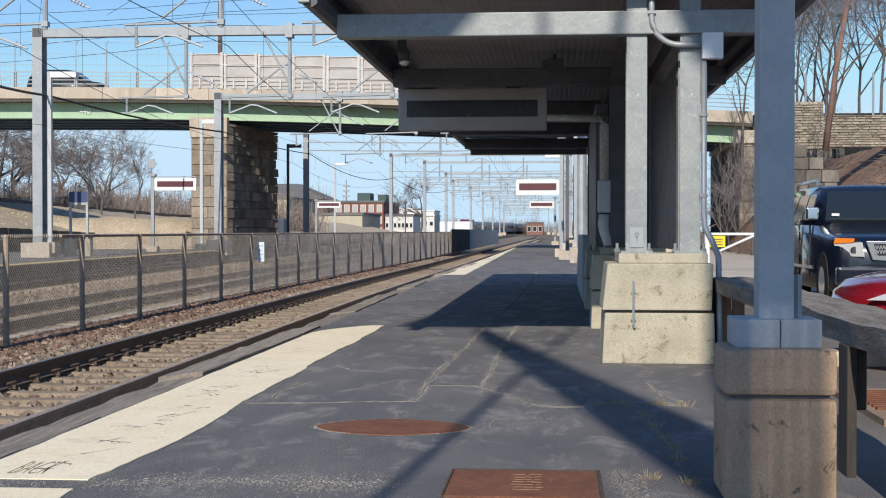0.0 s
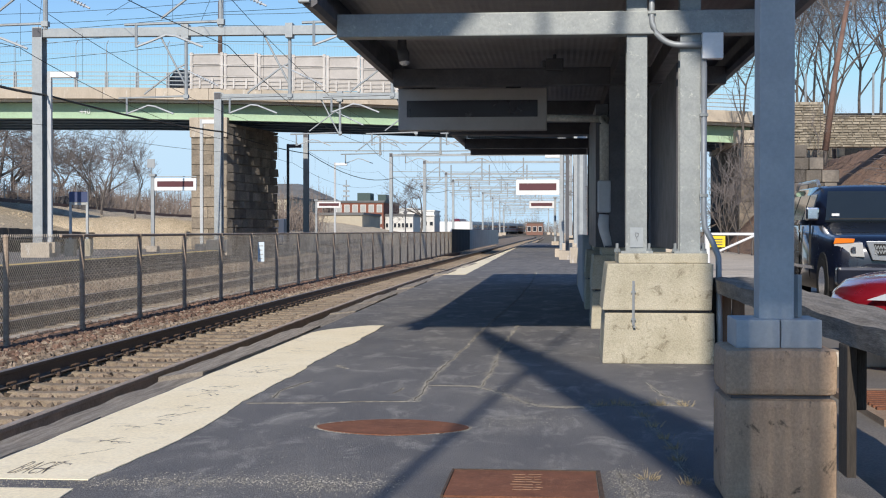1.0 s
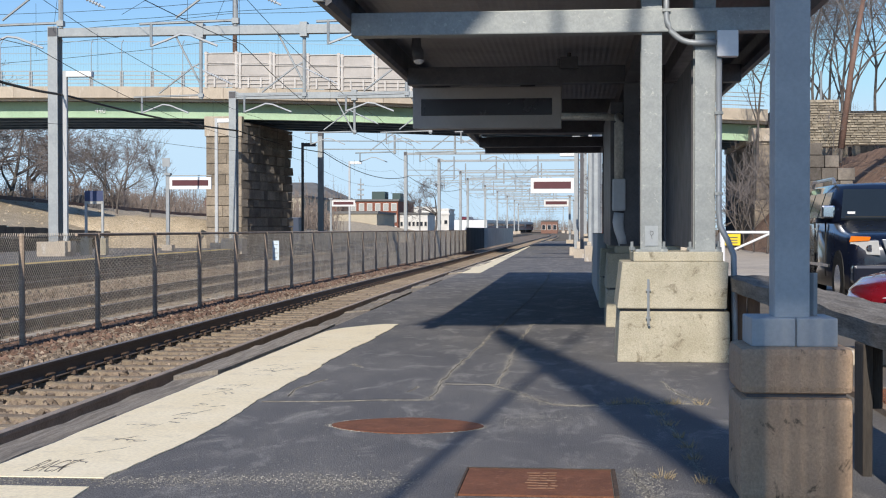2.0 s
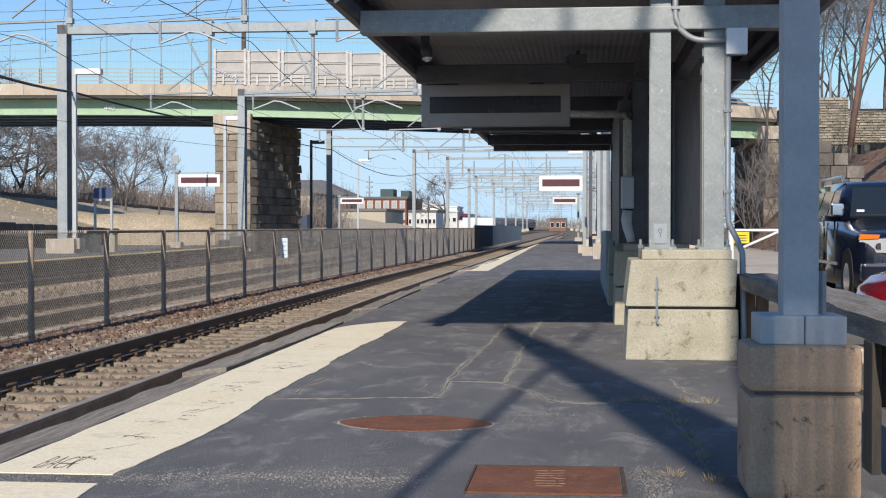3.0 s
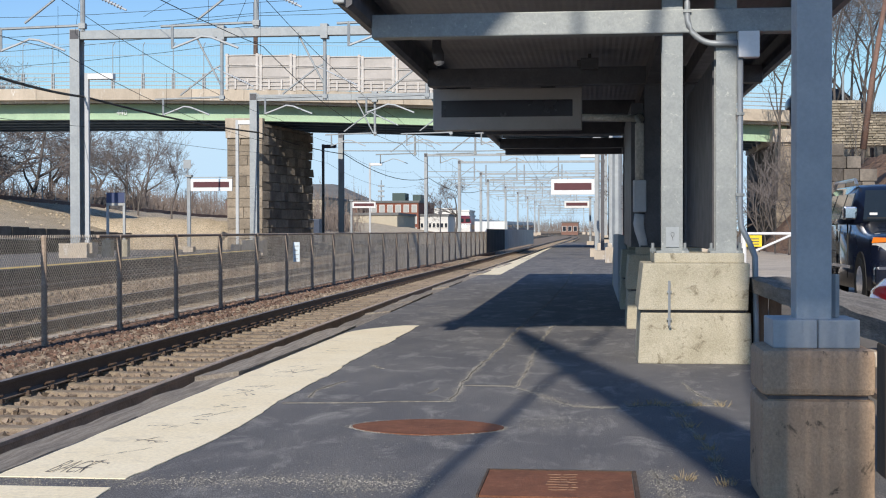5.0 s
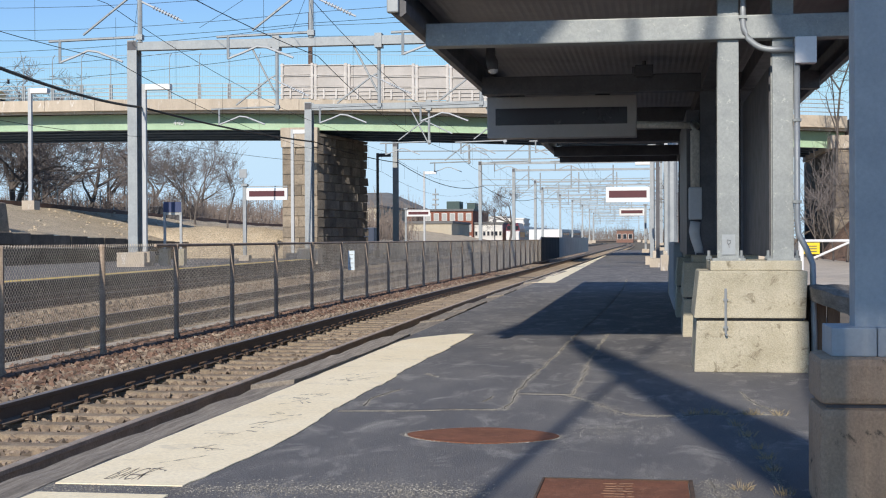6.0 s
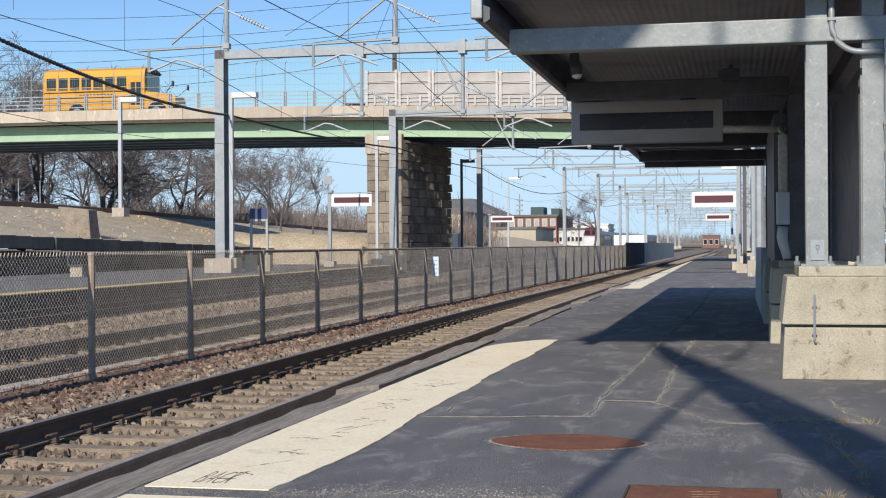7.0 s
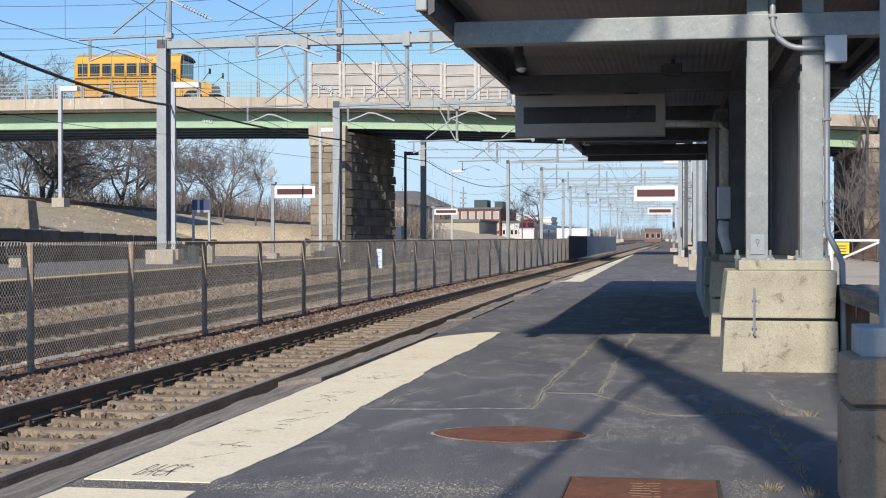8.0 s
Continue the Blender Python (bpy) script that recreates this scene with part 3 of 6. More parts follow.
def track(name, centre, y0, y1, pieces_to, label, bend=2.0):
    root = thing(name, label, "railway track", kind="structure")
    for s in (-0.7525, 0.7525):
        geo = Geo()
        tan_head = s > 0 and y0 < 0
        ys = spaced(y0, y1, bend)
        shape = [rail_profile(centre(y) + s, TOP) for y in ys]
        geo.loft([[(px, y, pz) for px, pz in row[3:11]] for y, row in zip(ys, shape)], 0)
        geo.loft([[(px, y, pz) for px, pz in row[:4] + row[10:]] for y, row in zip(ys, shape)], 2)
        geo.loft([[(centre(y) + s - 0.031, y, TOP - 0.004), (centre(y) + s + 0.031, y, TOP - 0.004), (centre(y) + s + 0.022, y, TOP), (centre(y) + s - 0.022, y, TOP)] for y in ys], 1)
        part("rail", geo, [RAILHEAD if tan_head else RAIL, RAILHEAD if tan_head else RAILTOP, RAILFOOT], root, "brown steel rail with a pale tan head" if tan_head else "dark steel rail with a polished head")
    n, y = 0, y0
    rest = Geo()
    rg = random.Random(int(abs(centre(0)) * 10))
    while y < y1:
        tilt = math.degrees(math.atan((centre(y + 1) - centre(y - 1)) / 2))
        if y < pieces_to:
            share("sleeper", SLEEPER_MESH, root, pose(centre(y), y, TOP + 0.035 + rg.uniform(-0.006, 0.006), 0, 0, -tilt + rg.uniform(-0.5, 0.5)))
        elif y < 230:
            rest.box(centre(y) - 1.28, centre(y) + 1.28, y - 0.12, y + 0.12, -0.5, TOP - 0.165)
        y += 0.61
    if rest.v:
        part("sleeper_row", rest, SLEEPER, root, kind="stuff")


track("railway_track", track_1, -4, 480, 120, "near railway track on concrete sleepers with rusty clips")
track("railway_track", track_2, 4, 420, 95, "middle railway track on concrete sleepers")
track("railway_track", track_3, 10, 420, 75, "far railway track beside the opposite platform")


def stones(y0, y1, left, right, z, count, mats, name, label, size=(0.025, 0.055), gap=None):
    geo, rg = Geo(), random.Random(count)
    faces = [(0, 1, 3, 2), (4, 6, 7, 5), (0, 4, 5, 1), (2, 3, 7, 6), (0, 2, 6, 4), (1, 5, 7, 3)]
    corners = [(a, b, c) for a in (-0.72, 0.72) for b in (-0.72, 0.72) for c in (-0.72, 0.72)]
    for _ in range(count):
        y = y0 + (y1 - y0) * rg.random() ** 1.6
        x = rg.uniform(left(y), right(y))
        if gap and gap(x, y):
            continue
        s = rg.uniform(*size)
        m = Matrix.LocRotScale((x, y, z(x, y) + s * 0.3), Euler((rg.uniform(0, 6), rg.uniform(0, 6), rg.uniform(0, 6))), (s * rg.uniform(0.7, 1.3), s, s * rg.uniform(0.5, 0.9)))
        geo.add([m @ Vector((a * rg.uniform(0.45, 1.1), b * rg.uniform(0.45, 1.1), c * rg.uniform(0.5, 1.1))) for a, b, c in corners], faces)
    ob = part(name, geo, mats)
    return tagged(ob, label, "ballast", kind="stuff")


def on_sleeper(x, y):
    return abs(x - track_1(y)) < 1.25 and abs(((y + 4) / 0.61 + 0.5) % 1 - 0.5) < 0.2


stones(7, 70, lambda y: track_1(y) - 1.5, lambda y: -3.1 + cx(y), lambda x, y: -0.487, 16000, BALLAST_DARK, "ballast_stones", "loose grey crushed stone between the sleepers", gap=on_sleeper)
stones(9, 80, lambda y: -6.75 + cx(y), lambda y: track_1(y) - 0.9, lambda x, y: -0.485 + 0.09 * min(1, max(0, -5.75 - x) / 0.4), 17000, BALLAST, "ballast_stones", "loose pale crushed stone beside the fence", (0.03, 0.06), gap=on_sleeper)
stones(8, 60, lambda y: -7.4 + cx(y), lambda y: -6.15 + cx(y), lambda x, y: -0.385, 9000, BALLAST_RED, "ballast_stones", "rust-red crushed stone along the fence foot", (0.03, 0.065))
stones(13, 70, lambda y: track_2(y) - 2.2, lambda y: track_2(y) + 1.4, lambda x, y: -0.49, 9000, BALLAST_BROWN, "ballast_stones", "brown crushed stone of the middle track", (0.035, 0.07))
stones(20, 70, lambda y: track_3(y) - 1.6, lambda y: track_3(y) + 3.2, lambda x, y: -0.49, 8000, BALLAST_BROWN, "ballast_stones", "brown crushed stone of the far track", (0.04, 0.08))
g = Geo()
strip(g, spaced(4, 95, 1.5), lambda y: -7.12 + cx(y) + 0.05 * noise.noise(Vector((y, 0, 0))), lambda y: -6.82 + cx(y) + 0.08 * noise.noise(Vector((y, 7, 0))), -0.5, -0.34)
tagged(part("fence_kerb", g, surface("rusty_dirt", (0.14, 0.085, 0.06), (0.09, 0.06, 0.045), 0.95, scale=3, fine=40, bump=0.8)), "rust-stained strip under the fence", "kerb", kind="structure")


# ---- fence between the tracks ----
def fence_x(y):
    return -6.95 + cx(y)


fence = thing("chain_link_fence", "rusty chain-link fence with pipe posts between the tracks", "fence")
ys = [14.1 + 2.9 * (k - 2) for k in range(0, 50)]
for y in ys:
    g = Geo()
    g.tube([(0, 0, -0.45), (0, 0, 1.04)], 0.038, 8)
    g.tube([(0, 0, 1.04), (0, 0, 1.06), (0, 0, 1.075)], [0.044, 0.04, 0.012], 8)
    g.tube([(0.03, 0.02, -0.3), (0.045, 0.0, -0.3)], 0.02, 5)
    part("post", g, FENCE_POST, fence, at=(fence_x(y), y, 0))
g = Geo()
g.tube([(fence_x(y), y, 1.05) for y in spaced(19, 156, 2)], 0.024, 6)
part("top_rail", g, FENCE_POST, fence)
g = Geo()
g.tube([(fence_x(y), y, -0.27) for y in spaced(5, 156, 2)], 0.006, 4)
part("tension_wire", g, FENCE_POST, fence)
g = Geo()
y, H, STEP = 5.0, 1.34, 0.068
while y < 100:
    wob = 0.004
    for s in (1, -1):
        a, b = (y, y + H) if s > 0 else (y + H, y)
        x0, x1 = fence_x(a) - 0.045 + s * 0.003, fence_x(b) - 0.045 + s * 0.003
        g.tube([(x0, a, -0.29), ((x0 + x1) / 2 + wob, (a + b) / 2, -0.29 + H / 2), (x1, b, -0.29 + H)], 0.0026 if y < 30 else 0.0034, 3, caps=False)
    y += STEP
part("chain_link_mesh", g, FENCE, fence, "woven wire mesh", kind="stuff")
g = Geo()
rg = random.Random(8)
for k in range(150):
    y = 12.0 + k * 0.072
    g.tube([(fence_x(y) - 0.045, y, 1.03), (fence_x(y) - 0.045, y + 0.02, 1.075)], 0.005, 3, caps=False)
part("wire_fringe", g, FENCE, fence, kind="stuff")
for y0, y1, mat, lab in ((88.6, 106, SCREEN_DARK, "black fabric screen panel"), (106.1, 156, SCREEN, "grey fabric screen panel")):
    g = Geo()
    strip(g, spaced(y0, y1, 0.9), lambda y: fence_x(y) + 0.06 + 0.02 * math.sin(y * 2.1), lambda y: fence_x(y) + 0.075 + 0.02 * math.sin(y * 2.1), -0.3, 1.24)
    part("fabric_screen", g, mat, fence, lab)
trough = thing("cable_trough", "pale concrete cable trough lids along the fence", "cable trough", kind="structure")
g = Geo()
g.box(-0.20, 0.20, -0.48, 0.48, -0.12, 0.0)
LID = meshed("trough_lid", g, CONCRETE_PALE, bevel=0.015)
rg = random.Random(19)
for k in range(60):
    y = 8.0 + k * 1.0
    share("trough_lid", LID, trough, pose(fence_x(y) - 0.62 + rg.uniform(-0.015, 0.015), y, -0.37 + rg.uniform(-0.015, 0.015), 0, rg.uniform(-2, 2), rg.uniform(-1.5, 1.5)))
notice = thing("fence_notice", "small white and blue notice hung on the fence", "notice", (fence_x(32.1) + 0.10, 32.1, 0.63), turn=8)
g = Geo()
g.box(-0.075, 0.075, -0.008, 0.008, -0.23, 0.23)
part("panel", g, plain("pale_notice", (0.66, 0.76, 0.84), 0.5), notice)
for k in range(4):
    g = Geo()
    g.box(-0.05, 0.05 - 0.02 * (k % 2), -0.014, -0.009, 0.13 - k * 0.10, 0.15 - k * 0.10)
    part("printed_bar", g, BLUEGREY, notice, "blue-grey bar of unreadable print")


# ---- opposite platform, wall and slope ----
g = Geo()
strip(g, spaced(6, 112, 3), lambda y: -29.0, far_edge, -0.6, 0.0)
far_platform = tagged(part("far_platform", g, ASPHALT), "asphalt platform across the tracks", "platform", kind="structure")
g = Geo()
strip(g, spaced(6, 112, 2), lambda y: far_edge(y) - 0.75, lambda y: far_edge(y) - 0.12, 0.001, 0.007)
part("safety_line", g, TACTILE, far_platform, "yellow tactile safety strip")
g = Geo()
strip(g, spaced(6, 112, 3), lambda y: far_edge(y), lambda y: far_edge(y) + 0.1, -0.5, -0.004)
part("edge_beam", g, STONE_DARK, far_platform, "dark edge beam")


def wall_top(y):
    return 1.72 - max(0.0, min(1.0, (y - 52) / 36)) * 0.72


wall = thing("retaining_wall", "low dark stone wall with big coping blocks behind the far platform", "wall", kind="structure")
g = Geo()
g.loft([[(-29.9, y, -0.5), (-29.25, y, -0.5), (-29.25, y, wall_top(y) - 0.7), (-29.9, y, wall_top(y) - 0.7)] for y in spaced(20, 88, 4)])
part("wall_core", g, STONE_DARK, wall)
rg = random.Random(3)
y = 20.0
while y < 87:
    n = rg.uniform(1.2, 2.6)
    z = wall_top(y + n / 2)
    g = Geo()
    g.box(-29.95, -28.85 + rg.uniform(-0.05, 0.05), y + 0.02, y + n - 0.02, z - 0.60, z - 0.06 + rg.uniform(-0.02, 0.02))
    part("coping_block", g, STONE_DARK, wall, bevel=0.03)
    for r in range(2):
        g = Geo()
        g.box(-29.9, -29.2 + rg.uniform(-0.04, 0.04), y + 0.02 + r * 0.2, y + n - 0.02, 0.02 + r * 0.45, 0.42 + r * 0.45)
        if z - 0.8 > 0.42 + r * 0.45:
            part("wall_block", g, STONE_DARK, wall, bevel=0.03)
    y += n


def slope_z(x, y):
    u = max(0.0, min(1.0, (-29.6 - x) / 10.5))
    crest = 3.5 - max(0, min(1, (y - 80) / 60)) * 0.9
    return (wall_top(y) - 0.1) * (1 - u) + crest * u + (0.14 * noise.noise(Vector((x * 0.35, y * 0.35, 0))) + 0.06 * noise.noise(Vector((x * 1.3, y * 1.3, 3)))) * (1 if u < 1 else 0.3)


g = Geo()
xs, yy = spaced(-120, -42, 13) + spaced(-41, -29.6, 0.6), spaced(10, 260, 1.2)
g.loft([[(x, y, slope_z(x, y)) for x in xs] for y in yy], caps=False, closed=False)
tagged(part("gravel_slope", g, GRAVEL, smooth=True), "pale gravel embankment behind the wall", "embankment", kind="structure")
g = Geo()
g.loft([[(-23.6 - 0.02 * y, y, -0.3), (-29.3, y, -0.3 + 0.0), (-29.6, y, wall_top(y) - 0.1)] for y in spaced(88, 260, 6)], caps=False, closed=False)
tagged(part("embankment_foot", g, GRAVEL), "pale gravel at the foot of the embankment", "embankment", kind="structure")
g = Geo()
g.loft([[(-40.7, y, slope_z(-41, y) - 0.1), (-40.3, y, slope_z(-41, y) - 0.1), (-40.3, y, slope_z(-41, y) + 0.28), (-40.7, y, slope_z(-41, y) + 0.28)] for y in spaced(30, 150, 6)])
tagged(part("rusty_guide_rail", g, RUST_POLE), "long rusty steel rail along the crest of the bank", "rail")
g = Geo()
g.loft([[(-31.6, 61.4, 1.6), (-30.2, 61.2, 1.4), (-30.2, 62.3, 1.4), (-31.6, 62.5, 1.6)], [(-32.0, 61.4, 3.12), (-30.35, 61.3, 2.95), (-30.35, 62.2, 2.95), (-32.0, 62.5, 3.12)]])
tagged(part("concrete_block", g, STONE, bevel=0.05), "weathered broken concrete block on the gravel bank", "block")
g = Geo()
rows = []
for y in spaced(82.6, 89.2, 0.4):
    u = math.sin(min(1.0, (y - 82.6) / 4.2) * math.pi / 2) if y < 86.8 else 1 - 0.25 * (y - 86.8)
    rows.append([(x, y, -0.35 + u * (2.42 - 0.035 * (x + 30)) * (1 if x < -23 else 0.85) + 0.22 * noise.noise(Vector((x * 0.5, y * 0.5, 4))) + 0.1 * noise.noise(Vector((x * 1.9, y * 1.9, 7)))) for x in spaced(-33.0, -22.4, 0.4)])
g.loft(rows, caps=False, closed=False)
tagged(part("gravel_heap", g, GRAVEL, smooth=True), "pale gravel heap beside the bridge pier", "gravel heap", kind="structure")
g = Geo()
rg = random.Random(12)
for k in range(260):
    x, y = rg.uniform(-40, -30), rg.uniform(40, 110)
    s = rg.uniform(0.05, 0.16)
    m = Matrix.LocRotScale((x, y, slope_z(x, y)), Euler((rg.uniform(0, 6), rg.uniform(0, 6), 0)), (s, s * 1.2, s * 0.7))
    g.add([m @ Vector(p) for p in ((-1, 0.2, 0), (1, -0.1, 0.1), (0.1, -1, 0), (-0.1, 1, -0.1), (0.2, 0, 1), (0, 0.1, -1))], [(0, 2, 4), (2, 1, 4), (1, 3, 4), (3, 0, 4), (2, 0, 5), (1, 2, 5), (3, 1, 5), (0, 3, 5)])
tagged(part("slope_stones", g, GRAVEL), "loose stones scattered on the gravel bank", "stones", kind="stuff")


# ---- canopy and its columns ----
def plinth(at, w0, w1, depth, h, joint, cap):
    """Stacked concrete column base: lower and upper block with a joint, and a cap slab."""
    ob = thing("concrete_plinth", "stained concrete column base in two stacked blocks", "column base", at, group="canopy column bases")
    for z0, z1, name in ((0.0, joint - 0.012, "lower_block"), (joint + 0.012, h - cap, "upper_block")):
        geo = Geo()
        a, b = w0 + (w1 - w0) * z0 / h, w0 + (w1 - w0) * z1 / h
        geo.loft([[(0, 0, z0), (a, 0, z0), (a, depth, z0), (0, depth, z0)], [((w0 - b) * 0.75, 0.02, z1), ((w0 - b) * 0.75 + b, 0.02, z1), ((w0 - b) * 0.75 + b, depth - 0.02, z1), ((w0 - b) * 0.75, depth - 0.02, z1)]])
        part(name, geo, CONCRETE, ob, bevel=0.012)
    geo = Geo()
    a = (w0 - w1) * 0.75
    geo.box(a + 0.09, a + w1 - 0.04, 0.07, depth - 0.07, h - cap, h)
    part("cap_slab", geo, CONCRETE, ob, bevel=0.012)
    geo = Geo()
    geo.box(0.05, w0 - 0.05, 0.05, depth - 0.05, joint - 0.02, joint + 0.02)
    part("joint", geo, DARK, ob, "dark open joint")
    return ob


BEAMS = [11.95 + 4.05 * k for k in range(5)]
base = plinth((0.36, 11.75, 0), 0.945, 0.88, 0.95, 0.93, 0.44, 0.085)
g = Geo()
g.tube([(0.40, -0.02, 0.70), (0.40, -0.02, 0.33), (0.41, -0.02, 0.31)], 0.012, 6)
g.box(0.38, 0.42, -0.02, 0.0, 0.60, 0.615)
g.box(0.38, 0.42, -0.02, 0.0, 0.37, 0.385)
part("grounding_pipe", g, PIPE, base, "thin grey pipe strapped to the front", at=(-0.14, 0, 0))
bolt = Geo()
bolt.tube([(0, 0, 0), (0, 0, 0.085)], 0.014, 8)
bolt.tube([(0, 0, 0.012), (0, 0, 0.04)], 0.027, 6)
bolt_mesh = meshed("anchor_bolt", bolt, GALV)
for x in (0.13, 0.40, 0.62, 0.86):
    share("anchor_bolt", bolt_mesh, base, pose(x, 0.16, 0.93))
for k in range(1, 5):
    plinth((0.36, BEAMS[k] - 0.2 + (0.1 if k == 1 else 0), 0), 0.9, 0.86, 0.95, 0.93, 0.44, 0.085)


def steel_column(x, y, z0, z1, w, d, mat, label):
    ob = thing("canopy_column", label, "column", (x, y, z0), group="canopy columns")
    geo = Geo()
    h = z1 - z0
    a, b = w / 2, d / 2
    outline = [(-a, -b), (a, -b), (a, 0.02 - b), (0.012, 0.02 - b), (0.012, b - 0.02), (a, b - 0.02), (a, b), (-a, b), (-a, b - 0.02), (-0.012, b - 0.02), (-0.012, 0.02 - b), (-a, 0.02 - b)]
    geo.loft([[(x, y, z) for x, y in outline] for z in (0.02, h)])
    part("shaft", geo, mat, ob)
    geo = Geo()
    geo.box(-w / 2 - 0.05, w / 2 + 0.05, -d / 2 - 0.05, d / 2 + 0.05, 0.0, 0.02)
    part("foot_plate", geo, mat, ob)
    return ob


for x in (0.655, 1.105):
    steel_column(x, 12.0, 0.93, 3.6, 0.172, 0.20, GALV, "galvanised steel canopy column bolted to a concrete base")
# Rear columns take the dark steel in place of roof shade.
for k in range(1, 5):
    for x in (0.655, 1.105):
        steel_column(x, BEAMS[k] + 0.1, 0.93, 2.82, 0.172, 0.20, DARK, "steel canopy column darkened to stand for the roof's shade")
g = Geo()
g.box(-0.055, 0.055, -0.006, 0.0, 0, 0.17)
plate = tagged(part("column_plate", g, GALV_FAR, at=(0.655, 11.896, 0.98)), "small pale metal plate on a column", "plate")
g = Geo()
g.tube([(0.0, -0.009, 0.085), (0.014, -0.009, 0.10), (0.014, -0.009, 0.12), (-0.012, -0.009, 0.125), (-0.012, -0.009, 0.10), (0.0, -0.009, 0.085), (0.004, -0.009, 0.055)], 0.0025, 4)
part("mark", g, DARK, plate, "dark scrawled mark")

canopy = thing("platform_canopy", "dark steel platform canopy with a ribbed metal soffit", "canopy", (0, 0, 0))
LEFT, RIGHT, NEAR, FAR_END = -2.06, 2.02, 11.6, 30.6
# First beam keeps its lit steel; the others have shade in their colour.
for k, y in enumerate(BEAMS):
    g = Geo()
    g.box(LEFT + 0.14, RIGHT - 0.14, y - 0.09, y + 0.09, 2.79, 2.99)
    part("cross_beam", g, GALV if k == 0 else DARK, canopy, "galvanised box beam" if k == 0 else "box beam darkened for the roof's shade", bevel=0.01)
g = Geo()
prof = []
for x in spaced(LEFT + 0.05, RIGHT - 0.05, 0.035):
    k = round((x - LEFT - 0.05) / 0.035)
    prof.append((x, 3.19 + 0.04 * abs(x) / 2 + (0.0022 if k % 2 else -0.0018)))
ring = prof + [(x, z + 0.05) for x, z in reversed(prof)]
g.loft([[(x, y, z) for x, z in ring] for y in (NEAR, FAR_END)])
part("soffit", g, SOFFIT, canopy, "grey ribbed metal soffit")
for x in (LEFT, RIGHT):
    sign = -1 if x < 0 else 1
    g = Geo()
    o = [(x, 2.94), (x - sign * 0.10, 2.90), (x - sign * 0.14, 2.93), (x - sign * 0.14, 3.02), (x - sign * 0.02, 3.07), (x - sign * 0.02, 3.45), (x + sign * 0.05, 3.45)]
    g.loft([[(a, y, b) for a, b in o] for y in (10.9, FAR_END + 0.2)])
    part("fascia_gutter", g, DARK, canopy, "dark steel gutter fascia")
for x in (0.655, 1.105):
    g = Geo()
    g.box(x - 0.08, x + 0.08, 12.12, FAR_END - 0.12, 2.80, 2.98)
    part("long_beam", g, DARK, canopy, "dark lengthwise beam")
g = Geo()
g.box(LEFT - 0.01, LEFT + 0.085, 10.85, 10.93, 2.93, 3.16)
part("end_plate", g, PIPE, canopy, "grey bolted end plate", bevel=0.01)
g = Geo()
g.box(LEFT + 0.1, RIGHT - 0.1, FAR_END - 0.1, FAR_END + 0.08, 2.80, 3.15)
part("end_beam", g, DARK, canopy)
g = Geo()
g.box(LEFT + 0.06, RIGHT - 0.06, NEAR, FAR_END, 3.38, 3.45)
part("roof_deck", g, DARK, canopy)

shelter = thing("wind_screen", "dark panelled wind screen under the canopy", "screen wall")
for k in range(4):
    g = Geo()
    y0 = BEAMS[k] + 0.35
    g.box(1.02, 1.08, y0, y0 + 3.35, 0.95 if k == 0 else 0.35, 2.6)
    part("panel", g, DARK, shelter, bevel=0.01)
for k in range(4):
    g = Geo()
    g.box(0.99, 1.11, BEAMS[k + 1] + 0.22, BEAMS[k + 1] + 0.34, 0.0, 2.6)
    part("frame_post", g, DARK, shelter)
g = Geo()
g.box(0.42, 0.56, 16.25, 20.0, 0.93, 2.6)
back = tagged(part("cabinet_screen", g, DARK), "tall dark panel between the canopy columns", "panel")
g = Geo()
g.box(0.36, 0.50, 22, 27.5, 0.0, 1.05)
tagged(part("platform_bench", g, BLUEGREY, bevel=0.02), "blue-grey low box under the canopy", "box")

info = thing("information_display", "grey hanging display board with a long unlit screen", "display board", (-1.07, 17.0, 2.615))
g = Geo()
g.box(-0.915, 0.915, 0.0, 0.22, -0.255, 0.255)
part("housing", g, SIGNFRAME, info, bevel=0.012)
g = Geo()
g.box(-0.81, 0.80, -0.006, 0.004, -0.095, 0.11)
part("screen", g, SCREEN_GLASS, info, "dark unlit screen")
for x in (-0.55, 0.5):
    g = Geo()
    g.box(x - 0.09, x + 0.09, 0.06, 0.16, 0.255, 0.33)
    g.tube([(x, 0.11, 0.33), (x, 0.11, 0.42)], 0.03, 6)
    part("hanger", g, DARK, info)
for x, y in ((-1.55, 13.6), (-1.35, 22.0)):
    lamp = thing("canopy_light", "unlit flood lamp under the canopy edge", "lamp", (x, y, 2.86), group="canopy lights")
    g = Geo()
    g.tube([(0, 0, 0.35), (0, 0, 0.14), (0, -0.02, 0.06), (0.02, -0.05, 0.0), (0.03, -0.07, -0.09)], [0.02, 0.045, 0.05, 0.06, 0.05], 10)
    part("housing", g, DARK, lamp, smooth=True)
    g = Geo()
    g.tube([(0.03, -0.07, -0.088), (0.032, -0.075, -0.11)], [0.055, 0.03], 8)
    part("lens", g, LENS, lamp)
g = Geo()
g.box(-0.10, 0.10, -0.06, 0.06, -0.07, 0.06)
g.box(-0.14, -0.10, -0.04, 0.04, -0.04, 0.04)
g.tube([(0, 0, 0.06), (0, 0, 0.11)], 0.025, 6)
tagged(part("junction_box", g, DARK, at=(-0.06, 15.85, 3.02), bevel=0.008), "dark junction box on the canopy beam", "junction box")

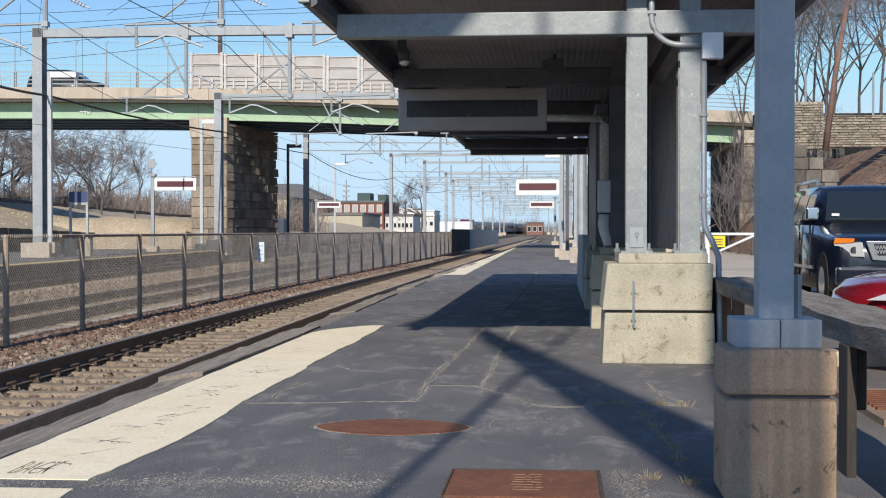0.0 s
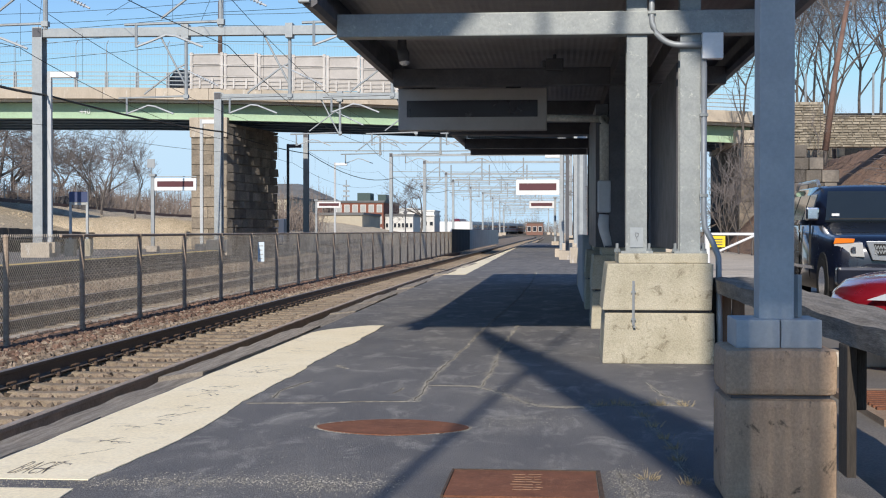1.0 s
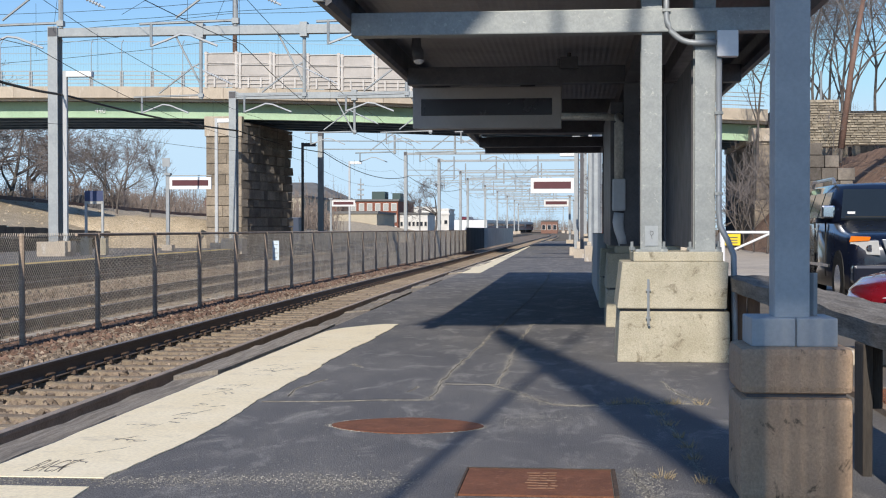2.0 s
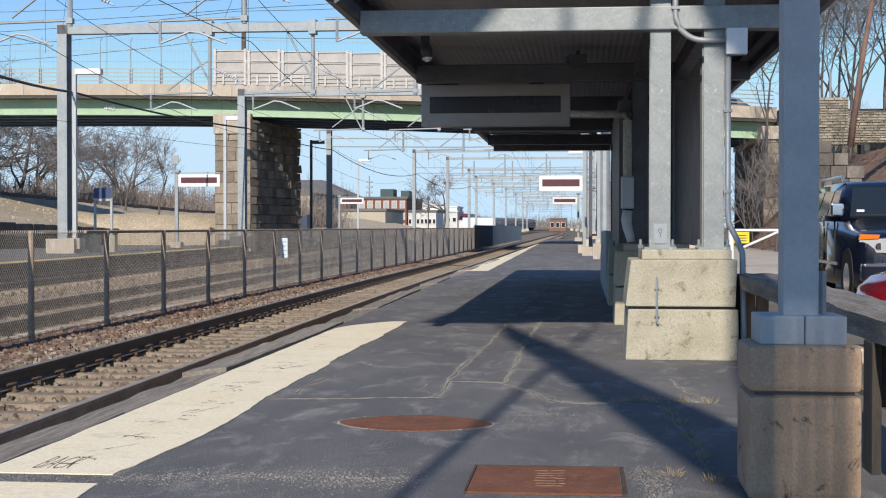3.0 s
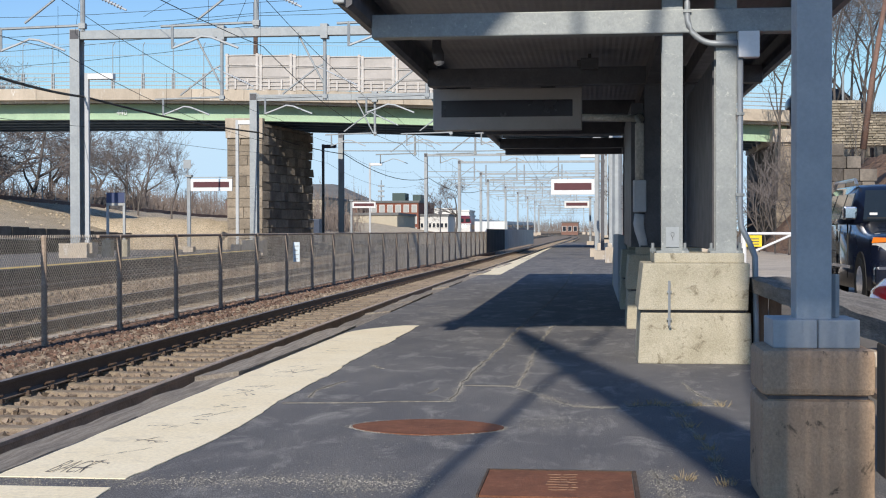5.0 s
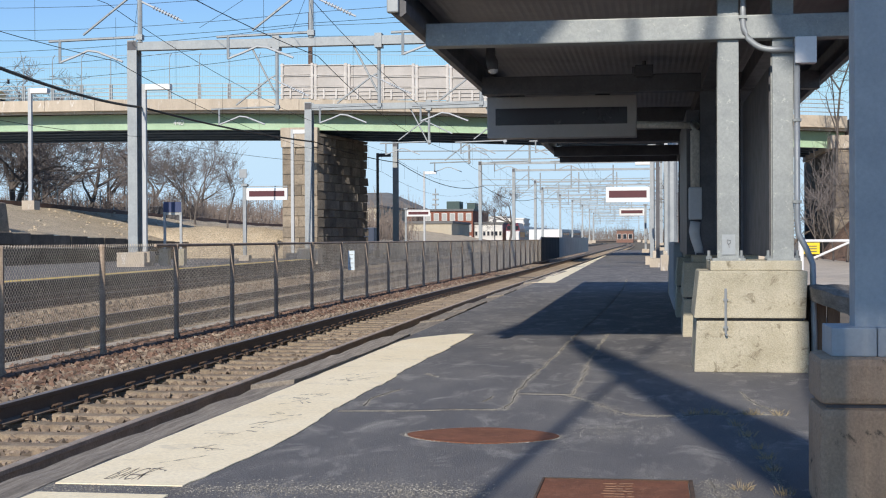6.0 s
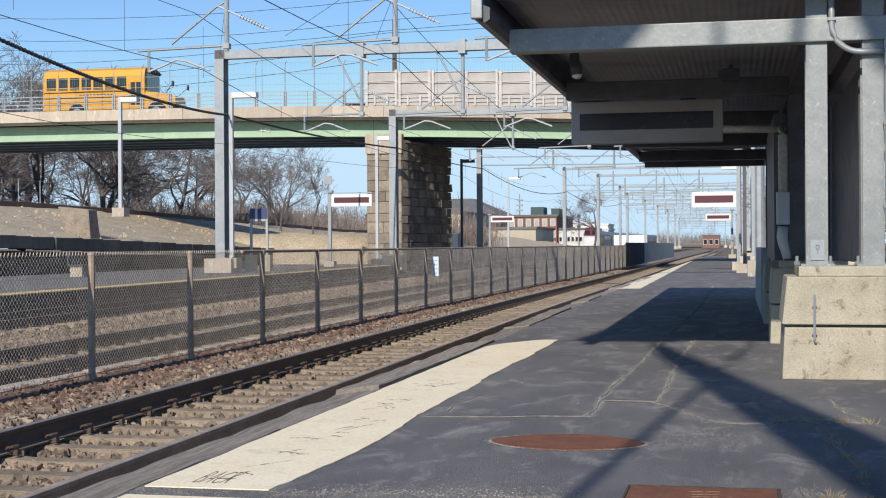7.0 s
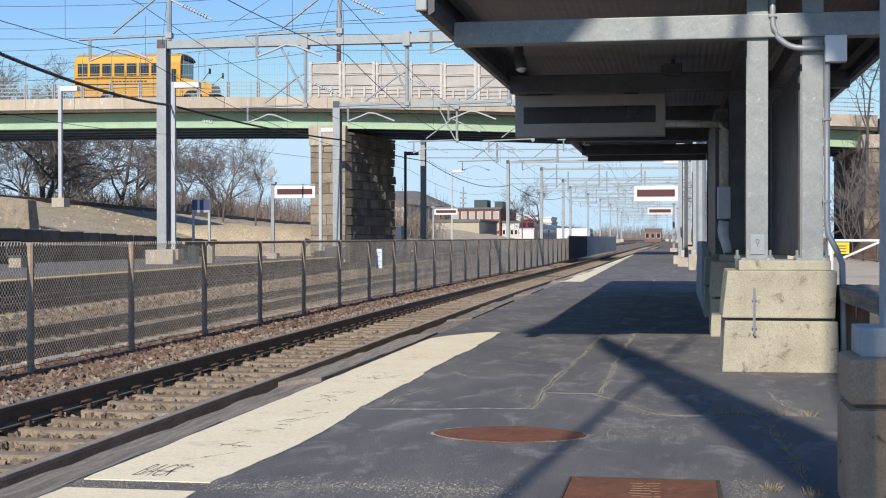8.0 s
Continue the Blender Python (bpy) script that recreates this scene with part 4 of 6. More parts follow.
spout = thing("downspout", "pale grey downspout with an inspection cover and broken elbow", "downspout", (0.51, 16.02, 0))
g = Geo()
g.tube([(-0.66, 0.2, 2.44), (0.0, 0.2, 2.42)], 0.042, 8)
g.tube([(0, 0.2, 2.42), (0, 0.03, 2.40), (0, 0, 2.34), (0, 0, 1.70)], 0.055, 10)
part("pipe", g, surface("pale_plastic_pipe", (0.50, 0.48, 0.43), (0.42, 0.40, 0.36), 0.6, scale=4, fine=30, bump=0.05), spout, smooth=True)
g = Geo()
g.box(-0.075, 0.075, -0.05, 0.05, 1.33, 1.70)
part("inspection_cover", g, plain("grey_plastic", (0.55, 0.57, 0.60), 0.5), spout, bevel=0.02)
g = Geo()
g.tube([(0, 0, 1.31), (-0.01, 0, 1.2), (0.0, 0, 1.12), (0.03, 0, 1.02), (0.05, 0, 0.93)], [0.06, 0.065, 0.06, 0.055, 0.05], 10)
part("elbow", g, plain("white_plastic", (0.62, 0.62, 0.62), 0.5), spout, smooth=True)

conduit = thing("conduit", "bent grey conduit with a junction box on the columns", "conduit", (0, 11.86, 0))
g = Geo()
arc = [(0.775 + 0.235 * (1 - math.cos(a)), 0.0, 2.93 - 0.235 * math.sin(a)) for a in [i * math.pi / 2 / 8 for i in range(9)]]
g.tube([(0.775, 0, 3.3), (0.775, 0, 3.0)] + arc + [(1.20, 0, 2.695)], 0.026, 10)
part("upper_pipe", g, PIPE, conduit, smooth=True)
g = Geo()
g.tube([(1.215, 0, 2.57), (1.215, 0, 1.28), (1.225, 0, 1.15), (1.29, -0.02, 1.02), (1.335, -0.04, 0.9), (1.345, -0.05, 0.3), (1.345, -0.05, 0.0)], 0.026, 8)
part("lower_pipe", g, PIPE, conduit, smooth=True)
g = Geo()
g.box(1.195, 1.37, -0.06, 0.06, 2.57, 2.79)
part("junction_box", g, WHITE, conduit, "white metal junction box", bevel=0.008)
for z in (2.97, 1.42, 2.1):
    g = Geo()
    x = 0.775 if z > 2.8 else 1.215
    g.box(x - 0.034, x + 0.034, -0.03, 0.03, z - 0.012, z + 0.012)
    part("pipe_strap", g, GALV, conduit)


# ---- near column on its base, timber barrier ----
near = thing("square_plinth", "brown stained square concrete column base in two stacked blocks", "column base", (0.676, 5.75, 0))
for z0, z1, name in ((0.0, 0.43, "lower_block"), (0.444, 0.635, "upper_block")):
    g = Geo()
    g.box(0, 0.458, 0, 0.43, z0, z1)
    part(name, g, CONCRETE_BROWN, near, bevel=0.03)
g = Geo()
g.box(0.03, 0.43, 0.03, 0.40, 0.42, 0.46)
part("joint", g, DARK, near, "dark open joint")
post = thing("near_column", "blue-grey painted steel column with a split base collar", "column", (0.906, 5.97, 0.635))
g = Geo()
g.box(-0.073, 0.073, -0.08, 0.08, 0.0, 4.6)
part("shaft", g, BLUEGREY, post, bevel=0.008)
for a, b in ((-0.177, 0.003), (0.006, 0.173)):
    g = Geo()
    g.box(a, b, -0.16, 0.15, 0.0, 0.118)
    part("collar_half", g, BLUEGREY, post, bevel=0.006)
g = Geo()
g.tube([(0.098, 0.0, 0.12), (0.098, 0.0, 0.30)], 0.02, 6)
part("ground_wire", g, PIPE, post)

barrier = thing("timber_barrier", "long weathered timber barrier beam on short posts", "barrier", (0, 0, 0))
g = Geo()
rows = []
for y in spaced(2.5, 12.1, 0.12):
    o = lambda k: 0.012 * noise.noise(Vector((y * 2.5, k * 3.7, 0)))
    rows.append([(1.31 + o(0), y, 0.60 + o(1)), (1.64 + o(2), y, 0.60), (1.65 + o(3), y, 0.72 + o(4)), (1.55, y, 0.727 + o(5)), (1.45, y, 0.722 + o(6)), (1.36, y, 0.728 + o(7)), (1.30 + o(8), y, 0.715 + o(9))])
g.loft(rows)
part("beam", g, TIMBER_X, barrier, "grey cracked timber beam")
for y in (3.4, 6.5, 9.3, 11.98):
    g = Geo()
    g.box(1.30, 1.345, y - 0.10, y + 0.10, -0.05, 0.60)
    g.box(1.35, 1.40, y - 0.05, y + 0.05, 0.3, 0.60)
    part("barrier_post", g, TIMBER_DARK, barrier, "dark creosoted post", bevel=0.01)

for x in (1.345, 1.455):
    g = Geo()
    g.box(x, x + 0.10, 11.83, 11.875, -0.02, 0.60)
    part("end_board", g, surface("brown_board", (0.22, 0.135, 0.085), (0.15, 0.09, 0.06), 0.9, scale=5, fine=40, bump=0.4, stretch=(5, 5, 0.6)), barrier, "brown upright board")


# ---- bridge ----
def deck(x):
    """Height of the top of the deck edge at x."""
    u = max(0.0, min(45.0, x + 35))
    return 9.79 - 0.00055 * u - 0.000836 * u * u


def bridge_y(x):
    return 81.0 + 0.02 * (x + 33)


bridge = thing("road_bridge", "concrete and pale green steel road bridge over the tracks", "bridge")
BX = spaced(-130, 11.2, 3.2)


def along(geo, y0, y1, z0, z1, a=-130, b=11.2):
    geo.loft([[(x, bridge_y(x) + y0, deck(x) + z0), (x, bridge_y(x) + y1, deck(x) + z0), (x, bridge_y(x) + y1, deck(x) + z1), (x, bridge_y(x) + y0, deck(x) + z1)] for x in spaced(a, b, 3.2)])
    return geo


for x0, x1 in zip(BX, BX[1:]):
    part("parapet_panel", along(Geo(), 0.0, 0.35, -0.68, 0.0, x0 + 0.01, x1 - 0.01), CONCRETE_PALE, bridge)
part("deck_slab", along(Geo(), 0.35, 13.0, -0.85, -0.45), LOT, bridge, "asphalt road deck")
part("far_parapet", along(Geo(), 13.0, 13.35, -0.85, 0.0), CONCRETE_PALE, bridge)
part("deck_lip", along(Geo(), 0.28, 1.4, -0.85, -0.68), CONCRETE_PALE, bridge)
part("girder_web", along(Geo(), 1.15, 1.21, -1.75, -0.85), GREEN, bridge, "pale green girder web")
part("girder_flange", along(Geo(), 0.98, 1.38, -1.80, -1.75), GREEN, bridge, "pale green girder flange")
# Inner girders swap the outer green for a hazy shade tone.
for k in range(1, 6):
    part("inner_girder", along(Geo(), 1.0 + k * 2.3, 1.08 + k * 2.3, -1.62, -0.85), SHADE_STEEL, bridge, "girder under the deck, shade and blue haze in its colour")
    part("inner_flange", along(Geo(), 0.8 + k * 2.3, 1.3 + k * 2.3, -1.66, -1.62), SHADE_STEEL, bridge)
for x in (-34.6 + 1.87 * k for k in range(-19, 24)):
    if -22 < x < -1.5:
        continue
    z = deck(x)
    for o in (-0.07, 0.07):
        g = Geo()
        g.box(x + o - 0.03, x + o + 0.03, bridge_y(x) + 0.10, bridge_y(x) + 0.2, z, z + 0.95)
        part("rail_post", g, GALV_FAR, bridge)
    g = Geo()
    g.tube([(x, bridge_y(x) + 0.15, z), (x, bridge_y(x) + 0.15, z + 2.3), (x, bridge_y(x) + 0.2, z + 2.6), (x, bridge_y(x) + 0.5, z + 2.85)], 0.026, 5)
    part("screen_post", g, GALV_FAR, bridge)
for h in (0.18, 0.42, 0.66, 0.90, 1.35, 2.0, 2.7):
    part("hand_rail", along(Geo(), 0.13, 0.17, h, h + (0.055 if h < 1 else 0.02), -75, 11), GALV_FAR, bridge)
g = Geo()
for x in spaced(-75, 10.5, 0.16):
    z, y = deck(x), bridge_y(x) + 0.3
    g.tube([(x, y, z), (x, y, z + 2.7)], 0.0035, 3, caps=False)
part("mesh_screen", g, GALV_FAR, bridge, "thin wire screen above the rail", kind="stuff")
sign_440 = bpy.data.curves.new("painted_number", "FONT")
sign_440.body, sign_440.size, sign_440.extrude = "440", 0.45, 0.004
sign_440.materials.append(WHITE)
number = new("painted_number", sign_440)
number.parent = bridge
number.matrix_basis = pose(-29.10, 82.14, 8.25, 90, 0.5, 0)
tagged(number, "white painted digits on the girder")
x = -22.0
while x < -1.0:
    n = 2.05
    z = deck(x)
    panel = thing("noise_barrier_panel", "grey ribbed noise barrier panel", "")
    panel.parent = bridge
    for o in (0.0, n - 0.20):
        g = Geo()
        g.box(x + o, x + o + 0.16, bridge_y(x) - 0.02, bridge_y(x) + 0.22, z - 0.05, z + 2.12)
        g.box(x + o + 0.05, x + o + 0.11, bridge_y(x) - 0.05, bridge_y(x) - 0.02, z - 0.05, z + 2.12)
        for h in (0.25, 0.72, 1.38, 2.0):
            g.box(x + o - 0.03, x + o + 0.19, bridge_y(x) - 0.045, bridge_y(x) - 0.02, z + h - 0.04, z + h + 0.04)
        part("post", g, PANEL_POST, panel)
    g = Geo()
    g.box(x + 0.16, x + n - 0.20, bridge_y(x) + 0.175, bridge_y(x) + 0.20, z, z + 2.04)
    part("backing", g, GALV_FAR, panel)
    for a, b in ((0.0, 0.21), (0.27, 0.45), (0.51, 0.69), (0.77, 1.34), (1.48, 2.03)):
        g = Geo()
        g.box(x + 0.17, x + n - 0.21, bridge_y(x) + 0.07, bridge_y(x) + 0.16, z + a, z + b)
        part("slat", g, NOISE_PANEL, panel, bevel=0.012)
    for h in (0.24, 0.48, 0.73, 1.37, 1.45, 2.03):
        g = Geo()
        g.box(x + 0.17, x + n - 0.21, bridge_y(x) + 0.0, bridge_y(x) + 0.17, z + h - 0.025, z + h + 0.02)
        part("ledge", g, PANEL_POST, panel, "pale projecting ledge")
    for o in (0.27, 0.64):
        g = Geo()
        g.box(x + n * o, x + n * o + 0.10, bridge_y(x) - 0.06, bridge_y(x) + 0.07, z + 0.0, z + 0.58)
        part("bracket", g, PANEL_POST, panel)
    x += n


def masonry(name, label, origin, u, v, width, height, course, length, mat, seed, lean=0.0, skip=None, thick=0.35, rock=0.0):
    """A wall of single stones (rock: how far their far ends bulge): origin, direction u along, outward normal v, courses of stones with open joints."""
    root = thing(name, label, "wall", kind="structure")
    rg = random.Random(seed)
    u, v = Vector(u).normalized(), Vector(v).normalized()
    o = Vector(origin)
    core = Geo()
    a, b = o - v * 0.06, o + u * width - v * 0.06
    up = Vector((0, 0, height))
    core.loft([[a, b, b - v * thick, a - v * thick], [p + up - v * lean for p in (a, b, b - v * thick, a - v * thick)]])
    part("core", core, MORTAR, root)
    z = 0.0
    while z < height - 0.05:
        h = min(course * rg.uniform(0.85, 1.15), height - z)
        s = 0.0
        while s < width - 0.02:
            n = min(length * rg.uniform(0.6, 1.4), width - s)
            if width - s - n < length * 0.3:
                n = width - s
            if not (skip and skip(s + n / 2, z + h)):
                p = rg.uniform(0.0, 0.06) - lean * z / height
                geo = Geo()
                q = [o + u * (s + 0.015) + v * p, o + u * (s + n - 0.015) + v * p]
                w = [q[0] - v * 0.2, q[1] - v * 0.2]
                zz = (Vector((0, 0, z + 0.015)), Vector((0, 0, z + h - 0.015)))
                jit = lambda: v * rg.uniform(-0.03, 0.03)
                if rock:
                    q = [q[0] - v * 0.05, q[1] + v * rock * rg.uniform(0.5, 1.5)]
                geo.loft([[q[0] + zz[0] + jit(), q[1] + zz[0] + jit(), w[1] + zz[0], w[0] + zz[0]], [q[0] + zz[1] + jit(), q[1] + zz[1] + jit(), w[1] + zz[1], w[0] + zz[1]]])
                part("stone", geo, mat, root, bevel=0.02 if course > 0.3 else 0.0)
            s += n
        z += h
    return root


masonry("pier_front", "granite block face of the bridge pier", (-22.15, 82.0, -0.4), (1, 0, 0), (0, -1, 0), 2.2, 7.2, 0.62, 1.1, STONE, 1)
# Side stones are a darker copy of the front's, standing for deck shade.
masonry("pier_side", "granite side of the bridge pier, its stone darkened for deck shade", (-19.95, 82.0, -0.4), (0.1525, 1, 0), (1, -0.1525, 0), 8.1, 8.0, 0.55, 0.8, STONE_SIDE, 2, rock=0.2)
g = Geo()
g.loft([[(-22.2, 82.3, -0.4), (-20.2, 82.3, -0.4), (-19.05, 89.8, -0.4), (-22.2, 89.8, -0.4)], [(-22.2, 82.3, 7.7), (-20.2, 82.3, 7.7), (-19.05, 89.8, 7.7), (-22.2, 89.8, 7.7)]])
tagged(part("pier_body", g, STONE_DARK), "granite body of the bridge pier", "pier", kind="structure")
g = Geo()
g.loft([[(-22.2, 81.85, 6.75), (-19.92, 81.85, 6.75), (-19.88, 82.25, 6.75), (-22.2, 82.25, 6.75)], [(-22.22, 81.82, 7.95), (-19.9, 81.82, 7.95), (-19.86, 82.28, 7.95), (-22.22, 82.28, 7.95)]])
tagged(part("pier_cap", g, CONCRETE_PALE, bevel=0.04), "pale concrete cap of the bridge pier", "pier cap", kind="structure")
masonry("abutment", "stone abutment of the bridge", (10.4, 81.5, -0.3), (1, 0.02, 0), (0, -1, 0), 6.0, 6.5, 0.6, 1.1, STONE, 5)
# Abutment body takes the dark stone to carry the shade under the deck.
g = Geo()
g.box(10.4, 70, 82.2, 97, -0.4, 6.2)
g.box(11.4, 70, 82.3, 96, 6.2, 7.97)
tagged(part("abutment_body", g, STONE_DARK), "stone side of the abutment, darkened to carry deck shade", "abutment", kind="structure")
g = Geo()
g.box(10.2, 16.4, 81.3, 96, 6.2, 6.95)
tagged(part("abutment_cap", g, CONCRETE_PALE), "pale concrete bearing shelf of the abutment", "abutment", kind="structure")


# ---- bank, stone wall and gate beside the parking lot ----
def bank_z(x, y):
    u = max(0.0, min(1.0, (x - 9.5) / 5.2))
    w = max(0.0, min(1.0, (y - 44) / 14))
    return -0.1 + 5.15 * u ** 0.8 * w + (0.25 * noise.noise(Vector((x * 0.5, y * 0.5, 1))) + 0.1 * noise.noise(Vector((x * 1.7, y * 1.7, 2)))) * min(1, u * 4)


g = Geo()
g.loft([[(x, y, bank_z(x, y)) for x in spaced(8.2, 26, 0.5)] for y in spaced(42, 81.4, 0.8)], caps=False, closed=False)
tagged(part("leafy_bank", g, LEAFLITTER, smooth=True), "steep bank covered in brown leaf litter", "bank", kind="structure")
g = Geo()
g.box(26, 120, 42, 140, -0.5, 5.0)
g.box(16.5, 60, 61, 81.4, 3.0, 5.2)
tagged(part("hilltop", g, EARTH), "brown hilltop behind the bank", "hill", kind="structure")
masonry("fieldstone_wall", "rough fieldstone wall along the top of the bank", (11.0, 60.3, 4.7), (1, 0, 0), (0, -1, 0), 9.0, 1.35, 0.105, 0.36, RUBBLE, 21, thick=0.45)
masonry("fieldstone_pier", "taller rough end of the fieldstone wall", (9.3, 59.9, 4.6), (1, 0, 0), (0, -1, 0), 1.85, 2.0, 0.115, 0.36, RUBBLE, 22, thick=0.6)
steps = thing("stepped_stone_wall", "stepped wall of dark granite blocks beside the bank", "wall", kind="structure")
rg = random.Random(31)
for k in range(9):
    z, x = 0.0 + k * 0.52, 9.5
    n = (4, 4, 4, 4, 4, 3, 3, 2, 1)[k]
    for j in range(n):
        g = Geo()
        w = rg.uniform(0.5, 0.7)
        g.box(x, x + w, 57.6 + rg.uniform(-0.05, 0.05) + k * 0.05, 59.5, z, z + 0.5)
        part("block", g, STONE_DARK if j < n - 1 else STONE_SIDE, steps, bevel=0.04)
        x += w + 0.02
sticks = Geo()
rg = random.Random(5)
for k in range(700):
    x, y = rg.uniform(9.8, 17), rg.uniform(50, 60)
    a, l = rg.uniform(0, 6.28), rg.uniform(0.15, 0.9)
    p = Vector((x, y, bank_z(x, y) + 0.04))
    sticks.tube([p, p + Vector((math.cos(a) * l, math.sin(a) * l, rg.uniform(0, 0.15)))], rg.uniform(0.008, 0.022), 3)
tagged(part("fallen_sticks", sticks, TWIG), "fallen sticks on the leaf litter", "sticks", kind="stuff")
g = Geo()
g.tube([(11.1, 59.2, 4.5), (11.5, 59.3, 7.6), (12.03, 59.4, 10.75)], [0.14, 0.115, 0.095], 9)
tagged(part("leaning_pole", g, RUST_POLE, smooth=True), "leaning rusty brown pole against the stone wall", "pole")
for x in (10.55, 13.4):
    g = Geo()
    g.tube([(x, 60.8, 5.2), (x, 60.8, 7.9)], 0.05, 6)
    tagged(part("fence_post", g, GALV_FAR), "thin pale fence post behind the stone wall", "post", group="posts behind the stone wall")
gate = thing("barrier_gate", "white pipe gate with a yellow plate across the lot", "gate", (4.2, 40.0, 0))
g = Geo()
g.tube([(0, 0, -0.03), (0, 0, 1.08)], 0.08, 8)
part("post", g, WHITE, gate)
g = Geo()
g.tube([(0, 0, 1.03), (4.6, 0, 1.03)], 0.04, 6)
part("top_bar", g, WHITE, gate)
g = Geo()
g.tube([(0.35, 0, 0.55), (1.35, 0, 1.0)], 0.035, 6)
part("brace", g, WHITE, gate)
g = Geo()
g.tube([(4.6, 0, -0.03), (4.6, 0, 1.06)], 0.06, 8)
part("end_post", g, WHITE, gate)
g = Geo()
g.box(0.07, 0.5, -0.06, -0.05, 0.66, 0.98)
part("yellow_plate", g, PLATE_YELLOW, gate, "yellow plate with worn print")
g = Geo()
for k in range(3):
    g.box(0.13, 0.42, -0.066, -0.061, 0.72 + k * 0.075, 0.745 + k * 0.075)
part("print_bars", g, DARK, gate)
g = Geo()
g.box(1.9, 2.5, 8.3, 9.95, -0.03, 0.012)
grate = tagged(part("drain_grate", g, surface("rusty_tan_concrete", (0.34, 0.24, 0.16), (0.27, 0.18, 0.12), 0.9, scale=3, fine=50)), "rusty drain grate in the parking lot", "grate")
for k in range(9):
    g = Geo()
    g.box(1.96, 2.44, 8.75 + k * 0.11, 8.80 + k * 0.11, 0.012, 0.03)
    part("grate_bar", g, RUST, grate)
g = Geo()
g.box(1.7, 7.0, 11.9, 12.25, -0.03, 0.10)
tagged(part("kerb", g, CONCRETE_PALE, bevel=0.02), "pale concrete kerb in the parking lot", "kerb")


# ---- overhead line ----
def cantilever(root, x, y, ztop, z, reach=2.9):
    """A drop post with arm, brace, insulator and steady arm for one track; x: the post."""
    geo = Geo()
    geo.tube([(x, y, ztop), (x, y, z - 0.15)], 0.075, 7)
    geo.box(x - 0.10, x + 0.10, y - 0.10, y + 0.10, z - 0.08, z + 0.08)
    post = part("drop_post", geo, GALV_FAR, root)
    geo = Geo()
    geo.tube([(x, y, z + 0.02), (x - reach, y, z - 0.05)], 0.042, 6)
    geo.tube([(x - reach + 0.35, y, z + 0.0), (x - reach + 0.35, y, z - 0.72)], 0.045, 6)
    part("arm", geo, GALV_FAR, root)
    geo = Geo()
    geo.tube([(x - reach * 0.62, y, z + 0.12), (x - 0.35, y, z + 1.2), (x + 0.05, y, z + 1.4)], 0.038, 6)
    part("brace", geo, GALV_FAR, root)
    geo = Geo()
    a, b = Vector((x - 0.3, y, z + 1.25)), Vector((x + 1.35, y, z + 0.45))
    geo.tube([a, b], 0.03, 6)
    for k in range(9):
        c = a.lerp(b, 0.45 + k * 0.055)
        geo.tube([c, c + (b - a) * 0.012], 0.065, 8)
    part("insulator", geo, PORCELAIN, root)
    geo = Geo()
    s = x - reach + 0.35
    geo.tube([(s, y, z - 0.70), (s + 0.5, y, z - 0.52), (s + 0.9, y, z - 0.36), (s + 1.2, y, z - 0.40), (s + 2.0, y, z - 0.72)], 0.036 if y < 70 else 0.028, 6)
    part("steady_arm", geo, PALE_POST, root, "pale bent steady arm")


def portal(y, xl, xr, zb, height, posts, detail=True, left_mast=True):
    root = thing("catenary_portal", "galvanised steel catenary portal over the tracks", "catenary portal", (0, 0, 0), group="catenary portals")
    for x in ([xl] if left_mast else []) + [xr]:
        geo = Geo()
        w = (0.21 if detail else 0.17) if x < -5 else 0.14
        a, b, t = w, 0.30, 0.25
        outline = [(-a, -b), (a, -b), (a, -t), (0.03, -t), (0.03, t), (a, t), (a, b), (-a, b), (-a, t), (-0.03, t), (-0.03, -t), (-a, -t)]
        geo.loft([[(x + u, y + v, z) for u, v in outline] for z in (0.0, height)])
        part("mast", geo, GALV_FAR, root)
        geo = Geo()
        geo.box(x - 0.62, x + 0.62, y - 0.6, y + 0.6, -0.3, 0.62)
        part("footing", geo, CONCRETE_PALE, root, bevel=0.03)
        geo = Geo()
        geo.box(x - w * 0.9, x + w * 0.9, y - 0.31, y - 0.305, height - 0.42, height - 0.05)
        part("cap_plate", geo, DARK, root)
    geo = Geo()
    geo.box(xl, xr, y - 0.2, y + 0.2, zb + (0.08 if detail else 0.2), zb + 0.44)
    part("beam", geo, GALV_FAR, root)
    if not detail and y > 90:
        for z in (6.9, 7.5):
            geo = Geo()
            geo.tube([(xl, y, z + 0.1), ((xl + xr) / 2, y, z), (xr, y, z + 0.1)], 0.04, 5)
            part("cross_span", geo, GALV_FAR, root)
    for x in posts:
        cantilever(root, x, y, zb, 7.25 if y < 50 else 6.75)
        if detail:
            geo = Geo()
            geo.tube([(x - 1.1, y, zb + 0.1), (x - 0.06, y, zb - 1.9)], 0.042, 6)
            part("stay", geo, GALV_FAR, root)
            geo = Geo()
            geo.box(x - 0.15, x + 0.15, y - 0.25, y + 0.25, zb - 0.05, zb + 0.55)
            part("clamp", geo, GALV_FAR, root)
    return root


portal(40.0, -24.6, 2.9, 9.25, 9.8, (-15.2, -9.9, -4.6), detail=False)
portal(57.0, -21.92, 0.72, 9.2, 9.7, (-15.6, -11.2, -6.9))
portal(79.0, -19.7, 0.95, 8.6, 9.15, (-12.6, -8.2, -3.9))
portal(100.0, -18.45, 1.1, 8.0, 8.35, (-13.0, -8.6, -4.2), detail=False)
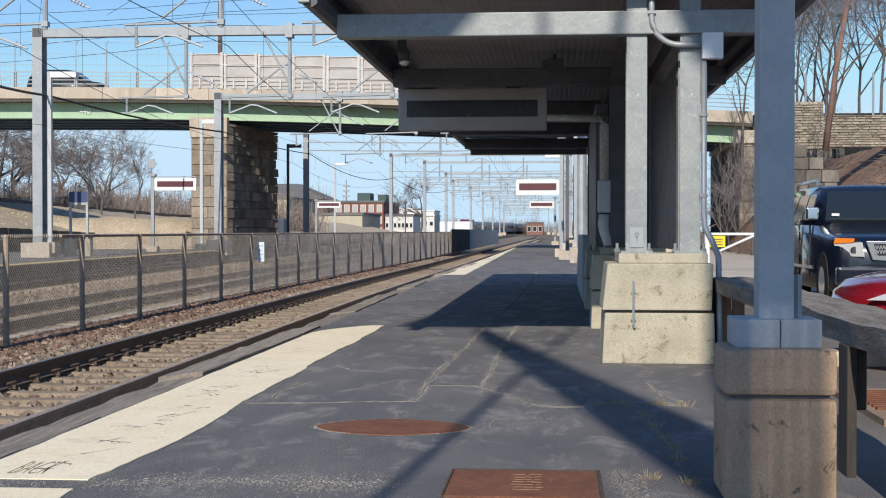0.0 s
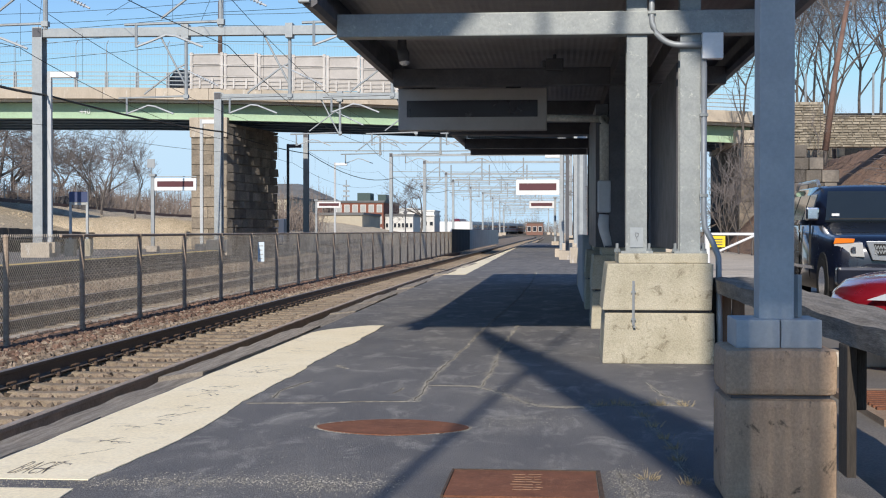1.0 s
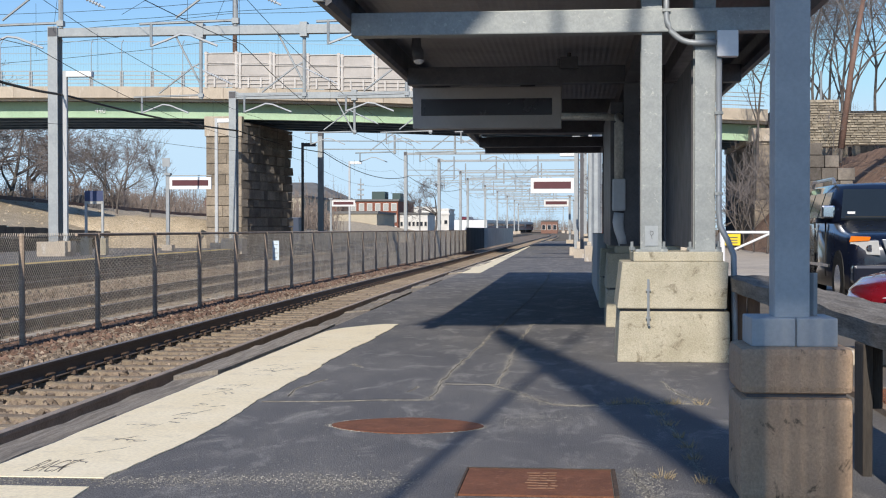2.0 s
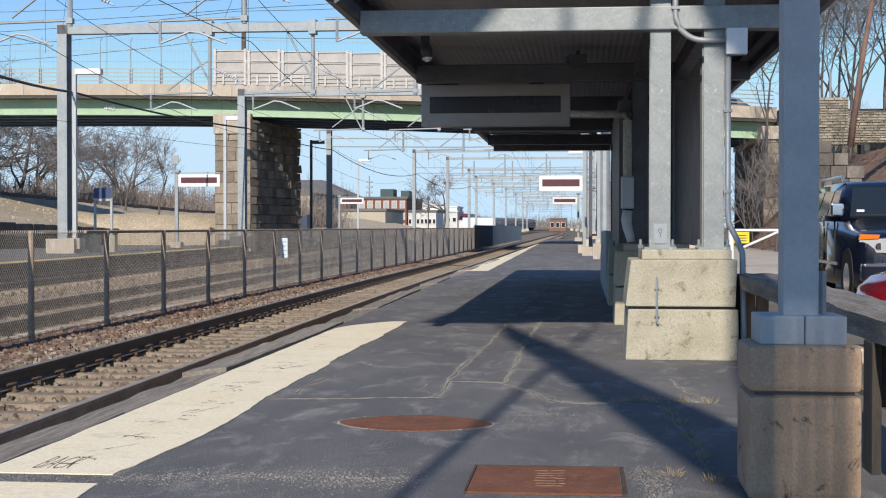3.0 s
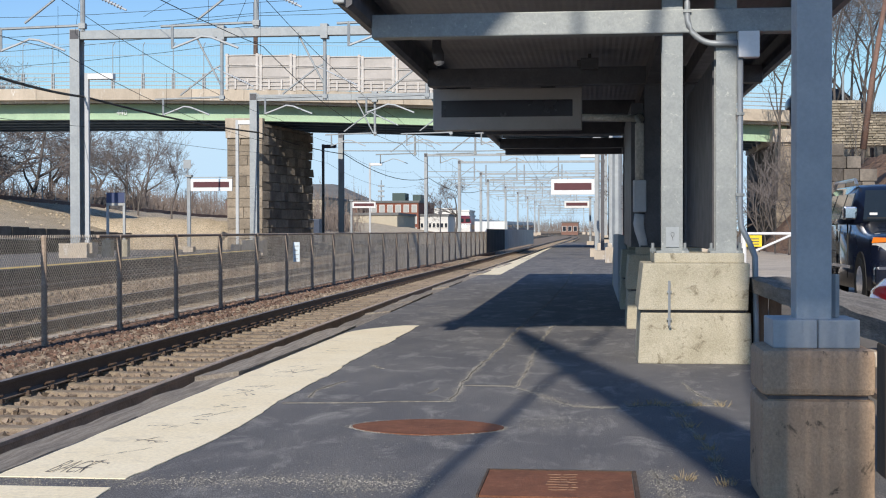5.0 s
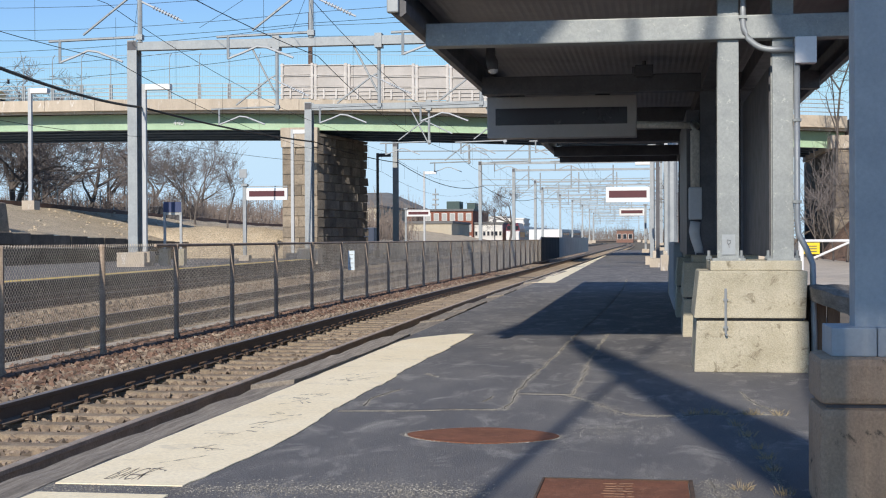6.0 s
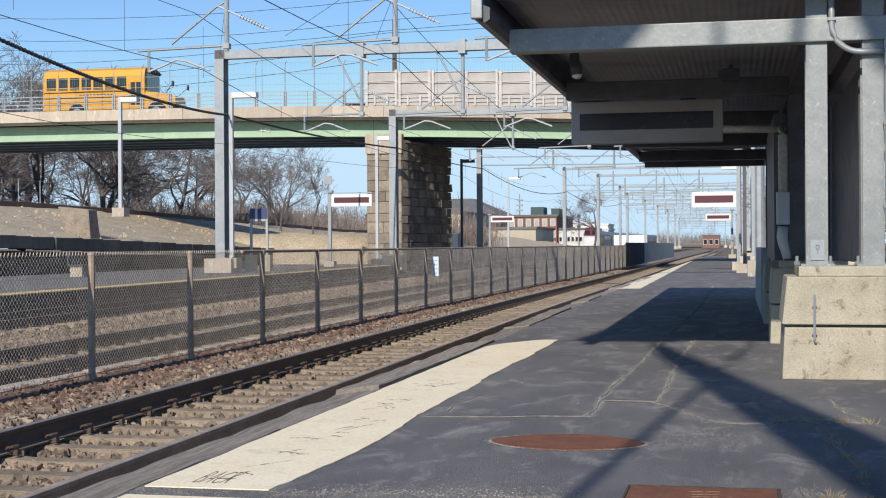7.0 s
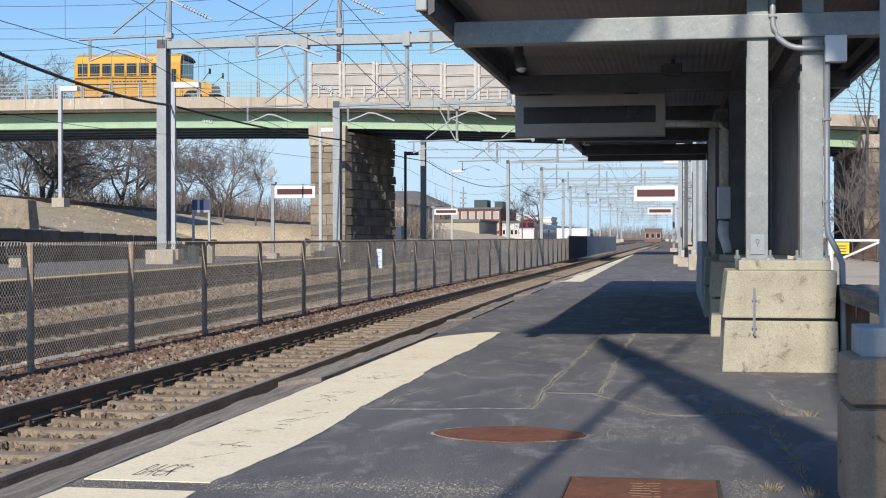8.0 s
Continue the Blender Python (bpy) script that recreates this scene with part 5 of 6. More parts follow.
for k, (y, xl, h) in enumerate([(150, -18.3, 9.6), (166, -16.2, 9.6), (200, -16.4, 9.6), (224, -17.2, 9.5), (262, -16.8, 9.5), (300, -16.6, 9.5), (345, -16.6, 9.5), (395, -17, 9.5), (450, -18, 9.5), (520, -21, 9.5)]):
    portal(y, xl, 1.2 + (cx(y) if y > 300 else 0), h - 0.55, h, tuple(v + (cx(y) if y > 300 else 0) for v in (-13.0, -8.4, -3.9)), detail=False)
for x, y, z in ((0.75, 48.5, 8.6), (1.05, 60.5, 8.4)):
    g = Geo()
    g.tube([(x, y, 0.0), (x, y, z)], [0.17, 0.13], 8)
    mast = tagged(part("steel_mast", g, GALV_FAR), "pale round steel mast on a concrete foot", "mast", group="masts beside the platform")
    g = Geo()
    g.box(x - 0.4, x + 0.4, y - 0.4, y + 0.4, 0.0, 0.55)
    part("footing", g, CONCRETE_PALE, mast, bevel=0.03)


def wire(pts, r, label, mat=COPPER, group="overhead wires", n=4):
    geo = Geo()
    fine = []
    for (a, b) in zip(pts, pts[1:]):
        a, b = Vector(a[:3]), Vector(b[:3])
        sag = 0.00035 * (b - a).length ** 2
        for i in range(10):
            u = i / 10
            fine.append(a.lerp(b, u) - Vector((0, 0, sag * 4 * u * (1 - u))))
    fine.append(Vector(pts[-1][:3]))
    geo.tube(fine, r, n, caps=False)
    return tagged(part("overhead_wire", geo, mat), label, "wire", group=group)


STAND = (-30, 5, 40, 57, 79, 100, 150, 200, 262, 345, 450)
for off, line in ((-1.15, track_3), (-0.2, track_2), (0.1, track_1)):
    wire([(line(max(y, 4)) + off + 0.25 * (-1) ** k, y, 6.55 if y < 50 else 6.1) for k, y in enumerate(STAND)], 0.011, "thin dark contact wire over a track")
    wire([(line(max(y, 4)) + off, y, 8.3 if y < 50 else 7.6) for y in STAND], 0.010, "thin dark messenger wire over a track")
    geo = Geo()
    for y in spaced(28, 130, 6.3):
        x = line(y) + off
        geo.tube([(x, y, 6.4 if y < 50 else 6.05), (x, y, 8.0 if y < 50 else 7.4)], 0.006, 3, caps=False)
    tagged(part("dropper_wires", geo, COPPER), "thin dropper wires of the overhead line", "wires", kind="stuff")
wire([(-13.5, 14, 6.2), (-21.6, 57, 6.85), (-19.4, 79, 6.85), (-18.2, 100, 6.75), (-18.0, 150, 6.9), (-16.2, 200, 7.0)], 0.03, "thick black twisted feeder cable between masts", BLACK, n=6)
g = Geo()
for i in range(150):
    u = i / 150
    p = Vector((-13.5, 14, 6.2)).lerp(Vector((-21.6, 57, 6.85)), u) - Vector((0, 0, 0.00035 * 1914 * 4 * u * (1 - u)))
    g.tube([p, p + Vector((-0.02, 0.11, 0.012))], [0.05, 0.056], 6)
for i in range(110):
    u = i / 110
    p = Vector((-21.6, 57, 6.85)).lerp(Vector((-19.4, 79, 6.85)), u) - Vector((0, 0, 0.00035 * 489 * 4 * u * (1 - u)))
    g.tube([p, p + Vector((0.01, 0.10, 0.012))], [0.045, 0.05], 6)
tagged(part("cable_spiral", g, COPPER), "dark spiral wrap on the feeder cable", "cable wrap", kind="stuff")
wire([(-20.5, 36, 5.0), (-21.7, 57, 5.6), (-19.4, 79, 5.7)], 0.012, "thin wire between masts")
for z, dz, y in ((22.2, -3, 118), (20.0, -2.4, 118), (19.2, -2.2, 119), (17.0, -0.5, 117), (15.0, 0.6, 116), (13.6, 0.9, 116)):
    wire([(-90, y, z + 3), (-24.6, y - 20, z + dz), (30, y - 30, z + 2)], 0.022, "thin utility wire over the road", group="utility wires")
for xa, za, xb, zb2 in ((-19, 10.2, 1.0, 12.5), (-15, 9.8, -4, 13.0), (-22, 9.5, -9, 14.0)):
    wire([(xa, 57, za), (xb, 26, zb2)], 0.009, "thin wire strung between portals")
g = Geo()
g.tube([(-24.2, 97.5, -0.5), (-24.2, 97.5, 17.5)], [0.22, 0.15], 9)
tagged(part("utility_pole", g, surface("old_pole_wood", (0.16, 0.10, 0.075), (0.11, 0.07, 0.055), 0.9, scale=3, fine=20)), "dark brown wooden utility pole behind the bridge", "pole")
for x0, x1, y, z in ((10, 26, 75, 11.6), (9, 26, 72, 9.8)):
    wire([(x0, y, z + 1.2), (x1, y - 4, z - 0.2)], 0.02, "thin utility wire among the trees", group="utility wires")


# ---- platform lamps and signs ----
def platform_lamp(at, h, arm, mat, head_mat, label, w=0.085):
    ob = thing("platform_lamp", label, "lamp post", at, group="platform lamps")
    geo = Geo()
    geo.box(-w, w, -w, w, 0, h)
    part("post", geo, mat, ob)
    geo = Geo()
    a, b = (w, arm) if arm > 0 else (arm, -w)
    geo.box(a, b, -0.18, 0.18, h - 0.27, h - 0.03)
    part("lamp_head", geo, head_mat, ob, "flat box lamp head", bevel=0.02)
    geo = Geo()
    geo.box(-0.32, 0.32, -0.32, 0.32, -0.1, 0.35)
    part("footing", geo, CONCRETE_PALE, ob)
    return ob


platform_lamp((-21.48, 57.0, 0.3), 7.55, 1.2, PALE_POST, WHITE, "white steel platform lamp with a box head")
platform_lamp((-29.95, 64.0, 2.75), 5.85, 0.95, PALE_POST, WHITE, "white steel lamp post on the gravel bank")
platform_lamp((-20.72, 79.0, 0.0), 7.6, 1.15, PALE_POST, WHITE, "white steel platform lamp before the bridge pier")
platform_lamp((-20.9, 128.0, 0.0), 7.5, 1.15, PALE_POST, WHITE, "white steel platform lamp beyond the bridge")
platform_lamp((-19.4, 98.0, 0.0), 7.35, 0.95, DARK, DARK, "black lamp post with a box head")
platform_lamp((0.12, 60.3, 0.0), 4.55, -0.75, PIPE, WHITE, "grey lamp post beside the platform sign")
platform_lamp((0.3, 54.5, 0.0), 4.75, -0.6, DARK, DARK, "black lamp post with a short box head", 0.07)


def platform_sign(at, w, h, zc, post_h, label, side=1):
    ob = thing("platform_sign", label, "sign", at, group="platform name signs")
    geo = Geo()
    geo.box(-0.08, 0.08, -0.08, 0.08, 0, post_h)
    part("post", geo, PIPE, ob)
    geo = Geo()
    a, b = (0.09, 0.09 + w) if side > 0 else (-0.09 - w, -0.09)
    geo.box(a, b, -0.06, 0.06, zc - h / 2, zc + h / 2)
    part("sign_board", geo, WHITE, ob, "white sign board", bevel=0.01)
    geo = Geo()
    geo.box(a + w * 0.07, b - w * 0.07, -0.068, -0.062, zc - h * 0.20, zc + h * 0.26)
    part("name_band", geo, SIGN_RED, ob, "dark maroon band")
    geo = Geo()
    geo.box(-0.17, 0.17, -0.17, 0.17, post_h, post_h + 0.12)
    part("post_cap", geo, PIPE, ob)
    geo = Geo()
    geo.box(min(a, 0), max(b, 0), -0.03, 0.03, zc + h / 2 + 0.06, zc + h / 2 + 0.11)
    part("top_bar", geo, PIPE, ob)
    geo = Geo()
    geo.box(-0.28, 0.28, -0.28, 0.28, -0.1, 0.3)
    part("footing", geo, CONCRETE_PALE, ob)
    return ob


platform_sign((-21.82, 73.0, 0.0), 2.3, 0.66, 3.62, 4.05, "white platform name sign with a maroon band on a post")
platform_sign((-21.6, 122.0, 0.0), 2.1, 0.55, 3.45, 3.8, "white platform name sign with a maroon band beyond the bridge")
platform_sign((0.08, 59.8, 0.0), 1.86, 0.66, 3.0, 5.0, "white platform name sign with a maroon band on a grey post", -1)
platform_sign((-0.35, 110.0, 0.0), 1.95, 0.55, 3.2, 3.7, "white platform name sign with a dark band further down the platform", -1)
board = thing("platform_notice_board", "blue station board on two posts", "sign", (-21.3, 60.0, 0.0))
for x in (-0.38, 0.38):
    g = Geo()
    g.box(x - 0.05, x + 0.05, -0.05, 0.05, 0.5, 2.85)
    part("post", g, BLUEGREY, board)
    g = Geo()
    g.box(x - 0.2, x + 0.2, -0.2, 0.2, -0.1, 0.75)
    part("footing", g, CONCRETE, board)
g = Geo()
g.box(-0.42, 0.42, -0.07, 0.05, 2.4, 2.86)
part("board", g, BLUE_SIGN, board, "dark blue board")
g = Geo()
g.box(-0.40, 0.40, -0.078, -0.072, 2.28, 2.38)
part("pale_strip", g, WINDOW_PALE, board)
g = Geo()
g.tube([(-23.4, 78, 0), (-23.4, 78, 5.1)], 0.05, 6)
g.box(-23.62, -23.18, 77.9, 77.95, 4.75, 5.25)
tagged(part("small_signpost", g, PIPE), "small pale signpost on the bank", "sign")
for x, y, w in ((-26.5, 40, 1.6), (-25.0, 50, 1.3), (-24.6, 66, 1.2)):
    bench = thing("platform_bench", "dark bench on the far platform", "bench", (x, y, 0), group="benches on the far platform")
    g = Geo()
    g.box(-0.3, 0.3, -w / 2, w / 2, 0.4, 0.47)
    part("seat", g, DARK, bench)
    g = Geo()
    g.box(-0.34, -0.28, -w / 2, w / 2, 0.47, 0.95)
    part("backrest", g, DARK, bench)
    for o in (-w / 2 + 0.1, w / 2 - 0.1):
        g = Geo()
        g.box(-0.25, 0.25, o - 0.04, o + 0.04, 0, 0.4)
        part("leg", g, CONCRETE, bench)
g = Geo()
g.box(-23.3, -22.0, 109.5, 111, -0.1, 2.1)
tagged(part("equipment_cabinet", g, plain("dark_blue_cabinet", (0.05, 0.07, 0.12), 0.5), bevel=0.04), "dark blue equipment cabinet beyond the pier", "cabinet")

# unseen mast added behind the viewer, shaped to cast shade along the platform
rear = thing("rear_shade_mast", "unseen tall steel mast with a raking brace, added behind the viewer to cast shade", "mast", (0.23, -3.0, 0))
def rear_plate(name, outline, thick, label=""):
    """An upright shade-casting plate of the rear mast, its outline given as (x, z)."""
    geo = Geo()
    geo.loft([[(x, y, z) for x, z in outline] for y in (-thick / 2, thick / 2)])
    part(name, geo, GALV, rear, label)


g = Geo()
g.box(-0.10, 0.19, -0.12, 0.12, 6.6, 14)
part("mast", g, GALV, rear)
g = Geo()
g.box(-0.18, 0.20, -0.14, 0.14, 6.45, 6.6)
part("mast_foot", g, GALV, rear, "broad foot plate of the mast")
# Slats let part of the sun through onto the near plinth and column.
for k in range(6):
    g = Geo()
    g.box(-0.195 + k * 0.07, -0.138 + k * 0.07, -0.02, 0.02, 0, 6.45)
    part("lattice_bar", g, GALV, rear, "upright slat added to thin the sun on the near plinth")
rear_plate("brace", [(-2.645, 12.1), (-0.12, 6.7), (-0.12, 5.15), (-2.40, 10.96)], 0.12)
# Two plates placed to shade both ends of the first canopy beam.
rear_plate("upper_sign", [(-3.55, 11.95), (-2.38, 11.95), (-1.80, 12.6), (-1.80, 13.6), (-3.55, 13.6)], 0.08)
rear_plate("upper_box", [(-0.21, 11.9), (0.60, 11.9), (0.60, 13.6), (-0.98, 13.6)], 0.08)
# Bar added for the thin slanting shadow on that beam.
g = Geo()
g.bar((-0.87, 0, 11.9), (-0.70, 0, 13.4), 0.09, 0.09)
part("hanger", g, GALV, rear)
g = Geo()
g.tube([(-1.76, 0, 0), (-1.455, 0, 13.8)], 0.036, 8)
part("slender_post", g, GALV, rear)


# ---- bare trees ----
def bare_tree(seed, height, spread, levels=5, kids=3, lean=0.0, twig=0.012, bole=0.34, girth=0.017):
    rg = random.Random(seed)
    wood, fine = Geo(), Geo()

    def grow(p, d, length, r, level):
        pts, rs = [p], [r]
        n = 3 if level < 2 else 2
        for i in range(n):
            d = (d + Vector((rg.gauss(0, 0.13), rg.gauss(0, 0.13), rg.gauss(0.04, 0.07)))).normalized()
            p = p + d * (length / n)
            pts.append(p)
            rs.append(max(twig, r * (1 - 0.45 * (i + 1) / n)))
        (wood if level < 2 else fine).tube(pts, rs, 6 if level < 2 else 3, caps=False)
        if level >= levels:
            return
        m = kids + (1 if rg.random() < 0.5 else 0) + (1 if level == 0 else 0)
        for k in range(m):
            u = rg.uniform(0.35, 1.0) if k else 1.0
            i = min(len(pts) - 2, int(u * (len(pts) - 1)))
            q = pts[i].lerp(pts[i + 1], u * (len(pts) - 1) - i)
            side = Vector((rg.gauss(0, 1), rg.gauss(0, 1), rg.gauss(0.15, 0.5))).normalized()
            nd = (d * (1 - spread) + side * spread).normalized()
            grow(q, nd, length * rg.uniform(0.52, 0.8), max(twig, r * rg.uniform(0.4, 0.58)), level + 1)

    grow(Vector((0, 0, -0.3)), Vector((lean, 0, 1)).normalized(), height * bole, height * girth, 0)
    return meshed("trunk", wood, BARK, smooth=True), meshed("crown", fine, TWIG)


TREES = [bare_tree(s, h, sp, 6, 3) for s, h, sp in ((1, 15, 0.52), (2, 14, 0.6), (3, 16, 0.5), (7, 12, 0.62))]
HILL = [bare_tree(s, 15, 0.45, 6, 3, twig=0.005, bole=0.42, girth=0.0075) for s in (21, 22, 23)]
SLIM = [bare_tree(s, 14, 0.36, 5, 3, twig=0.012, bole=0.40, girth=0.011) for s in (31, 32)]
SAPLING = bare_tree(9, 7, 0.42, 4, 3, twig=0.007, bole=0.45, girth=0.009)
YOUNG = bare_tree(14, 9, 0.6, 5, 3)


def plant(kind, at, scale, turn, label, group):
    ob = thing("bare_tree", label, "tree", at, group=group, turn=turn)
    ob.scale = (scale,) * 3
    for name, me in zip(("trunk", "crown"), kind):
        share(name, me, ob, Matrix.Identity(4))
    return ob


rg = random.Random(44)
for k in range(26):
    x, y = rg.uniform(-86, -40.5), rg.uniform(100, 150)
    plant(TREES[k % 4], (x, y, 2.6), rg.uniform(0.7, 1.15), rg.uniform(0, 360), "bare grey-brown winter tree behind the embankment", "trees behind the embankment")
for k, (x, y, s) in enumerate([(-73, 132, 1.95), (-66, 142, 1.9), (-82, 128, 1.9), (-61, 150, 1.5)]):
    plant(TREES[k % 4], (x, y, 1.5), s, 15 + k * 70, "tall bare tree rising behind the bridge", "trees behind the embankment")
for k, (x, y, s) in enumerate([(-47, 97, 0.75), (-52, 98, 0.8), (-60, 99, 0.9), (-56, 100, 0.7), (-44, 104, 0.7), (-66, 99, 0.9), (-72, 98, 0.8), (-49, 102, 0.75), (-62, 103, 0.7)]):
    plant(TREES[(k + 1) % 4], (x, y, 2.4), s * 1.3, 40 + k * 77, "bare spreading winter tree at the crest of the bank", "trees behind the embankment")
for k, (x, y, s) in enumerate([(-23.2, 230, 0.95)]):
    plant(TREES[k % 4], (x, y, 0.5), s, k * 50, "slender bare tree seen under the bridge", "trees beyond the bridge")
for k, (x, y, s) in enumerate([(11.0, 66, 0.8), (12.9, 69, 0.9), (14.6, 64, 0.85), (16.2, 67, 0.95), (11.7, 74, 0.9), (18.2, 70, 0.95), (14.0, 78, 0.95), (10.2, 79, 0.8), (15.4, 72, 0.9), (12.2, 63, 0.8), (19.4, 66, 0.95)]):
    plant(HILL[k % 3], (x, y, 4.6), s, k * 61, "bare winter tree on the hill above the stone wall", "trees on the hill")
for k, (x, y, s) in enumerate([(9.2, 62, 0.95), (8.9, 70, 0.8), (9.6, 56.8, 0.55), (9.0, 66, 0.9), (10.6, 58, 0.35), (8.6, 74, 0.9), (9.3, 78, 0.8)]):
    plant(SAPLING, (x, y, 0.0 if x < 10 else 4.4), s, k * 83, "thin leafless sapling by the abutment", "saplings by the abutment")
for k, (x, y, s) in enumerate([(-37.2, 110, 0.62), (-35.3, 113, 0.58), (-40.2, 118, 0.6), (-50, 112, 0.85), (-58, 116, 0.9), (-45, 116, 0.75), (-64, 112, 0.95)]):
    plant(SLIM[k % 2], (x, y, 2.3), s, k * 71, "slender upright bare tree behind the bank", "trees behind the embankment")
for k in range(10):
    plant(YOUNG, (1.9 + 0.25 * k, 62 + 5 * k, 0), 0.6 + 0.05 * (k % 3), k * 47, "small bare tree behind the platform", "trees behind the platform")


def brushwood(name, label, x0, x1, y0, y1, z, h, count, seed):
    geo, rr = Geo(), random.Random(seed)
    for _ in range(count):
        x, y = rr.uniform(x0, x1), rr.uniform(y0, y1)
        top = h * (0.55 + 0.45 * noise.noise(Vector((x * 0.12, y * 0.05, seed))) + rr.uniform(-0.1, 0.25))
        p = Vector((x, y, z))
        q = p + Vector((rr.gauss(0, 0.5), rr.gauss(0, 0.5), max(0.5, top) * rr.uniform(0.5, 1)))
        geo.tube([p, p.lerp(q, 0.5) + Vector((rr.gauss(0, 0.2), 0, 0)), q], [0.05, 0.04, 0.015], 3, caps=False)
        for _ in range(4):
            c = p.lerp(q, rr.uniform(0.35, 1))
            geo.tube([c, c + Vector((rr.gauss(0, 0.6), rr.gauss(0, 0.4), rr.uniform(0.1, 0.9)))], [0.025, 0.01], 3, caps=False)
    return tagged(part(name, geo, BRUSH), label, "brushwood", kind="stuff")


brushwood("brushwood", "dense brown brushwood along the crest of the bank", -90, -41, 108, 150, 2.5, 4.2, 3600, 1)
brushwood("brushwood", "brown brushwood beyond the bridge", -62, -30, 150, 180, 0.0, 7.5, 2600, 2)
brushwood("brushwood", "brown brushwood on the far hillside", -120, -58, 330, 380, 2.0, 14.0, 2600, 3)
brushwood("brushwood", "bare woods at the end of the line", -60, 40, 560, 640, 0.0, 9.0, 3000, 4)
brushwood("brushwood", "bare scrub beside the parking lot", 2.5, 8.5, 84, 110, -0.1, 5.0, 900, 5)


crest = thing("crest_fence", "thin wire fence on grey posts along the crest of the bank", "fence")
for k in range(22):
    y = 62 + k * 2.6
    g = Geo()
    g.tube([(-41.6, y, slope_z(-42, y) - 0.2), (-41.6, y, slope_z(-42, y) + 1.75)], 0.035, 6)
    part("post", g, GALV_FAR, crest)
for h in (0.4, 1.0, 1.7):
    g = Geo()
    g.tube([(-41.6, y, slope_z(-42, y) + h) for y in spaced(62, 117, 5)], 0.012, 4)
    part("strand", g, GALV_FAR, crest)
boards = thing("board_fence", "dark board fence behind the bank", "fence")
for k in range(12):
    x = -45.6 + k * 0.55
    g = Geo()
    g.box(x, x + 0.53, 112.0, 112.06, 2.0, 3.9 + 0.05 * (k % 3))
    part("board", g, DARK, boards)


# ---- distant buildings ----
def building(name, label, x0, x1, y0, y1, z0, z1, wall, cols, rows, win, roof=None, first=1.0, storey=3.2, w=1.3, h=1.8):
    ob = thing(name, label, "building", ((x0 + x1) / 2, y0, z0))
    a, b, d, t = x0 - (x0 + x1) / 2, x1 - (x0 + x1) / 2, y1 - y0, z1 - z0
    geo = Geo()
    geo.box(a, b, 0, d, 0, t)
    part("wall", geo, wall, ob)
    geo = Geo()
    geo.box(a - 0.25, b + 0.25, -0.25, d + 0.25, t, t + 0.45)
    part("roof", geo, roof or wall, ob)
    for i in range(cols):
        for j in range(rows):
            x, z = a + (b - a) * (i + 0.5) / cols, first + j * storey
            geo = Geo()
            geo.box(x - w / 2 - 0.12, x + w / 2 + 0.12, -0.10, 0.02, z - 0.12, z + h + 0.12)
            frame_ob = part("window", geo, WHITEWASH, ob)
            geo = Geo()
            geo.box(x - w / 2, x + w / 2, -0.14, -0.10, z, z + h)
            part("pane", geo, win, frame_ob)
    return ob


building("brick_building", "three-storey red brick building with pale windows", -49, -38.3, 300, 330, -0.5, 7.3, BRICK, 6, 3, WINDOW_PALE, ROOF, 0.8, 2.5, 0.95, 1.45)
g = Geo()
g.box(-44.5, -41.6, 303, 309, 7.75, 9.5)
g.box(-40.2, -38.4, 305, 311, 7.75, 9.2)
tagged(part("roof_plant", g, plain("dark_green_metal", (0.05, 0.085, 0.08), 0.6), bevel=0.05), "dark green boxy plant rooms behind the brick building", "plant room")
building("dark_roof_shed", "low white shed with a dark flat roof", -38.2, -32.0, 302, 318, -0.5, 4.4, WHITEWASH, 7, 1, WINDOW, ROOF, 2.4, 3, 0.5, 0.9)
building("warehouse", "long low beige warehouse", -49, -35.8, 250, 275, -0.5, 4.0, BEIGE, 1, 1, BEIGE, ROOF, 1.5, 3, 0.6, 0.8)
building("shop", "beige shop front with a flat roof", -49.5, -43, 225, 240, -0.5, 3.9, BEIGE, 3, 1, WINDOW, BEIGE, 1.0, 3, 1.0, 1.2)
building("white_building", "low white building with a row of windows", -59, -39, 430, 450, -0.5, 7.2, WHITEWASH, 8, 1, WINDOW, WHITEWASH, 3.0, 3, 1.5, 1.3)
building("white_upper_building", "stepped white building behind", -56, -47, 455, 470, -0.5, 8.2, WHITEWASH, 6, 1, WINDOW, WHITEWASH, 6.2, 3, 0.8, 0.9)
building("pale_hall", "pale industrial hall beyond the pier", -62, -49.5, 250, 280, -0.5, 7.0, BEIGE, 7, 1, WINDOW_PALE, ROOF, 4.0, 3, 1.0, 1.4)
hall = thing("grey_roof_hall", "long hall with a grey hipped roof on the hillside", "building", (-75, 350, 4))
g = Geo()
g.box(-20, 14.5, 0, 30, -5, 5.2)
part("wall", g, BRICK, hall)
g = Geo()
g.loft([[(-20.5, -0.5, 5.2), (15, -0.5, 5.2), (15, 30.5, 5.2), (-20.5, 30.5, 5.2)], [(-10, 12, 9.6), (6, 12, 9.6), (6, 18, 9.6), (-10, 18, 9.6)]])
part("roof", g, ROOF, hall, "grey hipped roof")
for k in range(9):
    g = Geo()
    g.box(-17 + k * 3.6, -15.4 + k * 3.6, -0.12, 0.02, 1.2, 3.8)
    part("window", g, WINDOW_PALE, hall)
building("far_hall", "long pale building on the far hill", -64, -38, 420, 440, -0.6, 5.6, WHITEWASH, 14, 1, WINDOW, WHITEWASH, 3.4, 3, 0.9, 1.1)
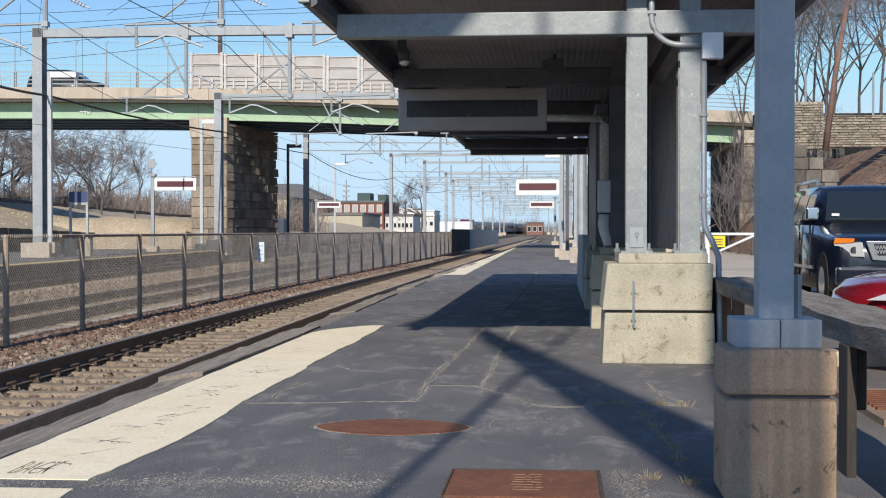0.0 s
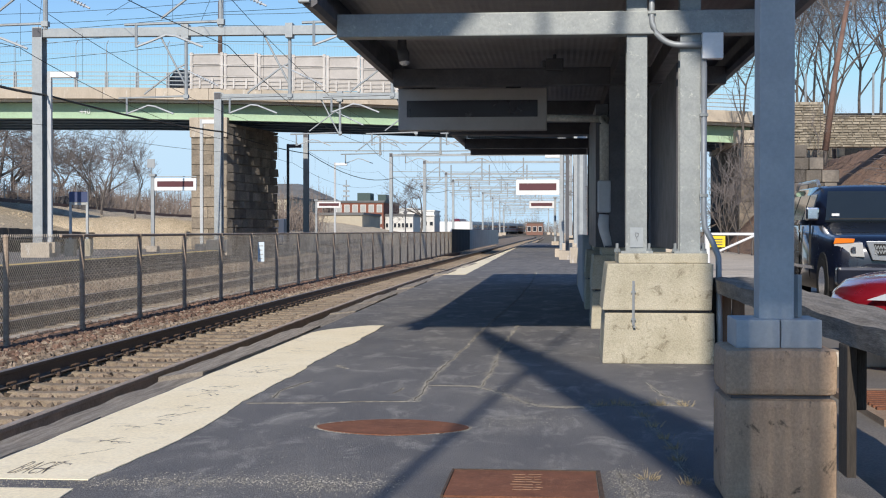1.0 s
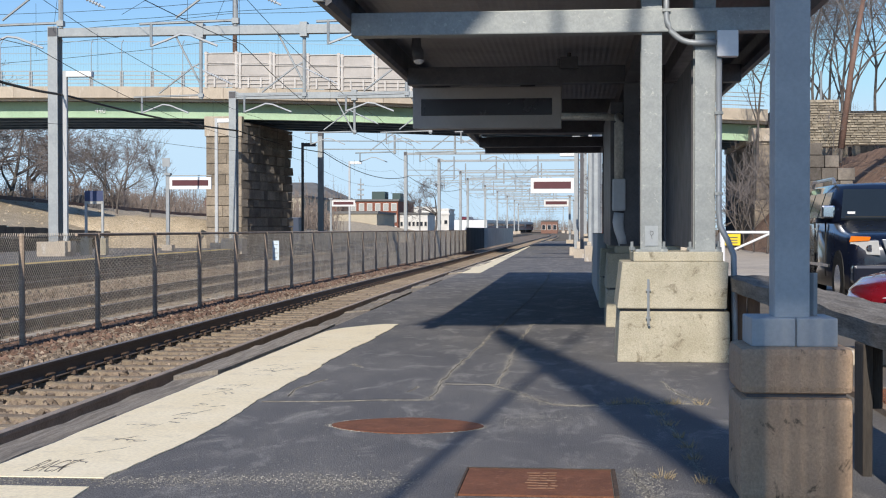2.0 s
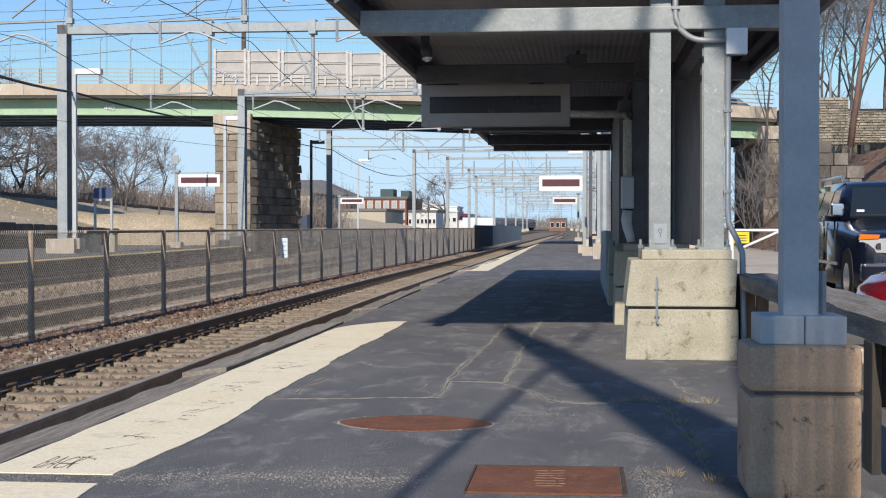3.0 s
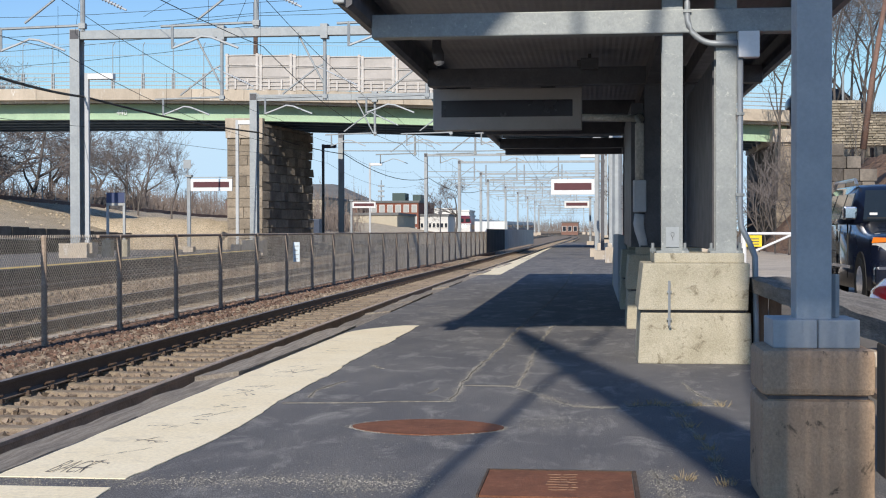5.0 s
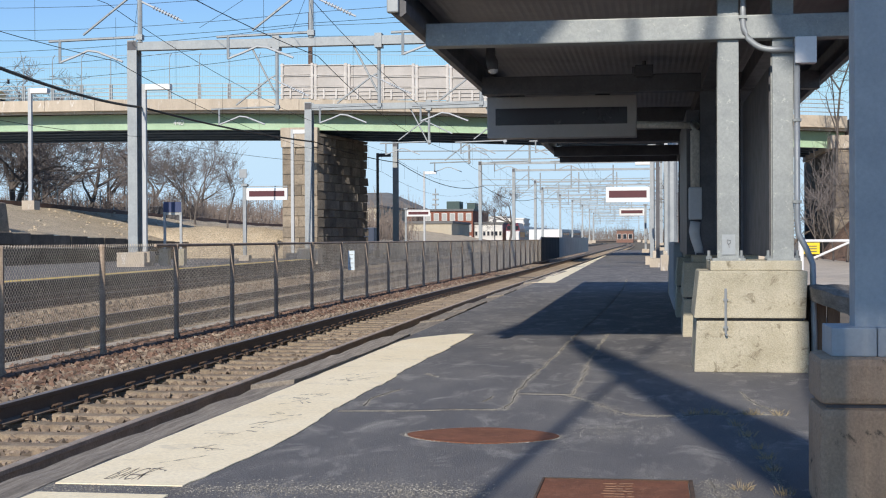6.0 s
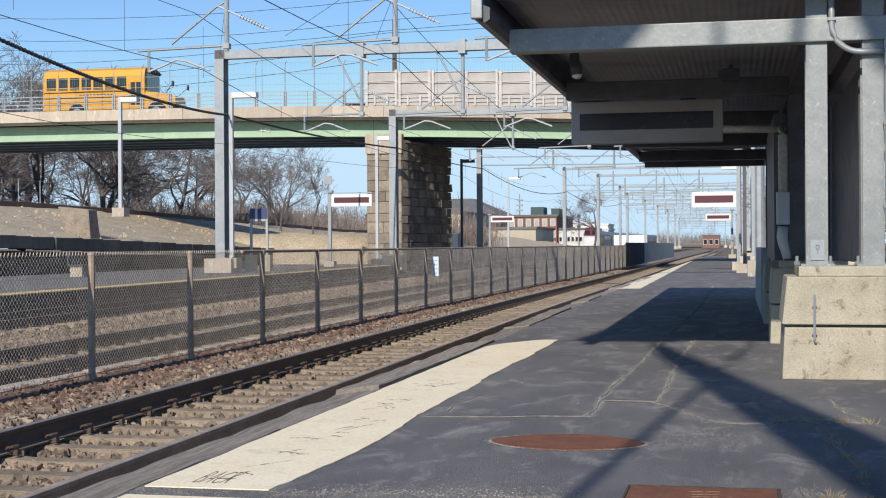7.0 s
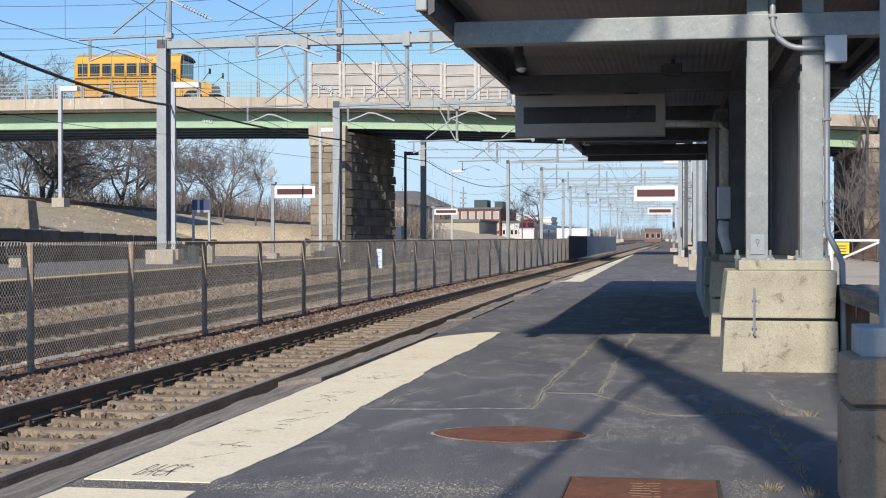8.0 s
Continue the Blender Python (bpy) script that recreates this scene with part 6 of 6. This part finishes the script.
building("end_house", "reddish building beyond the end of the line", -13, -6.5, 545, 560, -0.5, 4.2, plain("dull_brown_brick", (0.24, 0.13, 0.10), 0.9), 3, 1, WINDOW, ROOF, 1.5)
building("red_shed", "red shed behind the platform", 1.6, 3.6, 120, 128, -0.3, 4.2, plain("dull_red_boards", (0.35, 0.07, 0.06), 0.8), 1, 1, WINDOW, ROOF, 1.5, 3, 0.8, 1.0)
g = Geo()
g.tube([(-62, 400, 0), (-62, 400, 16)], [0.4, 0.15], 5)
for z in (11, 12.5, 14):
    g.box(-62.9, -61.1, 399.7, 400.3, z, z + 0.5)
tagged(part("antenna_tower", g, GALV_FAR), "thin antenna tower on the skyline", "tower")
g = Geo()
g.box(-3.1, 3.1, 0, 2.6, 0, 2.6)
tagged(part("white_container", g, WHITE, at=(-19.6, 262, 0.3), bevel=0.05), "white box container beside the tracks", "container")
for x, y in ((-24.0, 215), (-20.9, 255)):
    sig = thing("railway_signal", "dark railway signal on a thin post", "signal", (x, y, 0), group="railway signals")
    g = Geo()
    g.tube([(0, 0, -0.3), (0, 0, 6.0)], 0.09, 6)
    part("post", g, DARK, sig)
    for z in (3.6, 5.2):
        g = Geo()
        g.tube([(0, -0.1, z + 0.35), (0, -0.25, z + 0.35)], 0.30, 12)
        part("signal_head", g, DARK, sig)


# ---- vehicles ----
def wheel(parent, x, y, r, side, name="wheel"):
    geo = Geo()
    geo.tube([(x - 0.11, y, r), (x - 0.09, y, r), (x + 0.09, y, r), (x + 0.11, y, r)], [r * 0.92, r, r, r * 0.92], 20)
    ob = part(name, geo, BLACK, parent, "black tyre")
    geo = Geo()
    o = side * 0.112
    geo.tube([(x + o * 0.9, y, r), (x + o, y, r)], [r * 0.66, r * 0.64], 16)
    rim = part("rim", geo, CHROME, ob, "silver alloy rim")
    return ob


def car(name, label, length, width, height, paint, hood, screen, roof_a, roof_b, tail, belt, group="", bow=0.35, glass=0.93, tuck=0.16):
    """A parked or driving car along -y: nose at y = 0, tail at y = length."""
    ob = thing(name, label, "car", group=group)
    w = width / 2
    hz = hood[1]
    side = [(0.12, 0.28), (0.03, 0.40), (0.0, 0.55), (0.02, hz - 0.30), (0.06, hz - 0.18), (0.16, hz - 0.09), (0.36, hz - 0.04), (0.7, hz), (1.0, hz + 0.02), (screen, belt),
            (length * 0.6, belt + 0.02), (length - tail * 0.4, belt + 0.02), (length - 0.08, belt - 0.08), (length - 0.02, belt - 0.3), (length, 0.6), (length - 0.05, 0.34), (length * 0.75, 0.27), (length * 0.4, 0.27)]
    geo = Geo()
    rows = []
    for k in range(17):
        u = -1 + k / 8
        inset, drop = bow * abs(u) ** 3, 0.05 * abs(u) ** 9
        row = []
        for y, z in side:
            fade = max(0.0, 1 - y / 1.5) if y < length / 2 else -max(0.0, 1 - (length - y) / 1.2) * 0.5
            row.append((u * w * (1 - 0.02 * abs(z - 0.65) / 0.4), y + inset * fade, z - drop * max(0.0, (z - 0.55)) / 0.6))
        rows.append(row)
    geo.loft(rows)
    part("body", geo, paint, ob, smooth=True)
    cab = [(screen - 0.02, belt - 0.03), (roof_a, height - 0.05), (roof_a + 0.35, height), (roof_b - 0.3, height), (roof_b, height - 0.06), (length - 0.16, belt - 0.03)]
    geo = Geo()
    rows = []
    for k in range(9):
        u = -1 + k / 4
        crown, lean = 0.03 * (1 - u ** 2), 0.05 * abs(u) ** 5
        rows.append([(u * (w - 0.04 - tuck * max(0, (z - belt)) / (height - belt)), y + lean * (1 if y < length / 2 else -1), z + crown * max(0.0, z - belt) / (height - belt)) for y, z in cab])
    geo.loft(rows)
    part("cabin", geo, paint, ob, smooth=True)
    geo = Geo()
    m = lambda a, b, u: (a[0] + (b[0] - a[0]) * u, a[1] + (b[1] - a[1]) * u)
    a, b = m(cab[0], cab[1], 0.05), m(cab[0], cab[1], glass)
    wa, wb = w - 0.13, w - 0.12 - tuck * glass
    n = Vector((0, -(cab[1][1] - cab[0][1]), cab[1][0] - cab[0][0])).normalized() * 0.04
    geo.add([Vector(p) + n for p in ((-wa, a[0], a[1]), (wa, a[0], a[1]), (wb, b[0], b[1] + 0.01), (-wb, b[0], b[1] + 0.01))] + [(-wa, a[0], a[1]), (wa, a[0], a[1]), (wb, b[0], b[1]), (-wb, b[0], b[1])],
            [(0, 1, 2, 3), (4, 5, 1, 0), (5, 6, 2, 1), (6, 7, 3, 2), (7, 4, 0, 3)])
    part("windscreen", geo, GLASS, ob)
    span = roof_b - screen
    for s in (-1, 1):
        for u0, u1 in ((0.20, 0.47), (0.50, 0.76), (0.79, 0.97)):
            geo = Geo()
            za, zb = belt + 0.05, height - 0.13
            ya, yb = screen + span * u0 + (0.2 if u0 < 0.3 else 0), screen + span * u1
            yc = screen + span * max(u0, (roof_a + 0.18 - screen) / span)
            xa, xb = (w - 0.025) - tuck * (za - belt) / (height - belt), (w - 0.025) - tuck * (zb - belt) / (height - belt)
            q = [(s * xa, ya, za), (s * xa, yb, za), (s * xb, yb - (0.08 if u1 > 0.9 else 0), zb), (s * xb, yc, zb)]
            geo.loft([q, [(p[0] - s * 0.03, p[1], p[2]) for p in q]])
            part("side_window", geo, GLASS, ob)
        geo = Geo()
        geo.box(s * (w + 0.03) - 0.09, s * (w + 0.03) + 0.12, screen + 0.28, screen + 0.42, belt + 0.03, belt + 0.24)
        part("wing_mirror", geo, CHROME if height > 1.8 else paint, ob, bevel=0.03)
        for u in (0.42, 0.72):
            geo = Geo()
            y = screen + span * u
            geo.bar((s * (w + 0.012), y, belt - 0.14), (s * (w + 0.012), y + 0.2, belt - 0.14), 0.035, 0.03)
            part("door_handle", geo, CHROME if height > 1.8 else paint, ob)
        for u in (0.2, 0.5, 0.76):
            geo = Geo()
            y = screen + span * u
            geo.box(s * (w - 0.02), s * (w + 0.003), y - 0.006, y + 0.006, 0.42, belt - 0.02)
            part("door_gap", geo, BLACK, ob)
        for y in (length * 0.19, length * 0.78):
            geo = Geo()
            r = 0.39 if height > 1.8 else 0.33
            geo.tube([(s * (w - 0.30), y, r), (s * (w + 0.004), y, r)], r * 1.22, 20)
            part("wheel_arch", geo, BLACK, ob)
            wheel(ob, s * (w - 0.10), y, r, s)
    return ob


suv = car("parked_suv", "dark blue sport utility vehicle parked in the lot", 5.2, 2.0, 1.93, BLUE_PAINT, (1.3, 1.17), 1.45, 2.25, 4.75, 0.4, 1.33, bow=0.14, glass=0.86, tuck=0.20)
suv.matrix_basis = pose(5.08, 21.0, -0.07)
for s in (-1, 1):
    g = Geo()
    g.loft([[(s * 0.99, 0.22, 0.82), (s * 0.57, -0.03, 0.80), (s * 0.60, -0.02, 1.02), (s * 0.97, 0.20, 1.00)], [(s * 0.96, 0.45, 0.82), (s * 0.57, 0.2, 0.80), (s * 0.60, 0.2, 1.04), (s * 0.95, 0.45, 1.02)]])
    lampo = part("headlight", g, LENS, suv, "clear headlight", bevel=0.012)
    g = Geo()
    g.loft([[(s * 0.985, 0.195, 1.0), (s * 0.72, 0.03, 1.02), (s * 0.70, 0.04, 1.075), (s * 0.95, 0.22, 1.085)], [(s * 0.95, 0.42, 1.0), (s * 0.72, 0.2, 1.02), (s * 0.70, 0.2, 1.085), (s * 0.93, 0.42, 1.09)]])
    part("turn_signal", g, AMBER, lampo, "amber upper lens")
    for x, r in ((0.70, 0.062), (0.86, 0.05)):
        y = -0.03 + (x - 0.57) * 0.6
        g = Geo()
        g.tube([(s * x, y + 0.01, 0.905), (s * x, y - 0.012, 0.905)], [r, r * 0.85], 14)
        part("reflector", g, CHROME, lampo)
    g = Geo()
    g.loft([[(s * 0.56, -0.06, 1.04), (s * 0.24, -0.07, 1.04), (s * 0.18, -0.07, 0.74), (s * 0.46, -0.06, 0.76)], [(s * 0.56, 0.0, 1.04), (s * 0.24, 0.0, 1.04), (s * 0.18, 0.0, 0.74), (s * 0.46, 0.0, 0.76)]])
    part("grille_surround", g, SILVER_CAR, suv, "silver grille panel", bevel=0.01)
    g = Geo()
    g.loft([[(s * 0.45, -0.075, 1.0), (s * 0.28, -0.08, 1.0), (s * 0.24, -0.08, 0.83), (s * 0.39, -0.075, 0.83)], [(s * 0.45, -0.05, 1.0), (s * 0.28, -0.05, 1.0), (s * 0.24, -0.05, 0.83), (s * 0.39, -0.05, 0.83)]])
    mesh_ob = part("grille", g, BLACK, suv, "black mesh grille")
    for k in range(4):
        g = Geo()
        g.bar((s * (0.27 + k * 0.04), -0.083, 0.85), (s * (0.31 + k * 0.04), -0.083, 0.98), 0.010, 0.010)
        g.bar((s * (0.31 + k * 0.04), -0.083, 0.85), (s * (0.27 + k * 0.04), -0.083, 0.98), 0.010, 0.010)
        part("grille_bar", g, PIPE, mesh_ob)
g = Geo()
g.box(-0.20, 0.20, -0.06, 0.0, 0.74, 1.05)
part("grille", g, BLACK, suv, "black mesh grille")
g = Geo()
g.box(-0.98, 0.98, -0.10, 0.2, 0.38, 0.66)
part("bumper", g, BLUE_PAINT, suv, "dark blue front bumper", bevel=0.05)
for s in (-1, 1):
    g = Geo()
    g.tube([(s * 0.80, 2.35, 1.93), (s * 0.80, 2.5, 2.02), (s * 0.80, 4.3, 2.02), (s * 0.80, 4.5, 1.94)], 0.03, 6)
    part("roof_rail", g, SILVER_CAR, suv, "silver roof rail")
    g = Geo()
    g.box(s * 1.0 - 0.015, s * 1.0 + 0.015, 1.75, 4.0, 0.58, 0.63)
    part("side_moulding", g, CHROME, suv, "chrome side strip")
g = Geo()
g.box(-0.80, 0.80, 1.47, 1.50, 1.37, 1.395)
part("wiper", g, BLACK, suv)
g = Geo()
g.box(-0.76, -0.64, 1.50, 1.505, 1.43, 1.47)
part("sticker", g, WHITE, suv)

red = car("parked_red_car", "dark red sedan parked nose to the platform", 4.7, 1.84, 1.44, RED_PAINT, (1.2, 0.82), 1.35, 2.25, 3.7, 0.9, 0.93, bow=0.38)
red.matrix_basis = pose(2.30, 11.95, -0.03, 0, 0, -90)
for s in (-1, 1):
    g = Geo()
    g.loft([[(s * 0.70, 0.13, 0.60), (s * 0.90, 0.30, 0.605), (s * 0.925, 0.72, 0.705), (s * 0.86, 0.30, 0.675)], [(s * 0.62, 0.3, 0.60), (s * 0.80, 0.45, 0.605), (s * 0.85, 0.75, 0.695), (s * 0.75, 0.45, 0.665)]])
    hl = part("headlight", g, LENS, red, "clear slanted headlight")
g = Geo()
g.loft([[(-0.40, 0.06, 0.62), (0.40, 0.06, 0.62), (0.50, 0.09, 0.48), (0.33, 0.03, 0.38), (-0.33, 0.03, 0.38), (-0.50, 0.09, 0.48)], [(-0.42, 0.1, 0.63), (0.42, 0.1, 0.63), (0.55, 0.1, 0.50), (0.35, 0.1, 0.40), (-0.35, 0.1, 0.40), (-0.55, 0.1, 0.50)]])
part("grille", g, BLACK, red, "black grille opening", at=(0, 0.035, -0.05))
g = Geo()
g.tube([(-0.40, 0.055, 0.625), (0.40, 0.055, 0.625), (0.51, 0.085, 0.48), (0.34, 0.025, 0.375), (-0.34, 0.025, 0.375), (-0.51, 0.085, 0.48), (-0.40, 0.055, 0.625)], 0.004, 5)
part("grille_surround", g, CHROME, red, "thin chrome grille edge", at=(0, 0.03, -0.05))

LANE_A, LANE_B = 84.2, 89.5


def road_z(x):
    return deck(x) - 0.45


bridge_suv = car("driving_suv", "charcoal sport utility vehicle driving over the bridge", 5.0, 1.95, 1.75, GREY_PAINT, (1.2, 1.05), 1.25, 2.0, 4.5, 0.4, 1.12, group="cars on the bridge")
bridge_car = car("driving_car", "silver-grey sedan driving over the bridge", 4.6, 1.82, 1.45, SILVER_CAR, (1.2, 0.92), 1.2, 2.1, 3.7, 0.8, 0.95, group="cars on the bridge")


def school_bus():
    ob = thing("school_bus", "yellow school bus with black rub rails driving over the bridge", "bus")
    L, w = 9.1, 1.2
    geo = Geo()
    sec = lambda y, k=1.0: [(-w * k, y, 0.62), (w * k, y, 0.62), (w * k, y, 2.55), (w * 0.9 * k, y, 2.9), (w * 0.6 * k, y, 3.06), (0, y, 3.1), (-w * 0.6 * k, y, 3.06), (-w * 0.9 * k, y, 2.9), (-w * k, y, 2.55)]
    geo.loft([sec(2.0), sec(2.15), sec(L - 0.15), [(x * 0.96, L, z if z < 1 else z - 0.06) for x, _, z in sec(L)]])
    part("body", geo, BUS_YELLOW, ob)
    geo = Geo()
    geo.loft([[(-0.85, 0.05, 0.62), (0.85, 0.05, 0.62), (0.85, 0.05, 1.15), (0.7, 0.1, 1.35), (-0.7, 0.1, 1.35), (-0.85, 0.05, 1.15)], [(-1.05, 1.2, 0.62), (1.05, 1.2, 0.62), (1.05, 1.2, 1.35), (0.9, 1.2, 1.55), (-0.9, 1.2, 1.55), (-1.05, 1.2, 1.35)],
              [(-1.15, 2.05, 0.62), (1.15, 2.05, 0.62), (1.15, 2.05, 1.45), (1.0, 2.05, 1.68), (-1.0, 2.05, 1.68), (-1.15, 2.05, 1.45)]])
    part("hood", geo, BUS_YELLOW, ob)
    geo = Geo()
    geo.box(-1.0, 1.0, 1.93, 2.0, 1.68, 2.75)
    part("windscreen", geo, GLASS, ob)
    geo = Geo()
    geo.loft([[(-1.0, 1.75, 2.78), (1.0, 1.75, 2.78), (0.7, 1.9, 3.0), (-0.7, 1.9, 3.0)], [(-1.1, 2.1, 2.6), (1.1, 2.1, 2.6), (0.75, 2.1, 3.07), (-0.75, 2.1, 3.07)]])
    part("visor", geo, BLACK, ob, "black front cap")
    geo = Geo()
    geo.box(-1.12, 1.12, -0.1, 0.12, 0.5, 0.82)
    part("bumper", geo, BLACK, ob)
    for s in (-1, 1):
        for k in range(7):
            y = 3.25 + k * 0.82
            geo = Geo()
            geo.box(s * w - 0.012, s * w + 0.012, y, y + 0.66, 1.78, 2.5)
            win = part("window", geo, GLASS, ob)
            geo = Geo()
            geo.box(s * (w + 0.014) - 0.004, s * (w + 0.014) + 0.004, y, y + 0.66, 2.12, 2.16)
            part("window_bar", geo, BUS_YELLOW, win)
        for z in (0.95, 1.3, 1.62):
            geo = Geo()
            geo.box(s * w - 0.02, s * w + 0.02, 2.4, L - 0.1, z, z + 0.045)
            part("rub_rail", geo, BLACK, ob, "black rub rail")
        geo = Geo()
        geo.box(s * w - 0.016, s * w + 0.016, 2.2, 3.0, 0.72, 2.5)
        door = part("door", geo, BUS_YELLOW, ob)
        for y in (2.25, 2.63):
            geo = Geo()
            geo.box(s * w - 0.024, s * w + 0.024, y, y + 0.32, 0.95, 2.42)
            part("door_pane", geo, GLASS, door)
        geo = Geo()
        geo.bar((s * 1.0, 0.6, 1.5), (s * 1.25, 0.1, 1.95), 0.03, 0.03)
        geo.box(s * 1.25 - 0.1, s * 1.25 + 0.1, 0.0, 0.08, 1.85, 2.15)
        part("mirror", geo, BLACK, ob)
        for y in (1.2, 6.7):
            geo = Geo()
            geo.tube([(s * 0.8, y, 0.5), (s * (w + 0.005), y, 0.5)], 0.62, 18)
            part("wheel_arch", geo, BLACK, ob)
            wheel(ob, s * (w - 0.1), y, 0.5, s)
        for k in range(10):
            geo = Geo()
            geo.box(s * (w + 0.022), s * (w + 0.026), 4.2 + k * 0.24, 4.36 + k * 0.24, 1.44, 1.52)
            part("letter_bar", geo, RUST, ob, "dark bar of unreadable lettering")
    return ob


bus = school_bus()


# ---- train on the branch line ----
BRANCH = [(150, -27.0), (220, -27.3), (258, -28.0), (300, -29.4), (350, -30.6), (400, -29.6), (450, -26.6), (500, -22.2), (560, -16.6), (640, -8.2), (760, 5.0)]


def branch_x(y):
    for (a, xa), (b, xb) in zip(BRANCH, BRANCH[1:]):
        if y <= b:
            u = (y - a) / (b - a)
            return xa + (xb - xa) * u
    return BRANCH[-1][1]


def railcar(name, label, length, paint, group=""):
    ob = thing(name, label, "railway coach", group=group)
    geo = Geo()
    sec = lambda y: [(-1.5, y, 0.9), (1.5, y, 0.9), (1.52, y, 3.2), (1.3, y, 3.8), (0.7, y, 4.1), (-0.7, y, 4.1), (-1.3, y, 3.8), (-1.52, y, 3.2)]
    geo.loft([sec(0.3), sec(length - 0.3)])
    part("body", geo, paint, ob)
    for s in (-1, 1):
        geo = Geo()
        geo.box(s * 1.515 - 0.02, s * 1.515 + 0.02, 2.5, length - 2.5, 2.2, 2.95)
        part("window_band", geo, WINDOW, ob)
        geo = Geo()
        geo.box(s * 1.51 - 0.02, s * 1.51 + 0.02, 0.4, length - 0.4, 1.55, 1.8)
        part("stripe", geo, MAROON, ob)
    for y in (3.5, length - 3.5):
        geo = Geo()
        geo.box(-1.25, 1.25, y - 1.4, y + 1.4, 0.2, 0.9)
        part("bogie", geo, BLACK, ob)
        for o in (-0.9, 0.9):
            geo = Geo()
            geo.tube([(-0.8, y + o, 0.45), (0.8, y + o, 0.45)], 0.45, 12)
            part("wheelset", geo, BLACK, ob)
    return ob


loco = thing("locomotive", "maroon and white diesel locomotive hauling the train", "locomotive")
g = Geo()
sec = lambda y, t: [(-1.5, y, 0.9), (1.5, y, 0.9), (1.5, y, 3.3), (1.1, y, t), (-1.1, y, t), (-1.5, y, 3.3)]
g.loft([sec(1.2, 4.3), sec(2.2, 4.6), sec(17.6, 4.6)])
part("body", g, MAROON, loco)
g = Geo()
g.loft([[(-1.35, 0.0, 0.6), (1.35, 0.0, 0.6), (1.35, 0.0, 2.55), (-1.35, 0.0, 2.55)], [(-1.5, 1.25, 0.6), (1.5, 1.25, 0.6), (1.5, 1.25, 2.9), (-1.5, 1.25, 2.9)]])
part("nose", g, LOCO_WHITE, loco, "white nose")
for s in (-1, 1):
    g = Geo()
    g.box(s * 0.72 - 0.5, s * 0.72 + 0.5, 1.12, 1.2, 3.15, 3.95)
    part("windscreen", g, GLASS, loco)
    g = Geo()
    g.box(s * 1.49, s * 1.52, 2.5, 17.4, 1.5, 2.6)
    part("side_stripe", g, ORANGE, loco, "orange side stripe")
for x in (-0.3, 0.3):
    g = Geo()
    g.tube([(x, 0.0, 2.2), (x, -0.06, 2.2)], 0.2, 10)
    part("headlamp", g, HEADLAMP, loco, "lit headlamp")
for y in (3.5, 14):
    g = Geo()
    g.box(-1.25, 1.25, y - 1.8, y + 1.8, 0.0, 0.9)
    part("bogie", g, BLACK, loco)
coaches = [railcar("railway_coach", "stainless passenger coach with a maroon stripe", 25.6, STAINLESS, "coaches of the train") for _ in range(6)]
g = Geo()
for s in (-0.7525, 0.7525):
    g.loft([[(branch_x(y) + s - 0.05, y, -0.3), (branch_x(y) + s + 0.05, y, -0.3), (branch_x(y) + s + 0.05, y, 0.0), (branch_x(y) + s - 0.05, y, 0.0)] for y in spaced(150, 740, 10)])
tagged(part("branch_track", g, RAIL), "rails of the branch line", "railway track", kind="structure")


# the bus body stands tall on its wheels
for piece in bus.children:
    if not piece.name.startswith("wheel"):
        piece.data.transform(Matrix.Translation((0, 0, 0.02)) @ Matrix.Diagonal((1, 1, 1.11, 1)))


def motions():
    def ride(front, length):
        """Pose of a rail vehicle whose nose is at y = front."""
        a, b = Vector((branch_x(front), front, 0.0)), Vector((branch_x(front + length), front + length, 0.0))
        d = b - a
        return Matrix.Translation(a) @ pose(0, 0, 0, 0, 0, math.degrees(math.atan2(-d.x, d.y)))

    times = [0.0, 1.0, 2.0, 3.0, 4.0, 5.0, 6.0, 7.0, 8.0]
    walk(loco, [(t, ride(414 - 19.5 * t, 17)) for t in times])
    for k, coach in enumerate(coaches):
        walk(coach, [(t, ride(414 + 18.2 + 26.2 * k - 19.5 * t, 25.6)) for t in times])

    def drive(nose, lane, turn):
        slope = math.degrees(math.atan((deck(nose - 3) - deck(nose + 3)) / 6))
        return pose(nose, lane, road_z(nose), 0, 0, turn) @ pose(0, 0, 0, slope if turn > 0 else -slope)

    walk(bridge_suv, [(t, drive(-28.0 + 8.85 * t, LANE_A, 90)) for t in (0.0, 2.0, 4.0, 6.0, 8.0)])
    walk(bus, [(t, drive(-35.15 + 6.3 * (t - 7), LANE_A, 90)) for t in (0.0, 4.0, 6.0, 7.0, 8.0)])
    walk(bridge_car, [(t, drive(x, LANE_B, -90)) for t, x in ((0.0, 48.0), (2.0, 21.0), (3.5, -0.5), (5.0, -13.4), (7.0, -27.4), (8.0, -34.4))])


motions()
